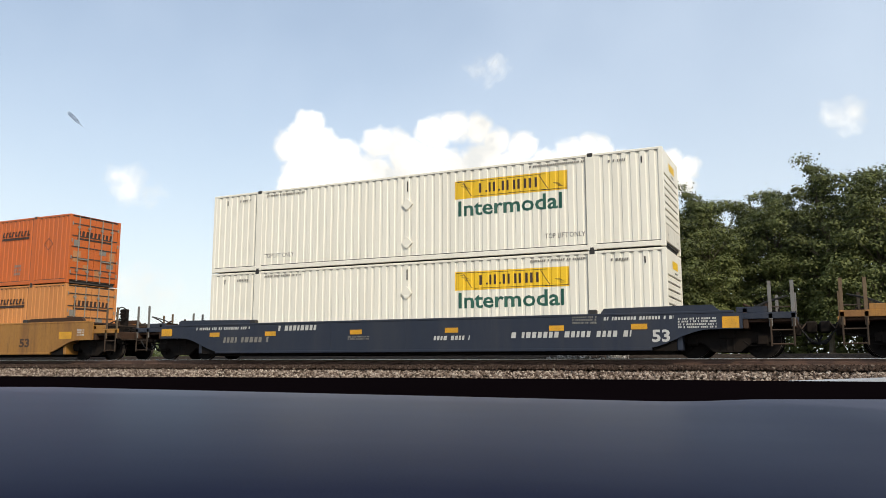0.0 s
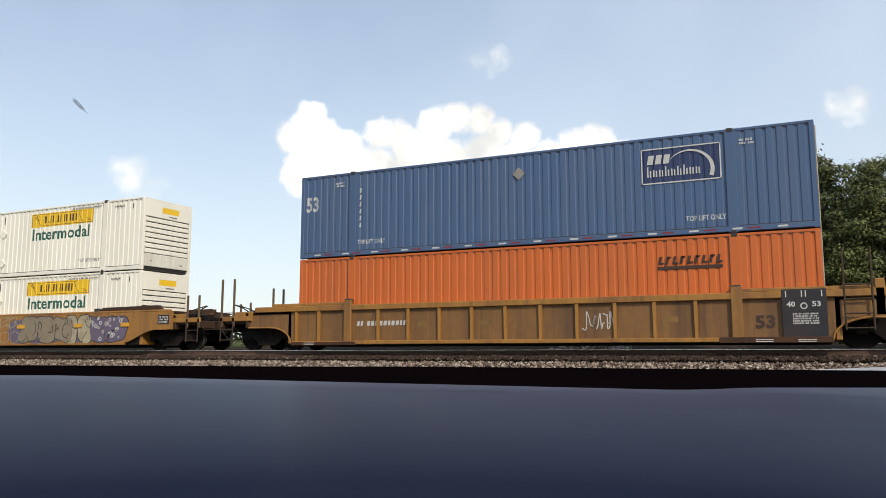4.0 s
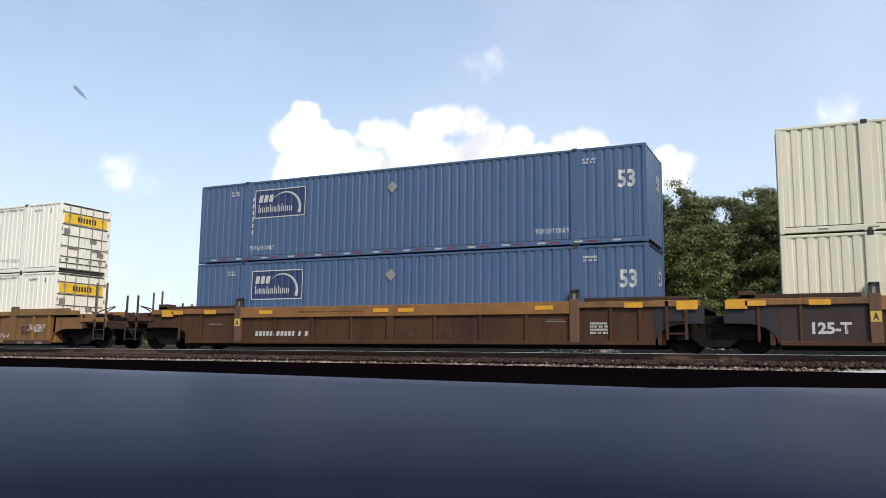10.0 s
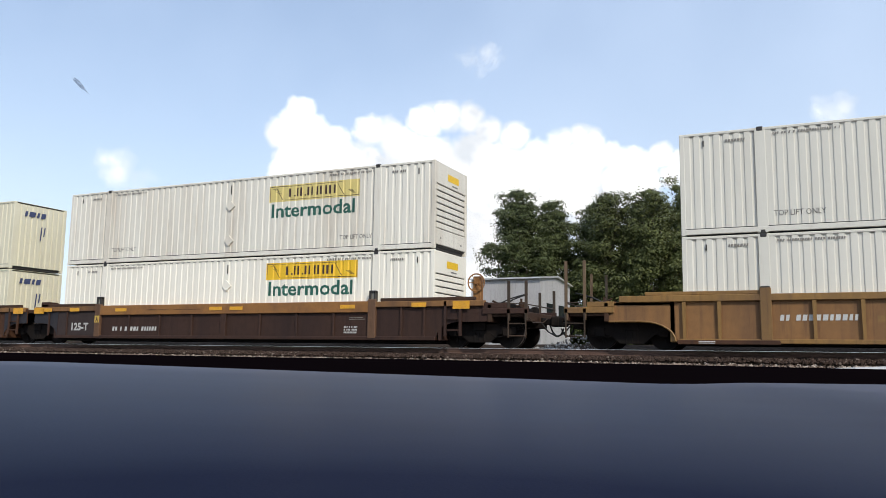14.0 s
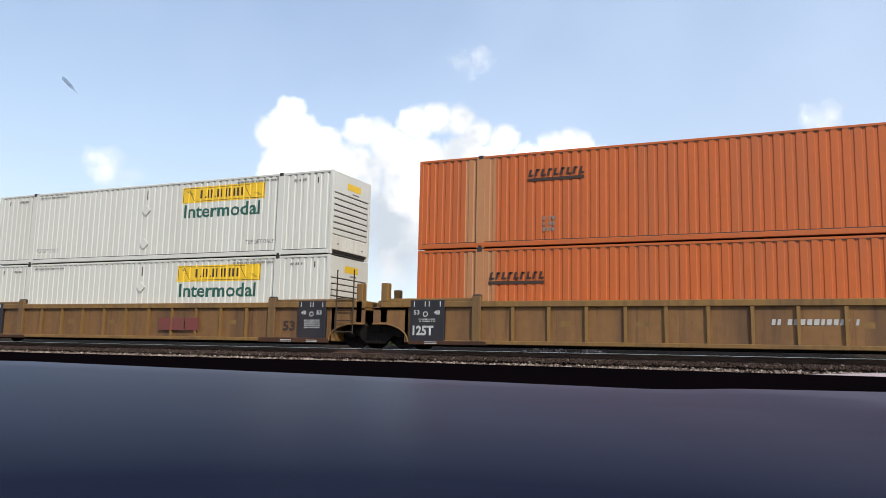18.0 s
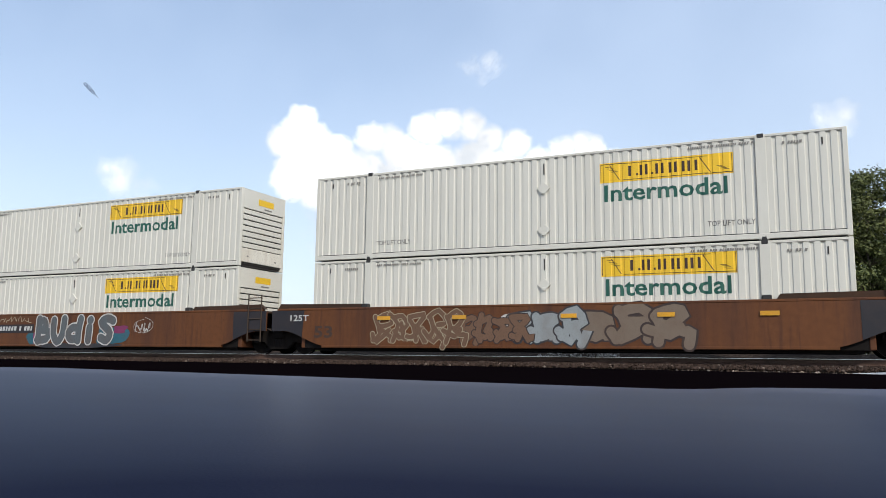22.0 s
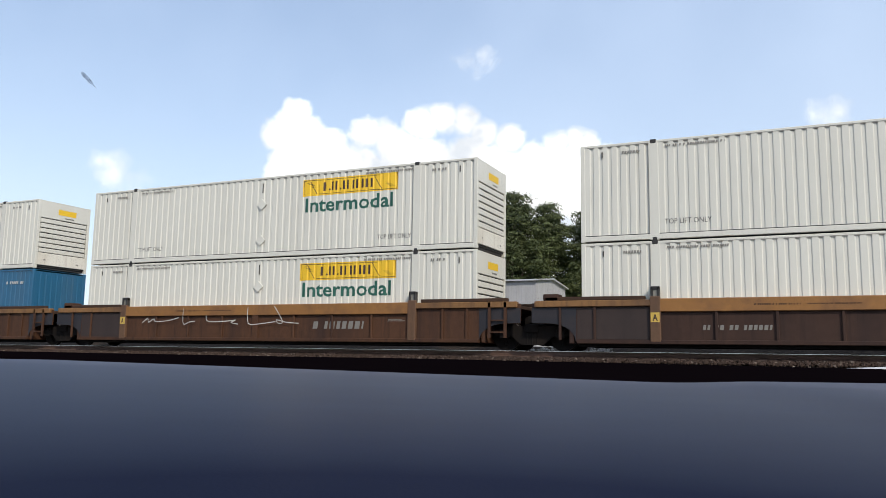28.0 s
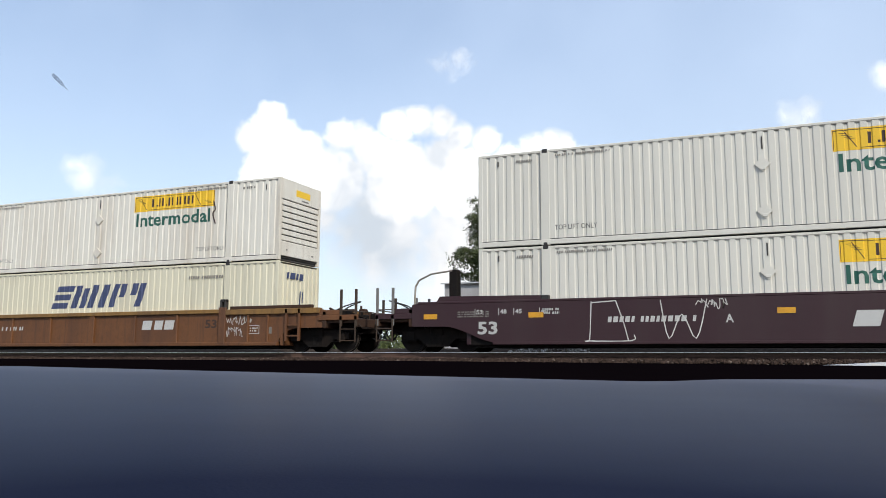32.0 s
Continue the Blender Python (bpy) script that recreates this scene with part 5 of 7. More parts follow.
def piece(car, glyphs, x0, x1, z0, z1, fill, line, wd, edge, clouds=(), rim=None, label="weathered sprayed graffiti piece"):
    """Sprayed graffiti: colour clouds, fat outlined strokes and their fill."""
    rnd = random.Random(len(glyphs) + int(x0 * 100))
    top = None
    for k, (cx, cz, rx, rz, col) in enumerate(clouds):
        g = Geo()
        blob(g, cx, cz, rx, rz, rnd, -0.003 - 0.002 * k)
        ob = part("graffiti_cloud", g, spray(col), car)
    step = (x1 - x0) / len(glyphs)
    base = -0.005 - 0.002 * len(clouds)
    outer, inner, glow = Geo(), Geo(), Geo()
    for k, ch in enumerate(glyphs):
        a, wide = x0 + k * step + wd * 0.25, step - wd * 0.4
        lift = rnd.uniform(-0.04, 0.04) * (z1 - z0)
        for q, line_pts in enumerate(STROKES[ch]):
            pts = [(a + px * wide + pz * 0.05 + rnd.gauss(0, 0.03), rnd.gauss(0, 0.025) + z0 + wd / 2 + lift * pz + pz * (z1 - z0 - wd)) for px, pz in line_pts]
            pts = smooth_line(pts, 2 if ch.isdigit() else 3)
            y = base - 0.0042 * k - 0.0006 * q
            if fill:
                ribbon(outer, pts, wd + edge, y)
                if rim:
                    ribbon(glow, pts, wd + edge + 0.1, y + 0.0018)
                ribbon(inner, pts, wd - edge, y - 0.0021)
            else:
                ribbon(outer, pts, edge, y)
    part("graffiti_outline", outer, spray(line), car, label)
    if rim:
        part("graffiti_rim", glow, spray(rim), car)
    if fill:
        part("graffiti_fill", inner, spray(fill), car)


def mural(car, x0, x1, z0, z1, fill, line, cells, seed, y=0.0, halo=None, label="sprayed graffiti piece of rounded shapes"):
    """Graffiti piece: outlined rounded shapes with inner strokes, no letters."""
    rnd = random.Random(seed)
    zc, h = (z0 + z1) / 2, z1 - z0
    w = (x1 - x0) / cells
    back, front, ink = Geo(), Geo(), Geo()
    if halo:
        hg = Geo()
        for k in range(cells + 1):
            blob(hg, x0 + k * w, zc - 0.05, w * 0.75, h * 0.42, rnd, y - 0.003)
        m = part("graffiti", hg, spray(halo), car, label)
    for k in range(cells):
        cx = x0 + (k + 0.5) * w
        st = rnd.getstate()
        blob(back, cx, zc, w * 0.58, h * 0.47, rnd, y - 0.006 - 0.0002 * k)
        rnd.setstate(st)
        blob(front, cx, zc, w * 0.58 - 0.035, h * 0.47 - 0.035, rnd, y - 0.009 - 0.0002 * k)
        for q in range(3):
            a = [(cx + rnd.uniform(-0.36, 0.36) * w, zc + rnd.uniform(-0.36, 0.36) * h)]
            ang = rnd.uniform(0, 6.28)
            for s in range(6):
                ang += rnd.uniform(-0.2, 1.0)
                p = (a[-1][0] + 0.13 * w * math.cos(ang), a[-1][1] + 0.13 * h * math.sin(ang))
                a.append((min(max(p[0], cx - w * 0.42), cx + w * 0.42), min(max(p[1], z0 + 0.08 * h), z1 - 0.08 * h)))
            stroke(ink, smooth_line(a), 0.022 + rnd.random() * 0.016, y - 0.014)
    g = part("graffiti", back, spray(line), car, label)
    part("graffiti_fill", front, spray(fill), g)
    part("graffiti_lines", ink, spray(line), g)


def scrawl(car, x0, x1, z0, z1, col, seed, y=0.0, wd=0.025, strokes=5):
    rnd = random.Random(seed)
    g = Geo()
    w = (x1 - x0) / strokes
    for k in range(strokes):
        x = x0 + k * w
        a = [(x, rnd.uniform(z0, z1))]
        for s in range(5):
            a.append((x + w * (s + 1) / 5 + rnd.uniform(-0.3, 0.3) * w, rnd.uniform(z0, z1)))
        stroke(g, smooth_line(a, 5), wd, y - 0.008)
    part("tag_scrawl", g, spray(col), car, "thin sprayed scrawl")


def reflectors(car, xs, z=0.86, y=0.0, wd=0.44, hgt=0.15):
    for x in xs:
        part("reflector", Geo().box(x, x + wd, y - 0.012, y + 0.004, z - hgt / 2, z + hgt / 2), "reflector", car, "amber reflector plate")


def well_floor(car, material):
    part("well_floor", Geo().box(-0.1, LONG + 0.1, 0.25, 2.77, 0.12, 0.205), "truck", car)
    part("end_bulkhead", Geo().box(-0.35, -0.2, 0.1, 2.92, 0.2, 1.4, 0.02), material, car)
    part("end_bulkhead", Geo().box(LONG + 0.2, LONG + 0.35, 0.1, 2.92, 0.2, 1.4, 0.02), material, car)


def smooth_car(paint, left, right, label, trim=None, top=1.46):
    """Well car with plain deep side sheets."""
    c = thing("well_car", label, "rail car", "well cars of the train")
    xl = -2.1 if left == "end" else -1.5
    xr = 18.05 if right == "end" else 17.6
    out = [(xl, 0.76)] + sweep(-1.05, 0.7, 0.75, 0.26) + sweep(15.5, 17.2, 0.26, 0.75) + [(xr, 0.76), (xr, top - 0.04), (xr - 0.3, top), (xl + 0.3, top), (xl, top - 0.04)]
    part("side_sheet", Geo().plate(out, 0.0, 0.06), paint, c)
    part("side_sheet", Geo().plate(out, 2.96, 3.02), paint, c)
    for y in (0.0, 2.82):
        part("top_chord", Geo().box(xl + 0.2, xr - 0.2, y - 0.012 if y == 0 else y, y + 0.2, top - 0.03, top + 0.04, 0.012), paint, c)
        part("bottom_sill", Geo().box(0.5, 15.7, y - 0.01 if y == 0 else y, y + 0.2, 0.2, 0.29, 0.015), trim or paint, c)
        part("end_guard", Geo().plate([(-1.3, top + 0.04), (1.95, top + 0.04), (1.95, top + 0.16), (-1.2, top + 0.2)], y + 0.05, y + 0.18), trim or "deck", c, "raised dark guard plate")
        part("end_guard", Geo().plate([(14.3, top + 0.04), (17.5, top + 0.04), (17.3, top + 0.21), (14.4, top + 0.18)], y + 0.05, y + 0.18), trim or "deck", c)
    for x in (POST_A, POST_B):
        part("container_guide", Geo().box(x - 0.12, x + 0.12, 0.03, 0.2, top, top + 0.16, 0.02), "bracket", c)
    part("end_deck", Geo().box(xl, -0.3, 0.06, 2.96, top - 0.1, top - 0.02, 0.01), "deck", c)
    part("end_deck", Geo().box(LONG + 0.3, xr, 0.06, 2.96, top - 0.1, top - 0.02, 0.01), "deck", c)
    well_floor(c, paint)
    # dark plates added behind the arches to cover the bright gap there
    for x0, x1 in ((-0.2, 0.9), (15.2, 16.35)):
        part("floor_beam", Geo().box(x0, x1, 0.1, 0.16, 0.2, 0.8), "truck", c)
    seams = Geo()
    for x in (2.2, 5.3, 8.1, 11.0, 14.0):
        seams.box(x, x + 0.03, -0.004, 0.01, 0.25, top - 0.04)
    part("weld_seams", seams, trim or paint, c)
    if left != "end":
        part("end_panel", Geo().plate([(xl, 0.765), (-1.05, 0.755)] + sweep(-1.05, 0.7, 0.755, 0.265)[1:5] + [(-0.2, top - 0.03), (xl, top - 0.03)], -0.008, 0.0), "panel_black", c, "black painted end panel")
    if right != "end":
        part("end_panel", Geo().plate([p for p in sweep(15.5, 17.2, 0.265, 0.755, 12) if p[0] > 16.15] + [(xr, 0.765), (xr, top - 0.03), (16.2, top - 0.03)], -0.008, 0.0), "panel_black", c, "black painted end panel")
        ladder(c, 16.85, 17.4, 0.4, 2.0, -0.03)
    finish(c, left, right, xl, xr, paint, 1.98)
    return c


def finish(c, left, right, xl, xr, paint, tall):
    if left == "end":
        bogie(c, -1.45)
        open_end(c, -1, xl, paint, tall)
    if right == "end":
        bogie(c, 17.6)
        open_end(c, 1, xr, paint, tall)
    else:
        bogie(c, 17.83)
        part("joint_casting", Geo().box(17.3, 18.4, HALF - 0.25, HALF + 0.25, 0.72, 1.05, 0.04), "truck", c)


def ribbed_car(paint, left, right, label, tall_posts):
    """Yellow well car with many side ribs and black stencil panels."""
    c = thing("well_car", label, "rail car", "well cars of the train")
    xl = -2.0 if left == "end" else -1.45
    xr = 18.0 if right == "end" else 17.6
    al = [(xl, 0.76)] + arch(-0.2, -1.1, 0.22, 0.76)[::-1]
    ar = arch(16.3, 17.2, 0.22, 0.76) + [(xr, 0.76)]
    out = al + ar + [(xr, 1.3), (xl, 1.3)]
    # near sheet takes the darker yellow, so the bays between ribs look shaded
    part("side_sheet", Geo().plate(out, 0.1, 0.14), "ttx_shade_grime", c, "recessed grimy side sheet, painted darker for shade")
    part("side_sheet", Geo().plate(out, 2.88, 2.92), paint, c)
    for y in (0.0, 2.82):
        part("top_chord", Geo().box(xl + 0.3, xr - 0.3, y, y + 0.2, 1.28, 1.46, 0.015), paint, c)
        part("bottom_sill", Geo().box(-0.1, 16.25, y, y + 0.2, 0.17, 0.29, 0.015), paint, c)
    rib = Geo().plate([(0, 0.28), (0.075, 0.28), (0.085, 1.29), (-0.01, 1.29)], 0.015, 0.11).mesh("side_rib", M[paint])
    for k in range(10):
        r = put(new("side_rib", rib), c)
        r.location = (3.18 + k * 1.09, 0, 0)
    for x in (POST_A, POST_B):
        part("side_post", Geo().box(x - 0.14, x + 0.14, -0.012, 0.11, 0.25, 1.62, 0.015), paint, c)
        part("container_guide", Geo().box(x - 0.12, x + 0.12, 0.0, 0.2, 1.5, 1.66, 0.02), "bracket", c)
    for x0, x1, kind in ((-0.1, 1.05, left), (15.15, 16.2, right)):
        if kind == "end":
            for x in (x0 + 0.1, x0 + 1.0):
                put(new("side_rib", rib), c).location = (x, 0, 0)
            if x0 > 5:
                bars(c, 15.25, 15.7, 0.6, 0.95, 3, "white_ink", 14, 0.094)
            continue
        p = part("stencil_panel", Geo().box(x0, x1, -0.01, 0.12, 0.24, 1.5, 0.012), "panel_black", c, "black stencil panel with white marks")
        g = Geo()
        for q in (0.28, 0.72):
            xx = x0 + (x1 - x0) * q
            flat(g, xx - 0.2, xx - 0.17, 1.3, 1.46, -0.014); flat(g, xx + 0.17, xx + 0.2, 1.3, 1.46, -0.014)
        part("panel_ticks", g, "white_ink", p)
        ring = Geo()
        for k in range(14):
            a0, a1 = 2 * math.pi * k / 14, 2 * math.pi * (k + 1) / 14
            ring.poly([(x0 + 0.52 + r * math.cos(a), -0.014, 1.07 + r * math.sin(a)) for r, a in ((0.085, a0), (0.055, a0), (0.055, a1), (0.085, a1))])
        part("ring_mark", ring, "white_ink", p)
        word(p, "40" if x0 > 5 else "53", x0 + 0.12, x0 + 0.32, 1.05, 1.19, "white_ink", -0.014, bold=0.03)
        word(p, "53" if x0 > 5 else "48", x1 - 0.34, x1 - 0.14, 1.05, 1.19, "white_ink", -0.014, bold=0.03)
        if x0 > 5:
            bars(p, x0 + 0.25, x1 - 0.2, 0.6, 0.9, 5, "white_ink", 11, -0.014)
        else:
            word(p, "125T", x0 + 0.1, x1 - 0.35, 0.42, 0.72, "white_ink", -0.014, bold=0.04)
            bars(p, x0 + 0.3, x1 - 0.3, 0.82, 0.94, 2, "white_ink", 13, -0.014)
    part("panel_foot", Geo().box(13.6, 16.3, -0.02, 0.12, 0.14, 0.3, 0.015), "brown", c)
    part("panel_foot", Geo().box(-0.15, 2.4, -0.02, 0.12, 0.14, 0.26, 0.015), "brown", c)
    for x in (0.4, 14.5, 15.5):
        part("foot_stencil", flat(flat(Geo(), x, x + 0.42, 0.17, 0.19, -0.024), x, x + 0.42, 0.215, 0.235, -0.024), "white_ink", c)
    g = Geo()
    for x, hgt in ((4.6, 0.16), (6.75, 0.13), (12.2, 0.15)):
        flat(g, x, x + 0.36, 0.72, 0.72 + hgt, 0.095)
    part("paint_patch", g, "ttx", c, "overpainted patches")
    word(c, "53", 14.5, 14.98, 0.52, 0.86, "ink", 0.09, bold=0.04)
    for x0, x1 in ((-1.0, 2.0), (14.2, 17.2)):
        part("end_guard", Geo().box(x0, x1, 0.06, 0.2, 1.46, 1.56, 0.015), paint, c)
        part("end_guard", Geo().box(x0, x1, 2.82, 2.96, 1.46, 1.56, 0.015), paint, c)
    part("end_deck", Geo().box(xl, -0.3, 0.1, 2.9, 1.2, 1.28, 0.01), paint, c)
    part("end_deck", Geo().box(LONG + 0.3, xr, 0.1, 2.9, 1.2, 1.28, 0.01), paint, c)
    # rim of the wheel arch
    for pts in (ar, al):
        rim = Geo()
        for (a, b), (d, e) in zip(pts, pts[1:]):
            rim.rod((a, 0.06, b), (d, 0.06, e), 0.028, 6)
        part("arch_rim", rim, paint, c)
    for side, kind in (("l", left), ("r", right)):
        if kind != "end":
            xs = (-1.2, -0.95) if side == "l" else (17.27, 17.5)
            for y in (0.1, 2.7):
                part("corner_stanchion", Geo().box(xs[0], xs[1], y, y + 0.24, 0.8, 2.06 if tall_posts else 1.72, 0.02), paint, c)
            part("end_beam", Geo().box(xs[0] - 0.1, xs[1] + 0.1, 0.1, 2.9, 1.28, 1.5, 0.02), paint, c)
    if right != "end":
        ladder(c, 16.6, 17.22, 0.45, 2.5, 0.0)
    well_floor(c, paint)
    finish(c, left, right, xl, xr, paint, 2.5 if tall_posts else 2.5)
    return c


def chord_car(paint, chord, ribs, wide_rib, left, right, label, band=0.35):
    """Brown well car with an ochre top chord over recessed ribbed sheets."""
    c = thing("well_car", label, "rail car", "well cars of the train")
    xl = -2.0 if left == "end" else -1.45
    xr = 18.0 if right == "end" else 17.6
    out = [(xl, 0.78)] + arch(-0.15, -0.95, 0.26, 0.77)[::-1] + arch(16.3, 17.1, 0.26, 0.77) + [(xr, 0.78), (xr, 1.36), (xl, 1.36)]
    z0 = 1.43 - band
    for y0, y1 in ((0.09, 0.13), (2.89, 2.93)):
        part("side_sheet", Geo().plate(out, y0, y1), paint, c)
    for y in (0.0, 2.8):
        part("top_chord", Geo().box(POST_A, POST_B, y, y + 0.22, z0, 1.44, 0.015), chord, c, "ochre top chord")
        part("end_chord", Geo().box(xl + 0.1, POST_A - 0.13, y, y + 0.22, 1.24, 1.42, 0.015), "ttx_shade_grime" if band > 0.2 else chord, c)
        part("end_chord", Geo().box(POST_B + 0.13, xr - 0.1, y, y + 0.22, 1.24, 1.42, 0.015), "ttx_shade_grime" if band > 0.2 else chord, c)
        part("bottom_sill", Geo().box(-0.1, 16.3, y, y + 0.2, 0.2, 0.32, 0.015), paint, c)
    for x in ribs:
        hw = 0.12 if abs(x - wide_rib) < 0.1 else 0.04
        part("side_rib", Geo().box(x - hw, x + hw, 0.01 if hw > 0.1 else 0.03, 0.1, 0.3, z0 + 0.01, 0.012), paint, c)
    for x in (-0.6, 0.4, 15.1, 15.9):
        part("side_rib", Geo().box(x - 0.035, x + 0.035, 0.03, 0.1, 0.3, 1.25, 0.01), paint, c)
    for x in (POST_A, POST_B):
        part("side_post", Geo().box(x - 0.14, x + 0.14, -0.015, 0.11, 0.26, 1.5, 0.015), "post_rust" if band > 0.2 else paint, c)
        part("container_guide", Geo().box(x - 0.12, x - 0.05, 0.02, 0.18, 1.44, 1.76, 0.01).box(x + 0.05, x + 0.12, 0.02, 0.18, 1.44, 1.76, 0.01).box(x - 0.12, x + 0.12, 0.02, 0.18, 1.69, 1.78, 0.012), "bracket", c, "black slotted container guide")
    for x0, x1 in ((xl + 0.4, 1.8), (14.35, xr - 0.4)):
        for y in (0.05, 2.83):
            part("end_guard", Geo().box(x0, x1, y, y + 0.14, 1.42, 1.53, 0.015), "deck", c)
    part("end_deck", Geo().box(xl, -0.3, 0.1, 2.9, 1.2, 1.3, 0.01), "deck", c)
    part("end_deck", Geo().box(LONG + 0.3, xr, 0.1, 2.9, 1.2, 1.3, 0.01), "deck", c)
    if band > 0.2:
        bars(c, 4.6, 5.7, 1.22, 1.29, 1, "deck", 17, -0.004)
        bars(c, 5.85, 7.1, 1.23, 1.28, 1, "deck", 18, -0.004)
        for x in (0.75, 13.2):
            part("stencil_line", flat(flat(Geo(), x, x + 0.6, 0.86, 0.88, 0.085), x, x + 0.5, 0.91, 0.925, 0.085), "faded_ink", c)
        part("letter_plate", flat(Geo(), POST_A - 0.12, POST_A + 0.12, 0.8, 1.06, -0.018), "sign_old", c, "small yellow letter plate")
        word(c, "A", POST_A - 0.07, POST_A + 0.07, 0.83, 1.02, "ink", -0.021, bold=0.03)
        for x in (POST_A, POST_B):
            part("guide_pin", Geo().box(x - 0.05, x + 0.05, 0.06, 0.1, 1.5, 1.69), "lock", c)
    # black plates at jointed ends paint the dark void round the truck onto the sheet
    if left != "end":
        part("end_panel", Geo().plate([(xl, 0.79)] + arch(-0.15, -0.95, 0.27, 0.78)[::-1] + [(-0.12, 1.23), (xl, 1.23)], 0.078, 0.088), "panel_black", c, "black plate standing for the dark void round the truck")
        part("sooty_panel", Geo().box(-0.1, POST_A - 0.16, 0.08, 0.088, 0.33, 1.22), "panel_brown", c, "dark brown side panel")
    if right != "end":
        part("end_panel", Geo().plate(arch(16.3, 17.1, 0.27, 0.78) + [(xr, 0.79), (xr, 1.23), (16.3, 1.23)], 0.078, 0.088), "panel_black", c, "black plate standing for the dark void round the truck")
    part("junction_box", Geo().box(xl + 0.35, xl + 0.8, 0.05, 0.5, 1.42, 1.62, 0.02), paint, c)
    part("step_frame", Geo().box(16.6, 16.68, 0.0, 0.06, 0.35, 1.4).box(17.1, 17.18, 0.0, 0.06, 0.35, 1.4).box(16.68, 17.1, 0.0, 0.05, 0.5, 0.54).box(16.68, 17.1, 0.0, 0.05, 0.85, 0.89), paint, c)
    well_floor(c, paint)
    finish(c, left, right, xl, xr, paint, 1.98)
    return c


# ---------------------------------------------------------------- the train
# place of each stack along the train, measured from the well's head
PLACE = {"Z": -43.55, "A": -19.87, "B": 3.83, "C": 27.38, "D": 46.91, "E": 66.41, "F": 89.94, "G": 109.48, "H": 128.99, "J": 152.63, "K": 172.11,
         "L": 191.47, "M": 214.88, "N": 234.23, "O": 253.54, "P": 277.0, "Q": 296.31, "R": 315.7, "S": 339.0, "T": 362.3}
MOVING = []
RIBS_F = (3.65, 5.14, 6.66, 8.1, 9.66, 11.16, 12.62)
RIBS_S = (4.03, 6.06, 8.17, 10.19, 12.1)


def stand(ob, key, y, z):
    MOVING.append((ob, PLACE[key], y, z))
    ob.location = (PLACE[key], y, z)
    return ob


MASTERS = {}


def load(key, low, high):
    """Lower and upper container of one stack; alike ones share their meshes."""
    for spec, z, up in ((low, 0.212, False), (high, 3.087, True)):
        style, paint, logo, ends, label = spec
        k = (style, paint, logo, ends, up)
        if k in MASTERS:
            ob = copy_thing(MASTERS[k], Matrix())
            tagged(ob, label)
        else:
            ob = container(style, paint, logo, ends, label, up, len(MASTERS) * 7)
            MASTERS[k] = ob
        stand(ob, key, NEAR_FACE, z)


def white(logo="right", ends=("doors", "slats"), label="white ribbed steel container with yellow sign and green lettering", paint="white"):
    return ("mark", paint, logo, ends, label)


def swift(label="off-white ribbed container with slanted navy brand blocks"):
    return ("slant", "cream", "", ("doors", "ribs"), label)


BLUE = ("arc", "blue", "left", ("doors", "ribs"), "blue ribbed steel container with white framed logo")
BLUE_R = ("arc", "blue", "right", ("ribs", "doors"), "blue ribbed container with white logo and double doors")
ORANGE = ("bar", "orange", "right", ("ribs", "doors"), "bright orange ribbed container with dark brand bars")
FADED = ("bar", "orange_old", "left", ("doors", "ribs"), "faded orange container with tan worn bands")
FADED_LOW = ("bar", "orange_old", "low", ("doors", "ribs"), "faded orange container stacked at the bottom")
ORANGE_END = ("bar", "orange", "right", ("ribs", "doors"), "weathered bright orange container with double doors")
ORANGE_PALE = ("bar", "orange_pale", "right", ("ribs", "doors"), "sun-bleached pale orange container with double doors")
TEAL = ("round", "teal", "", ("doors", "ribs"), "teal blue ribbed container with white round emblem")

# same white boxes, with the weaker light put into their paint
DIMMED = dict(paint="dim_white", label="white ribbed container toned for dim light, yellow sign and green lettering")
load("Z", ORANGE_PALE, ORANGE_END)
load("A", white("right low"), white("right low"))
load("B", white(), white())
load("C", ORANGE, BLUE_R)
load("D", white("left grey worn low", ("slats", "doors"), "weathered white container with faded yellow sign and charcoal lettering"), white("left grey worn", ("slats", "doors"), "weathered white container with a rust patch and faded sign"))
load("E", white("left", ("slats", "doors")), white("left pale", ("slats", "doors"), "white container with yellow sign and faded green lettering"))
load("F", BLUE, BLUE)
load("G", swift(), swift("off-white ribbed container with navy brand blocks and INTERMODAL lettering"))
load("H", white(), white("right bleached low", label="stained cream container with pale yellow sign and green lettering", paint="stained"))
load("J", white(**DIMMED), white(**DIMMED))
load("K", white(**DIMMED), white(**DIMMED))
load("L", FADED_LOW, FADED)
load("M", white(**DIMMED), white(**DIMMED))
load("N", white(**DIMMED), white("right low", **DIMMED))
load("O", white("right worn low", **DIMMED), white("right worn pale", label="white container toned for dim light, yellow sign and faded green lettering", paint="dim_white"))
load("P", TEAL, white(**DIMMED))
load("Q", white(**DIMMED), white(**DIMMED))
load("R", white(**DIMMED), white(**DIMMED))
load("S", swift(), white(paint="stained", label="off-white ribbed container with yellow sign and green lettering"))
load("T", white(**DIMMED), white(**DIMMED))

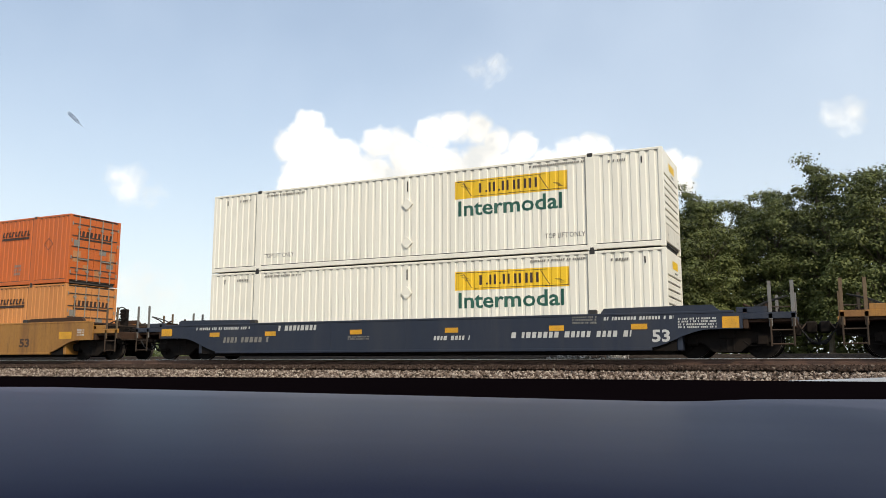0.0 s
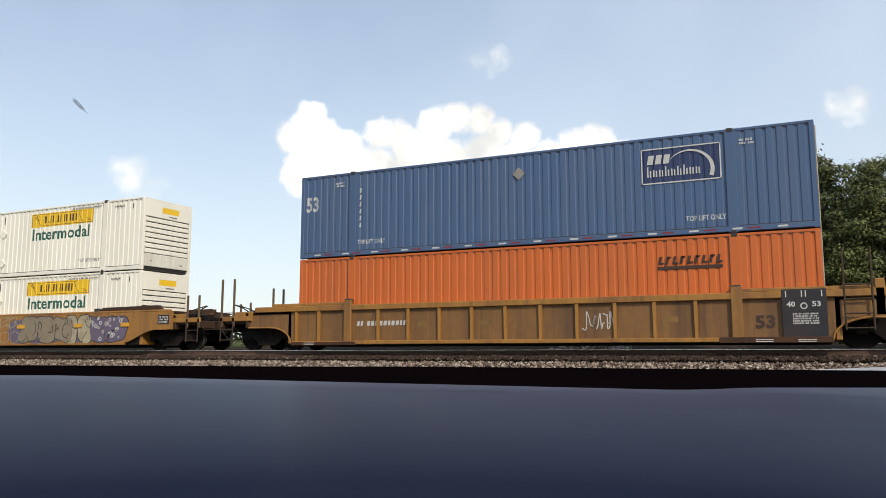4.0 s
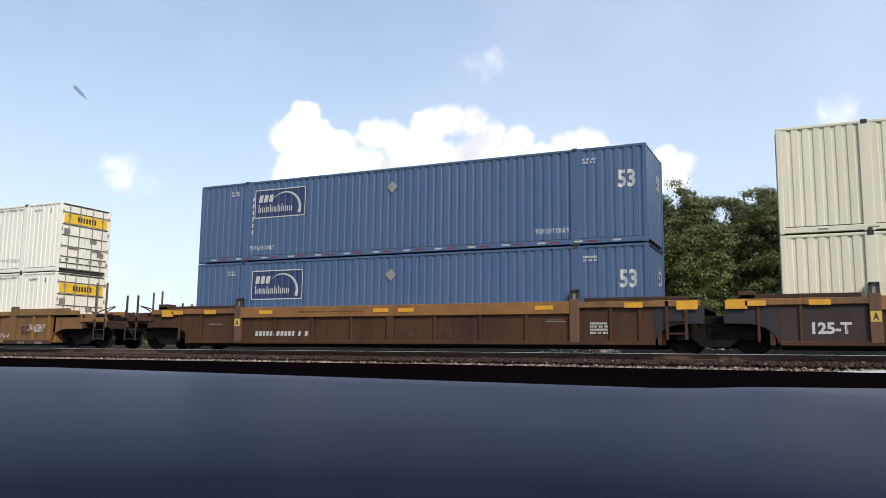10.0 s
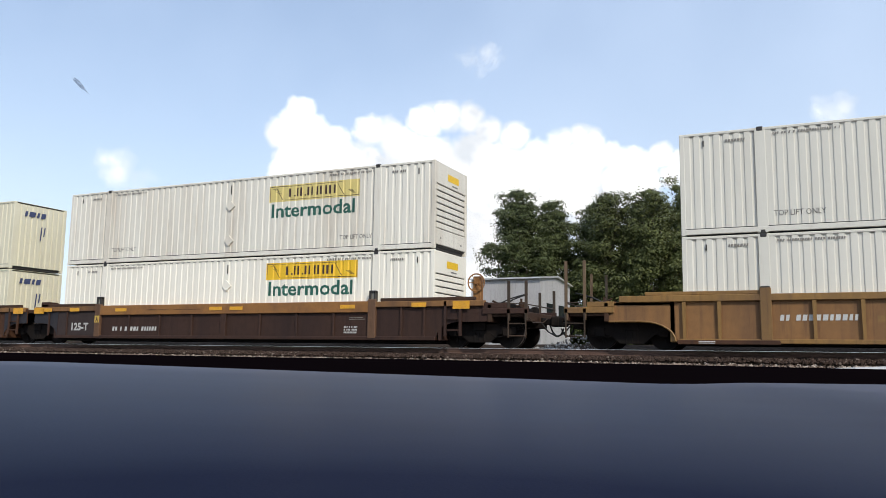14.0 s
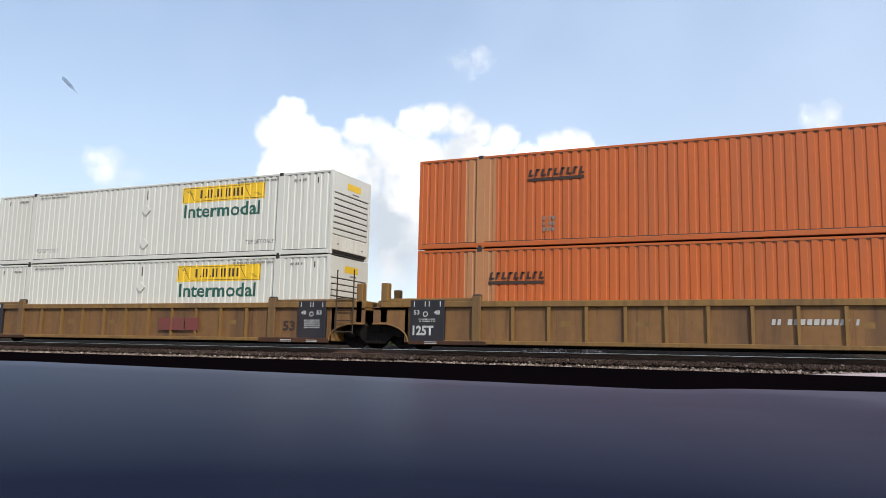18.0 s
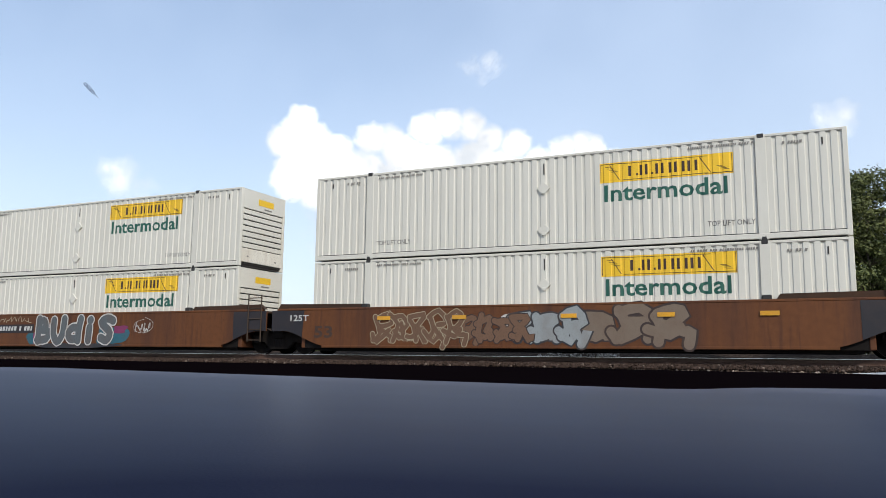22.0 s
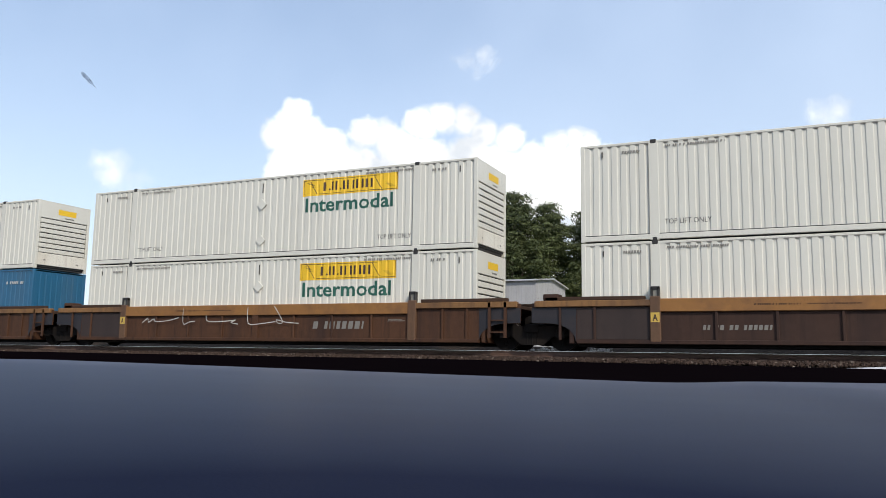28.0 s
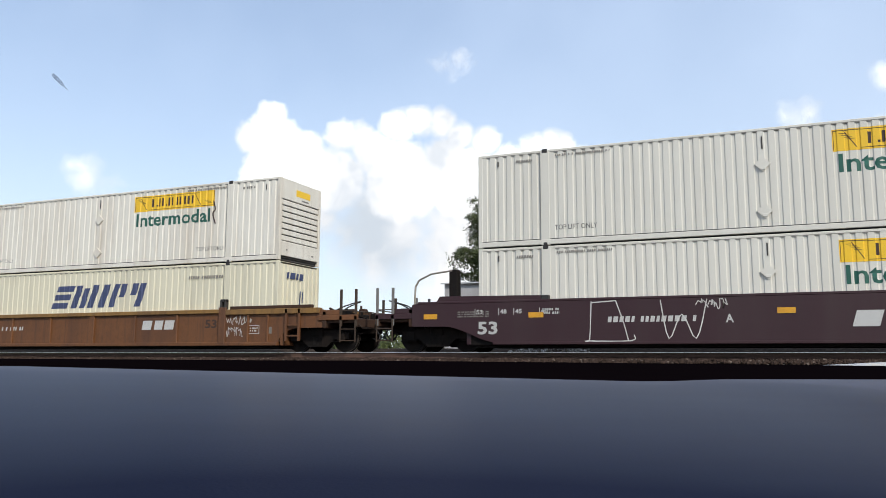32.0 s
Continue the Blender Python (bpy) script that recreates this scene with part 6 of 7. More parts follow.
# rust patch and holes on the weathered pair
for ob, *_ in MOVING:
    if ob["label"].startswith("weathered white container with a rust"):
        part("rust_patch", decal(Geo(), 9.38, 9.56, 0.75, 1.25), paint_mat("rust", (0.30, 0.10, 0.04)), ob, "rectangular rust patch")

    if ob["label"].startswith("off-white ribbed container with yellow sign"):
        g = Geo()
        ribbon(g, smooth_line([(13.36, 2.2), (13.44, 1.9), (13.34, 1.75), (13.46, 1.4)], 4), 0.05, -0.008)
        part("tag_scrawl", g, "ink", ob, "black vertical scribble")
        part("scratch", Geo().box(1.84, 1.875, -0.004, 0.0, 0.85, 1.75), "seam", ob, "dark vertical scratch beside the post")

cars = {}
cars["Z"] = smooth_car("ttx_bright", "end", "end", "yellow well car at the head of the view")
cars["A"] = smooth_car("navy", "end", "end", "navy blue well car with white lettering and amber reflectors", "navy", 1.2)
cars["B"] = smooth_car("ttx_bright", "end", "end", "ochre yellow well car with large graffiti")
cars["C"] = ribbed_car("ttx_bright", "end", "joint", "yellow ribbed well car, first of three jointed units", False)
cars["D"] = ribbed_car("ttx", "joint", "joint", "dull yellow ribbed well car, middle of three jointed units", False)
cars["E"] = ribbed_car("ttx", "joint", "end", "dull yellow ribbed well car, last of three jointed units", False)
cars["F"] = chord_car("brown", "chord", RIBS_F, 8.1, "end", "joint", "rusty brown well car with ochre top chord")
cars["G"] = chord_car("brown", "chord", RIBS_F, 8.1, "joint", "joint", "rusty brown middle well car with ochre top chord")
cars["H"] = chord_car("brown_dark", "chord", RIBS_F, 8.1, "joint", "end", "dark rusty brown well car with ochre top chord")
cars["J"] = ribbed_car("ttx", "end", "joint", "yellow-tan ribbed well car with tall end stanchions", True)
cars["K"] = ribbed_car("ttx", "joint", "joint", "yellow-tan ribbed middle well car with a red faded mark", True)
cars["L"] = ribbed_car("ttx", "joint", "end", "yellow-tan ribbed well car ending a three-unit set", True)
cars["M"] = smooth_car("rust_orange", "end", "joint", "orange-brown well car with silver graffiti")
cars["N"] = smooth_car("rust_orange", "joint", "joint", "orange-brown middle well car with cream graffiti")
cars["O"] = smooth_car("rust_orange", "joint", "end", "orange-brown well car with green and orange graffiti")
cars["P"] = chord_car("brown", "chord", RIBS_F, 8.1, "end", "joint", "brown well car with ochre chord, graffiti streaks")
cars["Q"] = chord_car("brown", "chord", RIBS_F, 8.1, "joint", "joint", "brown middle well car with white scrawl")
cars["R"] = chord_car("brown_dark", "chord", RIBS_F, 8.1, "joint", "end", "dark brown well car with hand brake wheel")
cars["S"] = chord_car("rust_ochre", "ttx", RIBS_S, 8.17, "end", "end", "single rusty ochre well car with thin yellow top edge", 0.13)
cars["T"] = smooth_car("maroon", "end", "end", "dark maroon well car with white marks", "maroon")
for k, ob in cars.items():
    stand(ob, k, CAR_FACE, 0.0)

# marks of single cars
A = cars["A"]
bars(A, 3.21, 4.9, 0.9, 1.16, 1, "white_ink", 1, -0.006, "car_number")
bars(A, 11.64, 15.15, 0.54, 0.8, 1, "white_ink", 2, -0.006, "brand_mark")
bars(A, 0.85, 2.8, 0.52, 0.8, 1, "faded_ink", 3, -0.006, "brand_mark")
bars(A, 9.1, 10.3, 0.52, 0.72, 1, "white_ink", 4, -0.006, "brand_mark")
bars(A, 16.42, 17.4, 0.78, 1.08, 4, "white_ink", 5, -0.006)
bars(A, 6.0, 6.8, 0.6, 0.74, 2, "faded_ink", 6, -0.006)
bars(A, 13.5, 14.2, 0.95, 1.2, 3, "faded_ink", 7, -0.006)
bars(A, -0.4, 2.0, 1.0, 1.14, 1, "white_ink", 8, -0.006)
bars(A, 14.4, 16.3, 1.02, 1.16, 1, "white_ink", 9, -0.006)
word(A, "53", 15.72, 16.2, 0.43, 0.77, "white_ink", -0.006, bold=0.03)
reflectors(A, (0.23, 2.67, 6.08, 9.49, 12.81, 15.16))
reflectors(A, (-2.05,), 0.97, 0.0, 0.5, 0.26)
reflectors(A, (17.55,), 0.93, 0.0, 0.42, 0.3)
B = cars["B"]
part("number_panel", Geo().box(3.2, 6.3, -0.006, 0.0, 0.7, 1.04), "panel_black", B, "black number panel")
bars(B, 3.3, 6.2, 0.74, 1.0, 1, "white_ink", 10, -0.01, "car_number")
piece(B, "1234", 0.2, 3.2, 0.42, 1.34, "rusty", "moss", 0.20, 0.06, ((1.0, 0.9, 0.75, 0.44, "moss"), (2.5, 0.9, 0.7, 0.42, "moss")))
piece(B, "56176", 6.7, 9.6, 0.86, 1.42, None, "cream", 0.12, 0.028)
piece(B, "OOOOO", 6.5, 9.8, 0.28, 0.82, None, "cream", 0.1, 0.028)
mural(B, 9.8, 12.8, 0.26, 1.42, "olive", "black", 3, 23, halo="lilac")
mural(B, 12.4, 13.9, 0.24, 1.40, "cream", "black", 2, 24)
mural(B, 13.7, 15.75, 0.26, 1.38, "lilac", "black", 2, 25)
dots = Geo()
rnd = random.Random(3)
for k in range(26):
    x, z, r = rnd.uniform(13.9, 15.6), rnd.uniform(0.42, 1.25), rnd.uniform(0.04, 0.09)
    for q in range(10):
        a0, a1 = q * 0.6283, (q + 1) * 0.6283
        dots.poly([(x + s * r * math.cos(a), -0.016, z + s * r * math.sin(a)) for s, a in ((1, a0), (0.55, a0), (0.55, a1), (1, a1))])
part("graffiti_rings", dots, spray("white"), B)
reflectors(B, (0.66, 2.2, 7.51, 9.63, 12.96, 15.5), 0.97, -0.028)
part("stencil_box", Geo().box(17.35, 17.9, -0.01, 0.0, 0.95, 1.3), "panel_black", B, "black stencil box with white frame")
bars(B, 17.4, 17.85, 0.98, 1.27, 3, "white_ink", 31, -0.014)
Z = cars["Z"]
word(Z, "53", 13.9, 14.5, 0.5, 0.85, "ink", -0.006, bold=0.03)
reflectors(Z, (16.2,), 0.95, 0.0, 0.7, 0.28)
bars(Z, 17.2, 17.6, 0.9, 1.2, 3, "white_ink", 32, -0.006)
for k, (x0, x1, z0, z1) in {"C": (2.4, 4.2, 0.72, 0.95), "E": (11.3, 12.95, 0.78, 0.98), "J": (2.4, 4.2, 0.72, 0.95), "L": (10.2, 12.2, 0.75, 0.98)}.items():
    bars(cars[k], x0, x1, z0, z1, 1, "white_ink", 41, 0.088, "car_number")
scrawl(cars["C"], 9.9, 10.9, 0.45, 1.05, "white", 51, 0.1, 0.03)
scrawl(cars["D"], 3.1, 3.95, 0.65, 1.05, "white", 52, 0.1, 0.02)
scrawl(cars["D"], 1.2, 1.9, 0.4, 1.1, "white", 53, 0.0, 0.03)
scrawl(cars["D"], 6.0, 7.1, 0.28, 0.5, "black", 54, 0.1, 0.03)
scrawl(cars["D"], 11.9, 13.4, 0.28, 0.55, "black", 55, 0.1, 0.03)
scrawl(cars["E"], 3.4, 4.2, 0.55, 1.0, "white", 56, 0.1, 0.025)
scrawl(cars["E"], 7.2, 8.0, 0.55, 1.0, "white", 57, 0.1, 0.025)
scrawl(cars["E"], 4.8, 7.6, 0.8, 1.15, "white", 58, 0.05, 0.02, 4)
part("number_panel", Geo().box(11.2, 13.05, 0.092, 0.098, 0.72, 1.03), "panel_black", cars["E"], "black number panel")
scrawl(cars["E"], 12.2, 13.9, 0.34, 0.62, "white", 59, 0.1, 0.035, 4)
scrawl(cars["E"], 15.0, 16.0, 0.6, 0.95, "white", 60, 0.0, 0.03)
for k in ("D", "K"):
    g = Geo()
    for a, wd in ((9.2, 0.55), (9.8, 0.55), (10.4, 0.6)):
        flat(g, a, a + wd, 0.5, 0.94, 0.012)
    part("brand_mark", g, paint_mat("maroon", (0.20, 0.045, 0.035)), cars[k], "faded maroon block mark")
for k in "FGH":
    reflectors(cars[k], (3.0, 7.5, 8.4, 12.9), 1.27, -0.004, 0.55, 0.12)
    reflectors(cars[k], (-0.9, 0.6, 15.5), 1.3, -0.004, 0.5, 0.14)
    reflectors(cars[k], (-1.4, 16.9), 1.28, -0.004, 0.55, 0.24)
bars(cars["F"], 2.8, 5.0, 0.42, 0.66, 1, "white_ink", 61, 0.085, "car_number")
word(cars["F"], "53", 8.72, 9.2, 0.44, 0.74, "ink", 0.085, bold=0.03)
bars(cars["F"], 14.5, 15.0, 0.5, 0.85, 4, "white_ink", 62, 0.085)
for k in "GH":
    word(cars[k], "125-T", 0.65, 1.55, 0.5, 0.8, "white_ink", 0.074, bold=0.04)
word(cars["G"], "53", 2.5, 3.0, 0.45, 0.78, "ink", 0.085, bold=0.03)
bars(cars["G"], 14.5, 15.0, 0.5, 0.85, 4, "white_ink", 63, 0.085)
bars(cars["H"], 2.8, 5.0, 0.45, 0.68, 1, "white_ink", 64, 0.085, "car_number")
bars(cars["H"], 13.0, 13.5, 0.4, 0.66, 3, "white_ink", 65, 0.085)
brake_wheel(cars["H"], 17.5, 1.98, 0.4, "chord")
brake_wheel(cars["R"], 17.9, 1.95, 0.5)
brake_wheel(cars["Z"], 19.0, 1.75, 0.5)
brake_wheel(cars["L"], 19.1, 1.72, 1.0)
brake_wheel(cars["O"], 17.7, 1.78, 0.6)
part("equipment_box", Geo().box(17.45, 17.95, 0.1, 0.5, 1.46, 2.0, 0.02), "tan", cars["L"], "dull tan equipment box")
part("valve_box", Geo().box(18.7, 19.05, 0.4, 0.8, 1.3, 1.85, 0.03), "deck", cars["L"], "rusty valve box")
part("end_brace", Geo().plate([(18.1, 1.46), (18.8, 0.98), (19.05, 0.98), (18.3, 1.56)], 0.35, 0.5), "deck", cars["O"])
M_ = cars["M"]
part("number_panel", Geo().box(3.2, 6.2, -0.006, 0.0, 0.74, 1.08), "panel_black", M_, "black number panel")
bars(M_, 3.3, 6.1, 0.78, 1.04, 1, "white_ink", 66, -0.01, "car_number")
piece(M_, "BUDIS", 6.3, 10.6, 0.26, 1.44, "pewter", "white", 0.36, 0.05, ((6.4, 0.5, 0.5, 0.28, "teal"), (10.5, 0.62, 0.75, 0.36, "teal"), (10.9, 0.85, 0.35, 0.14, "magenta"), (6.35, 0.55, 0.12, 0.25, "magenta"), (8.6, 0.24, 2.2, 0.09, "black")))
piece(M_, "O", 11.45, 12.6, 0.68, 1.26, None, "white", 0.03, 0.012)
scrawl(M_, 11.65, 12.4, 0.72, 1.1, "white", 72, 0.0, 0.03)
scrawl(M_, 4.2, 6.0, 1.14, 1.4, "cream", 73, 0.0, 0.03)
word(M_, "53", 0.2, 0.92, 0.52, 0.92, "ink", -0.006, bold=0.03)
N_ = cars["N"]
piece(N_, "41352", 2.4, 5.5, 0.3, 1.34, "faded_tan", "cream", 0.17, 0.022)
piece(N_, "2613", 5.4, 7.6, 0.32, 1.2, "faded_tan", "brown", 0.2, 0.03)
piece(N_, "375", 7.0, 9.2, 0.3, 1.28, "silver", "black", 0.30, 0.05, ((7.6, 1.05, 0.9, 0.2, "white"),))
piece(N_, "142", 9.0, 12.0, 0.26, 1.4, "smoke", "brown", 0.34, 0.06)
word(N_, "53", 0.2, 0.92, 0.52, 0.92, "ink", -0.006, bold=0.03)
word(N_, "125T", -0.75, -0.02, 1.08, 1.28, "white_ink", -0.012, bold=0.02)
reflectors(N_, (2.6, 5.2, 8.6, 11.3, 13.9), 1.14, -0.03, 0.46, 0.12)
O_ = cars["O"]
piece(O_, "3162", 1.6, 6.0, 0.3, 1.34, "moss", "dark_green", 0.30, 0.12, (), "pink")
piece(O_, "ROECK", 6.9, 10.2, 0.26, 1.4, "orange", "brown", 0.30, 0.05, ((6.15, 0.66, 0.5, 0.4, "magenta"), (6.6, 0.95, 0.4, 0.35, "sky"), (9.0, 0.98, 1.2, 0.2, "sky"), (10.2, 0.8, 0.35, 0.3, "sky")))
scrawl(O_, 7.4, 8.3, 0.26, 0.42, "white", 171, -0.03, 0.02, 5)
scrawl(O_, 6.9, 9.9, 1.2, 1.36, "ochre", 172, -0.03, 0.03, 5)
part("number_panel", Geo().box(10.2, 13.0, -0.006, 0.0, 0.74, 1.1), "panel_black", O_, "black number panel")
bars(O_, 10.4, 12.85, 0.78, 1.05, 1, "white_ink", 79, -0.01, "car_number")
scrawl(O_, 15.6, 16.6, 0.95, 1.35, "cream", 80, 0.0, 0.03)
scrawl(O_, 0.3, 1.1, 0.95, 1.35, "cream", 81, 0.0, 0.022)
word(O_, "53", 0.3, 0.95, 0.52, 0.9, "ink", -0.006, bold=0.03)
word(O_, "125T", -0.75, -0.02, 1.08, 1.28, "white_ink", -0.012, bold=0.02)
part("stencil_box", Geo().box(17.35, 17.9, -0.01, 0.0, 1.0, 1.3), "brown", O_)
bars(O_, 17.4, 17.85, 1.02, 1.28, 3, "white_ink", 82, -0.014)
scrawl(cars["P"], 3.0, 8.5, 1.06, 1.42, "black", 83, -0.004, 0.08, 9)
g = Geo()
for pts in ([(3.05, 0.84), (3.3, 1.0), (3.35, 0.86), (3.6, 0.98), (3.7, 0.88), (4.3, 0.92), (4.75, 1.02)], [(4.95, 1.32), (4.98, 0.8), (5.25, 0.86), (5.5, 0.88)], [(6.0, 1.08), (6.1, 0.88), (6.8, 0.88), (7.3, 0.92), (7.1, 0.84), (7.4, 0.78)],
            [(7.8, 1.36), (7.85, 0.8), (8.4, 0.8), (8.95, 0.86)], [(8.9, 1.38), (9.25, 0.88), (9.1, 0.8), (9.0, 0.92), (9.4, 0.84), (9.9, 0.8)]):
    ribbon(g, smooth_line(pts, 4), 0.028, 0.0)
part("tag_scrawl", g, spray("white"), cars["Q"], "long thin white sprayed scrawl")
bars(cars["Q"], 10.4, 12.3, 0.55, 0.92, 1, "faded_ink", 84, 0.085, "brand_mark")
bars(cars["R"], 3.3, 5.0, 0.55, 0.75, 1, "faded_ink", 85, 0.085, "car_number")
S_ = cars["S"]
bars(S_, 2.6, 4.6, 0.78, 1.0, 1, "white_ink", 86, 0.085, "car_number")
g = Geo()
for a, wd in ((10.5, 0.5), (11.05, 0.45), (11.5, 0.5)):
    flat(g, a, a + wd - 0.08, 0.78, 1.1, 0.085, 0.06)
part("brand_mark", g, "white_ink", S_, "white block mark")
scrawl(S_, 14.2, 15.3, 0.9, 1.2, "white", 87, 0.085, 0.022, 8)
scrawl(S_, 14.2, 14.9, 0.5, 0.85, "white", 187, 0.085, 0.02, 6)
part("stencil_frame", flat(flat(flat(flat(Geo(), 15.1, 15.55, 0.6, 0.62, 0.085), 15.1, 15.55, 0.86, 0.88, 0.085), 15.1, 15.12, 0.62, 0.86, 0.085), 15.53, 15.55, 0.62, 0.86, 0.085), "white_ink", S_)
bars(S_, 15.17, 15.48, 0.66, 0.82, 2, "white_ink", 188, 0.085)
part("stencil_square", flat(Geo(), 15.85, 16.05, 0.6, 0.82, 0.085), "faded_ink", S_)
word(S_, "53", 13.3, 13.8, 0.8, 1.1, "ink", 0.085, bold=0.03)
T_ = cars["T"]
word(T_, "53", 0.04, 0.66, 0.5, 0.88, "white_ink", -0.006, bold=0.03)
bars(T_, 3.87, 6.2, 0.76, 1.0, 1, "white_ink", 88, -0.006, "car_number")
word(T_, "A", 6.95, 7.15, 0.76, 0.98, "white_ink", -0.006)
g = Geo()
for k in range(4):
    flat(g, 9.9 + k * 0.75, 10.5 + k * 0.75, 0.62, 1.02, -0.006, 0.12)
part("brand_mark", g, "white_ink", T_, "white slanted block mark")
bars(T_, -0.6, 0.4, 1.0, 1.2, 3, "faded_ink", 89, -0.006)
bars(T_, 2.0, 2.5, 1.05, 1.25, 2, "white_ink", 90, -0.006)
g = Geo()
for pts in ([(3.42, 1.38), (3.36, 0.36), (3.3, 0.3), (4.5, 0.3), (4.58, 0.45)], [(4.1, 1.4), (4.3, 0.8), (4.42, 0.32)], [(3.42, 1.36), (4.1, 1.4)],
            [(5.3, 1.38), (5.5, 0.35), (5.85, 1.0), (6.2, 0.35), (6.5, 1.38)]):
    ribbon(g, smooth_line(pts, 4), 0.03, -0.008)
part("tag_scrawl", g, spray("white"), T_, "thin white sprayed frame and zigzag")
for x, text in ((0.0, "53"), (0.74, "48"), (1.2, "45"), (1.97, "40")):
    word(T_, text, x, x + 0.2, 1.1, 1.23, "white_ink", -0.006, bold=0.03)
    part("length_tick", flat(Geo(), x - 0.05, x - 0.03, 1.06, 1.26, -0.006), "white_ink", T_)
scrawl(T_, 6.2, 7.0, 1.12, 1.4, "white", 92, 0.0, 0.025, 5)
reflectors(T_, (-1.7, 1.6, 8.2), 1.05)
part("vent_stack", Geo().box(-1.0, -0.72, 0.3, 0.6, 1.44, 2.5, 0.03), "truck", T_, "tall black box on the car end")
part("bent_pipe", Geo().pipe([(-2.15, 0.3, 1.4), (-2.12, 0.3, 2.0), (-2.0, 0.3, 2.2), (-1.6, 0.3, 2.38), (-0.9, 0.3, 2.46)], 0.03), "lock", T_, "bent grey pipe")


# ---------------------------------------------------------------- behind the train
def leaf_material(name, a, b):
    m = bpy.data.materials.new(name)
    m.use_nodes = True
    q = Nodes(m.node_tree)
    bs = m.node_tree.nodes["Principled BSDF"]
    r = q.add("ShaderNodeNewGeometry").outputs["Random Per Island"]
    o = q.add("ShaderNodeObjectInfo").outputs["Random"]
    col = q.ramp(r, [(0.0, a), (1.0, b)])
    v = q.math("ADD", 0.8, q.math("MULTIPLY", o, 0.4))
    col = q.add("ShaderNodeVectorMath", {0: col, "Scale": v}, operation="SCALE").outputs[0]
    q.tree.links.new(col, bs.inputs["Base Color"])
    bs.inputs["Roughness"].default_value = 0.6
    bs.inputs["Specular IOR Level"].default_value = 0.25
    return m


M["leaf"] = leaf_material("green_leaves", (0.050, 0.062, 0.021), (0.158, 0.174, 0.056))
M["leaf_pale"] = leaf_material("pale_green_leaves", (0.045, 0.060, 0.022), (0.12, 0.140, 0.050))


def tree(seed, high, spread, leaves, label, leaf="leaf", bare=0.16, cone=False):
    """Tapered trunk, limbs and a crown of many small leaf clumps with gaps."""
    rnd = random.Random(seed)
    rs = np.random.RandomState(seed)
    t = thing("tree", label, "tree", "trees behind the tracks")
    wood = Geo()
    pts = [(0, 0, -0.3)]
    for k in range(1, 8):
        pts.append((rnd.uniform(-0.12, 0.12) * k ** 0.5, rnd.uniform(-0.12, 0.12) * k ** 0.5, high * 0.85 * k / 7))
    r0 = high * 0.016
    for k, (a, b) in enumerate(zip(pts, pts[1:])):
        wood.rod(a, b, r0 * (1 - k / 7.6), 8, r0 * (1 - (k + 1) / 7.6))
    lobes = []
    n = 64 if cone else 44
    for k in range(n):
        f = (k + rnd.random()) / n
        z = high * (bare + (0.95 - bare) * f)
        a = k * 2.4 + rnd.uniform(-0.5, 0.5)
        prof = math.sin(math.pi * min(1, 0.22 + 0.78 * f) ** 0.85) ** 0.7
        if cone:
            prof = 1.1 * (1 - f) ** 0.8 + 0.1
        r = spread * max(0.12, prof) * rnd.uniform(0.6, 1.08)
        tip = Vector((r * math.cos(a), r * math.sin(a), z + rnd.uniform(-0.02, 0.05) * high))
        i = min(6, int((z / high) / 0.85 * 7 * 0.85))
        base = Vector(pts[i])
        wood.rod(base, base.lerp(tip, 0.85), r0 * 0.28, 5, 0.012)
        for q in range(4):
            c = base.lerp(tip, rnd.uniform(0.45, 1.1)) + Vector((rnd.gauss(0, 0.4), rnd.gauss(0, 0.4), rnd.gauss(0, 0.4)))
            lobes.append((c, rnd.uniform(0.45, 1.0) * spread * 0.27))
    lobes.append((Vector((0, 0, high * 0.96)), spread * 0.2))
    part("trunk", wood, "bark", t)
    per = leaves // len(lobes)
    cs, outs = [], []
    for c, r in lobes:
        d = rs.normal(size=(per, 3))
        d /= np.linalg.norm(d, axis=1)[:, None]
        d[:, 2] = np.where(rs.uniform(size=per) < 0.6, np.abs(d[:, 2]), d[:, 2])
        rad = r * (0.55 + 0.45 * np.abs(rs.normal(0.0, 0.8, (per, 1))))
        cs.append(np.array(c) + d * rad * np.array([1.0, 1.0, 0.7]))
        outs.append(d)
    c = np.concatenate(cs)
    m = len(c)
    face = np.concatenate(outs) + np.array([0, 0, 0.5]) + rs.normal(size=(m, 3)) * 0.45
    u = np.cross(face, rs.normal(size=(m, 3)))
    u /= np.linalg.norm(u, axis=1)[:, None]
    w_ = np.cross(face, u)
    w_ /= np.linalg.norm(w_, axis=1)[:, None]
    s = rs.uniform(0.05, 0.125, (m, 1))
    v = np.stack([c - u * s, c + w_ * s * 0.55, c + u * s, c - w_ * s * 0.55], 1).reshape(-1, 3)
    me = bpy.data.meshes.new("crown")
    me.from_pydata(v, [], np.arange(4 * m).reshape(-1, 4))
    me.materials.append(M[leaf])
    part("crown", me, leaf, t)
    return t


kinds = [tree(1, 11.9, 3.6, 44000, "tall green broadleaf tree with an uneven crown"), tree(2, 11.4, 3.9, 44000, "broad green tree with gaps in its crown"),
         tree(3, 12.9, 3.3, 40000, "tall narrow dark green tree"), tree(4, 12.1, 3.4, 60000, "pale green pointed tree at the end of the row", "leaf_pale", 0.1, True)]
home = {0: (-2.4, 60.5), 1: (-13.0, 58), 2: (0.6, 58.5), 3: (-19.9, 57.0)}
for k, (x, y) in home.items():
    kinds[k].matrix_world = pose(x, y, ground_height(x, y), 0, 0, k * 77)
rnd = random.Random(12)
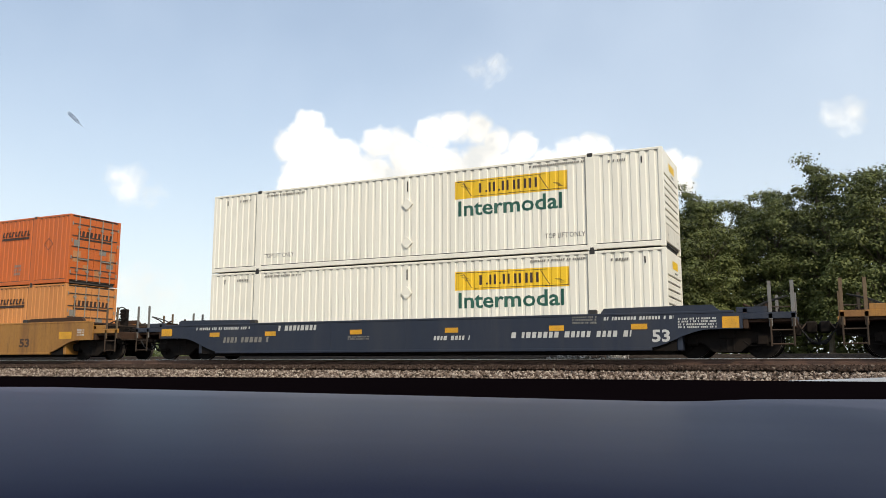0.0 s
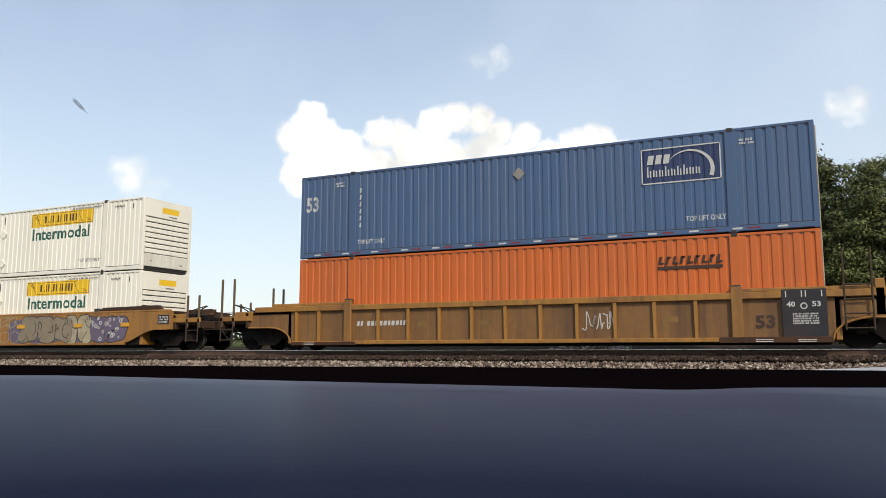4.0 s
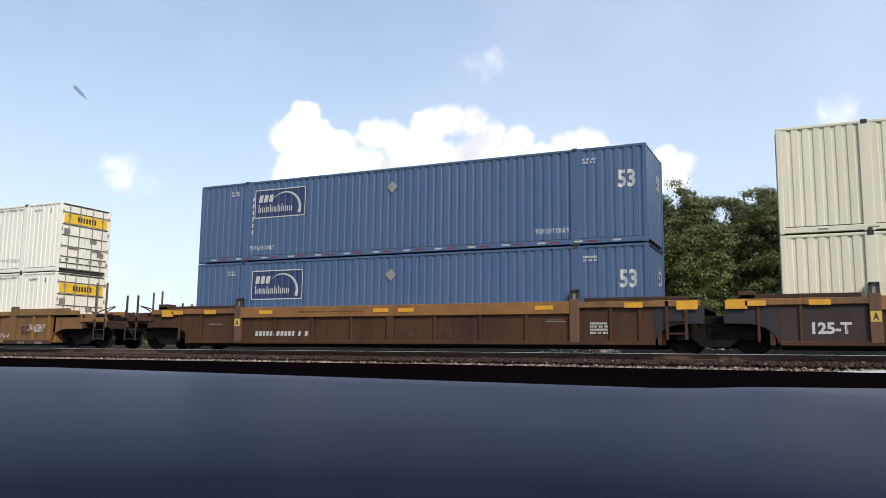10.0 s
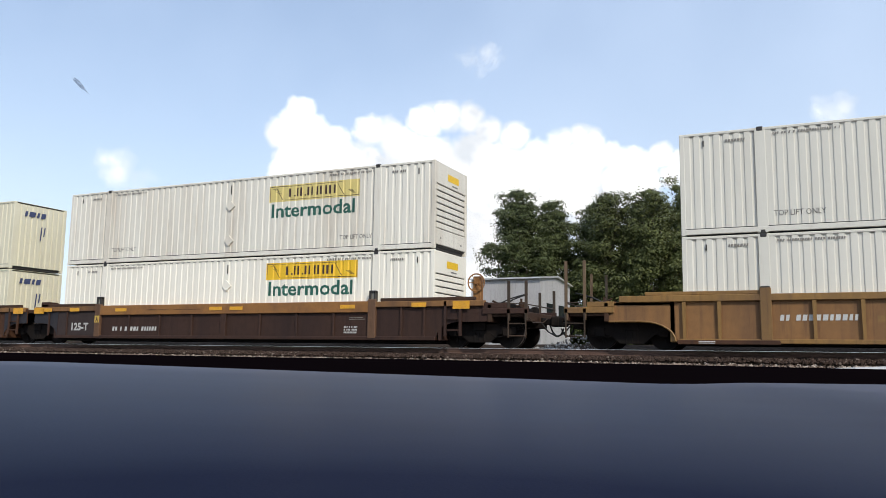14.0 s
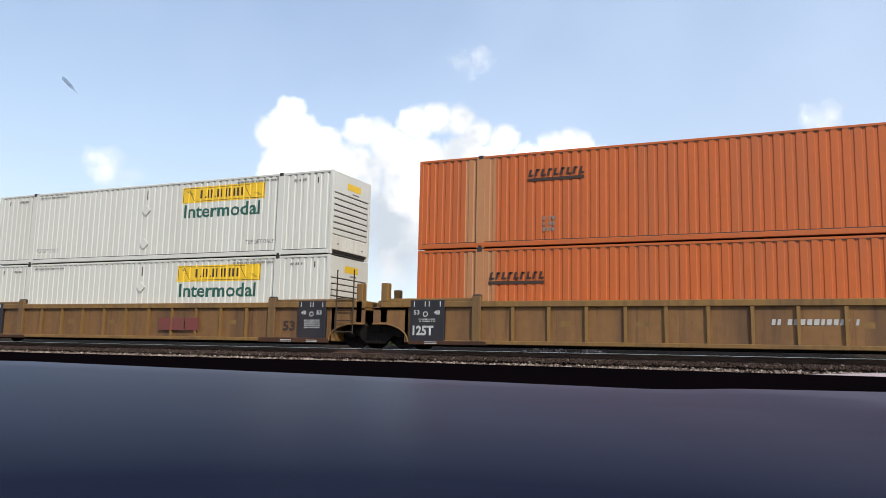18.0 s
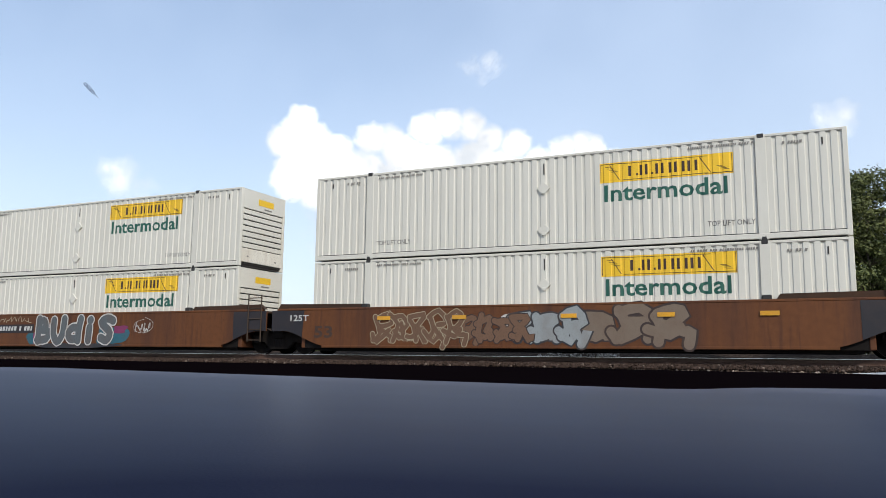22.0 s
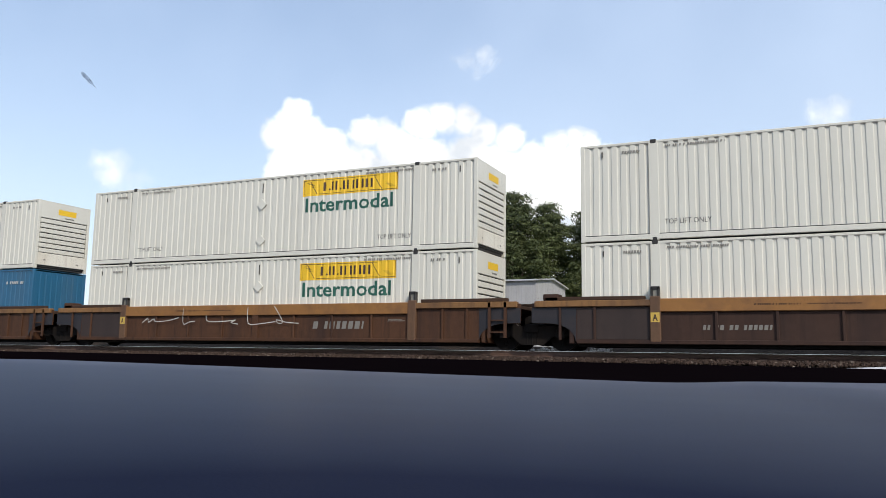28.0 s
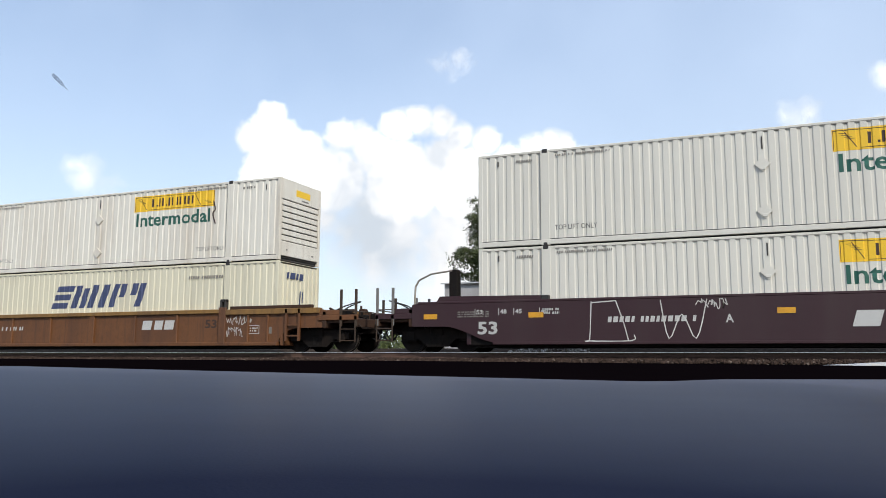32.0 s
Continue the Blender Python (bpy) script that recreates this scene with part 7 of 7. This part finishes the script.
row = [(3, -17.8, 58.6, 0.94), (1, -9.9, 57.5, 0.98), (0, -6.9, 59.2, 0.93), (1, 3.6, 57.8, 1.06), (2, 6.4, 58.6, 0.97), (0, 9.4, 58, 0.96), (1, 12.8, 59, 1.0),
       (0, 16.0, 58, 1.0), (2, 19.5, 58.5, 0.95), (1, 23.0, 59, 0.98), (3, -15.2, 62, 0.95), (1, -11.5, 63, 1.0), (0, -4.6, 63, 0.98), (2, -8.4, 64, 1.0), (1, -1, 63.5, 0.93),
       (0, 3.0, 64, 1.02), (1, 7.6, 63.5, 1.0), (2, 11.5, 64, 1.0), (0, 15.5, 64, 1.02), (1, 20.0, 63, 1.0), (0, 26.5, 60, 1.0), (2, 30, 62, 0.97)]
for k, x, y, s in row:
    ob = copy_thing(kinds[k], Matrix())
    ob.matrix_world = pose(x, y, ground_height(x, y), 0, 0, rnd.uniform(0, 360)) @ Matrix.Diagonal((s, s, s, 1))
# undergrowth closing the row at the ground
rs = np.random.RandomState(5)


def thicket(name, label, n, x0, x1, y0, y1, z0, z1, size, leaf, kind="stuff"):
    c = np.stack([rs.uniform(x0, x1, n), rs.uniform(y0, y1, n), z0 + (z1 - z0) * rs.uniform(0, 1, n) ** 1.5], 1)
    c[:, 2] *= 0.75 + 0.35 * np.sin(c[:, 0] * 0.35) * np.sin(c[:, 0] * 0.13 + 1)
    u = rs.normal(size=(n, 3))
    u /= np.linalg.norm(u, axis=1)[:, None]
    w_ = np.cross(u, rs.normal(size=(n, 3)))
    w_ /= np.linalg.norm(w_, axis=1)[:, None]
    s = rs.uniform(0.5, 1.0, (n, 1)) * size
    v = np.stack([c - u * s, c + w_ * s * 0.6, c + u * s, c - w_ * s * 0.6], 1).reshape(-1, 3)
    me = bpy.data.meshes.new(name)
    me.from_pydata(v, [], np.arange(4 * n).reshape(-1, 4))
    me.materials.append(M[leaf])
    tagged(new(name, me), label, "undergrowth", kind=kind)


thicket("undergrowth", "dark green undergrowth below the trees", 26000, -21, 34, 59, 66, 0.0, 5.5, 0.26, "leaf")
thicket("distant_woods", "far low line of green woods on the horizon", 26000, -420, -30, 170, 230, 0.0, 8.0, 1.0, "leaf_pale")


def shed():
    t = thing("shed", "grey metal shed with a pale low-pitched roof beyond the tracks", "shed", m=pose(-14.9, 43.5, 0.1, 0, 0, 0))
    hx, hy, z1, z2 = 2.0, 2.9, 3.78, 4.06
    wall = Geo()
    wall.plate([(-hx, 0), (hx, 0), (hx, z1), (-hx, z1)], -hy, -hy + 0.1)
    part("wall", wall, "shed_wall", t)
    part("wall", Geo().plate([(-hx, 0), (hx, 0), (hx, z1), (-hx, z1)], hy - 0.1, hy), "shed_wall", t)
    for x in (-hx, hx - 0.1):
        g = Geo().hull([(x, -hy + 0.1, 0), (x, hy - 0.1, 0), (x, hy - 0.1, z1), (x, 0, z2), (x, -hy + 0.1, z1)],
                       [(x + 0.1, -hy + 0.1, 0), (x + 0.1, hy - 0.1, 0), (x + 0.1, hy - 0.1, z1), (x + 0.1, 0, z2), (x + 0.1, -hy + 0.1, z1)])
        part("gable", g, "shed_wall", t)
    for s in (-1, 1):
        g = Geo().hull([(-hx - 0.15, s * (hy + 0.2), z1 - 0.03), (hx + 0.15, s * (hy + 0.2), z1 - 0.03), (hx + 0.15, 0, z2), (-hx - 0.15, 0, z2)],
                       [(-hx - 0.15, s * (hy + 0.2), z1 + 0.05), (hx + 0.15, s * (hy + 0.2), z1 + 0.05), (hx + 0.15, 0, z2 + 0.08), (-hx - 0.15, 0, z2 + 0.08)])
        part("roof", g, "shed_roof", t)
    part("door", Geo().box(-0.9, 0.9, -hy - 0.03, -hy, 0.0, 2.4, 0.01), "shed_roof", t)
    ribs = Geo()
    x = -hx + 0.2
    while x < hx - 0.1:
        ribs.box(x, x + 0.05, -hy - 0.015, -hy, 0.0, z1 - 0.05)
        x += 0.3
    part("siding_ribs", ribs, "shed_wall", t)
    g = Geo().box(hx, hx + 0.03, -1.8, -0.6, 1.6, 2.5).box(hx, hx + 0.03, 0.5, 1.7, 1.6, 2.5)
    part("window", g, "glass_dark", t)


shed()


def signal_mast(x, y, h):
    t = thing("signal_mast", "grey railway signal mast with a dark hooded head", "railway signal", m=pose(x, y, ground_height(x, y)))
    part("mast", Geo().rod((0, 0, 0), (0, 0, h), 0.12, 8, 0.09), "lock", t)
    part("signal_head", Geo().box(-0.6, 0.6, -0.2, 0.15, h - 1.0, h + 0.9, 0.1).box(-0.35, 0.35, -0.55, -0.2, h + 0.3, h + 0.42).box(-0.35, 0.35, -0.55, -0.2, h - 0.4, h - 0.28), "lamp_red", t)
    part("platform", Geo().box(-0.7, 0.7, -0.7, 0.5, h - 2.4, h - 2.3).rod((-0.7, -0.7, h - 2.3), (-0.7, -0.7, h - 1.3), 0.05, 6).rod((0.7, -0.7, h - 2.3), (0.7, -0.7, h - 1.3), 0.05, 6).rod((-0.7, -0.7, h - 1.3), (0.7, -0.7, h - 1.3), 0.05, 6), "lock", t)


signal_mast(-98.0, 80.0, 7.4)


def bare_tree(x, y, h, seed):
    rnd = random.Random(seed)
    t = thing("bare_tree", "thin grey tree with sparse bare branches", "tree", m=pose(x, y, ground_height(x, y)))
    g = Geo()
    def grow(p, d, length, r, depth):
        q = p + d * length
        g.rod(p, q, r, 5, r * 0.65)
        if depth:
            for _ in range(3):
                e = (d + Vector((rnd.gauss(0, 0.45), rnd.gauss(0, 0.45), rnd.gauss(0.1, 0.25)))).normalized()
                grow(q, e, length * rnd.uniform(0.6, 0.82), r * 0.62, depth - 1)
    grow(Vector((0, 0, -0.2)), Vector((0, 0, 1)), h * 0.3, h * 0.022, 5)
    part("branches", g, "bark", t)


bare_tree(-107.0, 80.0, 11.5, 8)


# ---------------------------------------------------------------- the parked car that holds the camera
def car_interior():
    """Dashboard, cowl, bonnet and windscreen of the parked car; local y points ahead."""
    m = pose(0, 0, EYE[2], 0, 0, 24.7)
    c = thing("parked_car", "white parked car with slate dashboard seen from inside", "car", m=m)

    def surf(nx, ny, fn, name, material, label="", thick=0.01):
        v, f = [], []
        for s in (0, 1):
            for j in range(ny + 1):
                for i in range(nx + 1):
                    x, y, z = fn(i / nx, j / ny)
                    v.append((x, y, z - s * thick))
        n = nx + 1
        off = n * (ny + 1)
        for j in range(ny):
            for i in range(nx):
                a = j * n + i
                f.append((a, a + 1, a + n + 1, a + n))
                f.append((off + a + n, off + a + n + 1, off + a + 1, off + a))
        edge = [i for i in range(n)] + [j * n + nx for j in range(1, ny + 1)] + [ny * n + i for i in range(nx - 1, -1, -1)] + [j * n for j in range(ny - 1, 0, -1)]
        for a, b in zip(edge, edge[1:] + edge[:1]):
            f.append((b, a, a + off, b + off))
        me = bpy.data.meshes.new(name)
        me.from_pydata(v, [], f)
        me.materials.append(M[material])
        me.shade_smooth()
        return part(name, me, material, c, label)

    def far_z(x):
        s = min(max((x - 0.22) / 0.12, 0.0), 1.0)
        return -0.0180 - 0.0225 * min(max(x + 0.32, -0.1), 0.6) + 0.0035 * s * s * (3 - 2 * s)

    def dash(u, v):
        x = -0.85 + 1.7 * u
        y = 0.10 + 0.80 * v
        near, far = -0.064, far_z(x)
        z = far + (near - far) * (1 - v) ** 2
        z -= 0.016 * max(0.0, (v - 0.93) / 0.07) ** 2
        return x, y, z

    surf(110, 32, dash, "dashboard", "dash", "slate blue vinyl dashboard top", 0.05)
    # thin lip along part of the strip's far edge
    lip = Geo().pipe([(-0.5 + 0.05 * k, 0.9, far_z(-0.5 + 0.05 * k) - 0.012) for k in range(16)], 0.0016, 6)
    part("edge_lip", lip, "dash", c)

    def strip(u, v):
        x = -1.0 + 2.0 * u
        y = 0.885 + 0.22 * v
        top = -0.0105 - 0.008 * max(0.0, x + 0.05) + 0.004 * max(0.0, -x - 0.2)
        z = far_z(x) - 0.012 + (top - far_z(x) + 0.012) * min(1, v * 1.25)
        return x, y, z

    surf(30, 6, strip, "cowl_strip", "cowl", "black plastic cowl below the windscreen", 0.05)

    def bonnet(u, v):
        x = -0.85 + 1.75 * u
        y = 1.12 + 0.85 * v
        s = min(max((x - 0.33) / 0.5, 0.0), 1.0)
        z = -0.104 + 0.088 * s * s * (3 - 2 * s) - 0.03 * (v - 0.45)
        return x, y, z

    surf(24, 10, bonnet, "bonnet", "hood", "white painted bonnet", 0.02)
    # lower body, so that the car stands on the road
    part("body", Geo().box(-0.88, 0.88, -2.3, 1.95, -0.95, -0.22, 0.12), "hood", c)
    part("cabin_floor", Geo().box(-0.8, 0.8, -2.2, 0.9, -0.22, -0.2), "cowl", c)
    # roof, doors and back close the cabin round the camera
    part("roof", Geo().hull([(-0.66, 0.10, 0.505), (0.66, 0.10, 0.505), (0.66, -1.5, 0.52), (-0.66, -1.5, 0.52)],
                            [(-0.62, 0.08, 0.56), (0.62, 0.08, 0.56), (0.60, -1.5, 0.58), (-0.60, -1.5, 0.58)]), "headliner", c, "grey headliner under a white roof")
    part("back_seat", Geo().box(-0.66, 0.66, -1.55, -1.3, -0.25, 0.30, 0.06), "seat_cloth", c)
    for s in (-1, 1):
        d = part("door", Geo().box(min(s * 0.80, s * 0.86), max(s * 0.80, s * 0.86), -1.4, 0.72, -0.55, -0.03, 0.02), "hood", c)
        part("door_trim", Geo().box(min(s * 0.76, s * 0.80), max(s * 0.76, s * 0.80), -1.35, 0.68, -0.5, -0.04, 0.01), "seat_cloth", d)
        part("door_pillar", Geo().hull([(s * 0.80, -0.55, -0.03), (s * 0.80, -0.42, -0.03), (s * 0.86, -0.42, -0.03), (s * 0.86, -0.55, -0.03)],
                                       [(s * 0.64, -0.55, 0.53), (s * 0.64, -0.45, 0.53), (s * 0.68, -0.45, 0.53), (s * 0.68, -0.55, 0.53)]), "headliner", c)
    for x in (-0.8, 0.8):
        for y in (-1.6, 1.25):
            wz = -1.204 + 0.33
            r = part("wheel", Geo().rod((x - 0.1, y, wz), (x + 0.1, y, wz), 0.22, 20), "lock", c)
            part("tyre", Geo().torus((x, y, wz), 0.25, 0.085, "x", 20), "rubber", r)
    # windscreen
    g = bpy.data.materials.new("windscreen_glass")
    g.use_nodes = True
    q = Nodes(g.node_tree)
    tr = q.add("ShaderNodeBsdfTransparent", {"Color": (0.97, 0.985, 0.98, 1)})
    gl = q.add("ShaderNodeBsdfGlossy", {"Roughness": 0.02})
    mx = q.add("ShaderNodeMixShader", {0: 0.02, 1: tr.outputs[0], 2: gl.outputs[0]})
    g.node_tree.links.new(mx.outputs[0], g.node_tree.nodes["Material Output"].inputs["Surface"])
    M["screen"] = g
    ws = part("windscreen", Geo().poly([(-0.8, 1.08, -0.02), (0.8, 1.08, -0.02), (0.66, 0.12, 0.50), (-0.66, 0.12, 0.50)]), "screen", c, "clear windscreen")
    ws.visible_shadow = False
    return c


car = car_interior()


def smear(az, el, dist, length, width, lean, label):
    """Dirt smear on the glass, turned to face the driver."""
    eye = Vector(EYE)
    p = eye + Vector(heading(az, el)) * dist
    m = look(p, eye) @ pose(0, 0, 0, 0, 0, lean)
    rnd = random.Random(3)
    g = Geo()
    n = 14
    top = []
    for k in range(n):
        a = 2 * math.pi * k / n
        wob = 1 + rnd.uniform(-0.2, 0.2)
        taper = 1 + 0.55 * math.cos(a)
        top.append((length / 2 * math.cos(a) * wob, width / 2 * math.sin(a) * wob * taper, 0))
    g.hull([(x, y, -0.0004) for x, y, z in top], top)
    ob = part("smear", g, "smudge", None)
    ob.matrix_world = m
    tagged(ob, label, "dirt smear")


smear(-50.22, 16.98, 0.5, 0.0115, 0.0019, 43, "small grey dirt smear on the windscreen glass")


# ---------------------------------------------------------------- motion
def motions():
    """Everything on the train glides along the track together."""
    for ob, x, y, z in MOVING:
        walk(ob, [(t, pose(x - s, y, z)) for t, s in TRAIN_WAY])
    # wheels roll without slipping
    ts = [k / FPS for k in range(int(32 * FPS) + 1)]
    turn = -np.degrees(np.interp(ts, [t for t, s in TRAIN_WAY], [s for t, s in TRAIN_WAY]) / 0.455)
    for w_ in WHEELS:
        at = w_.location.copy()
        walk(w_, [(t, pose(*at, 0, a, 0)) for t, a in zip(ts, turn)])


motions()
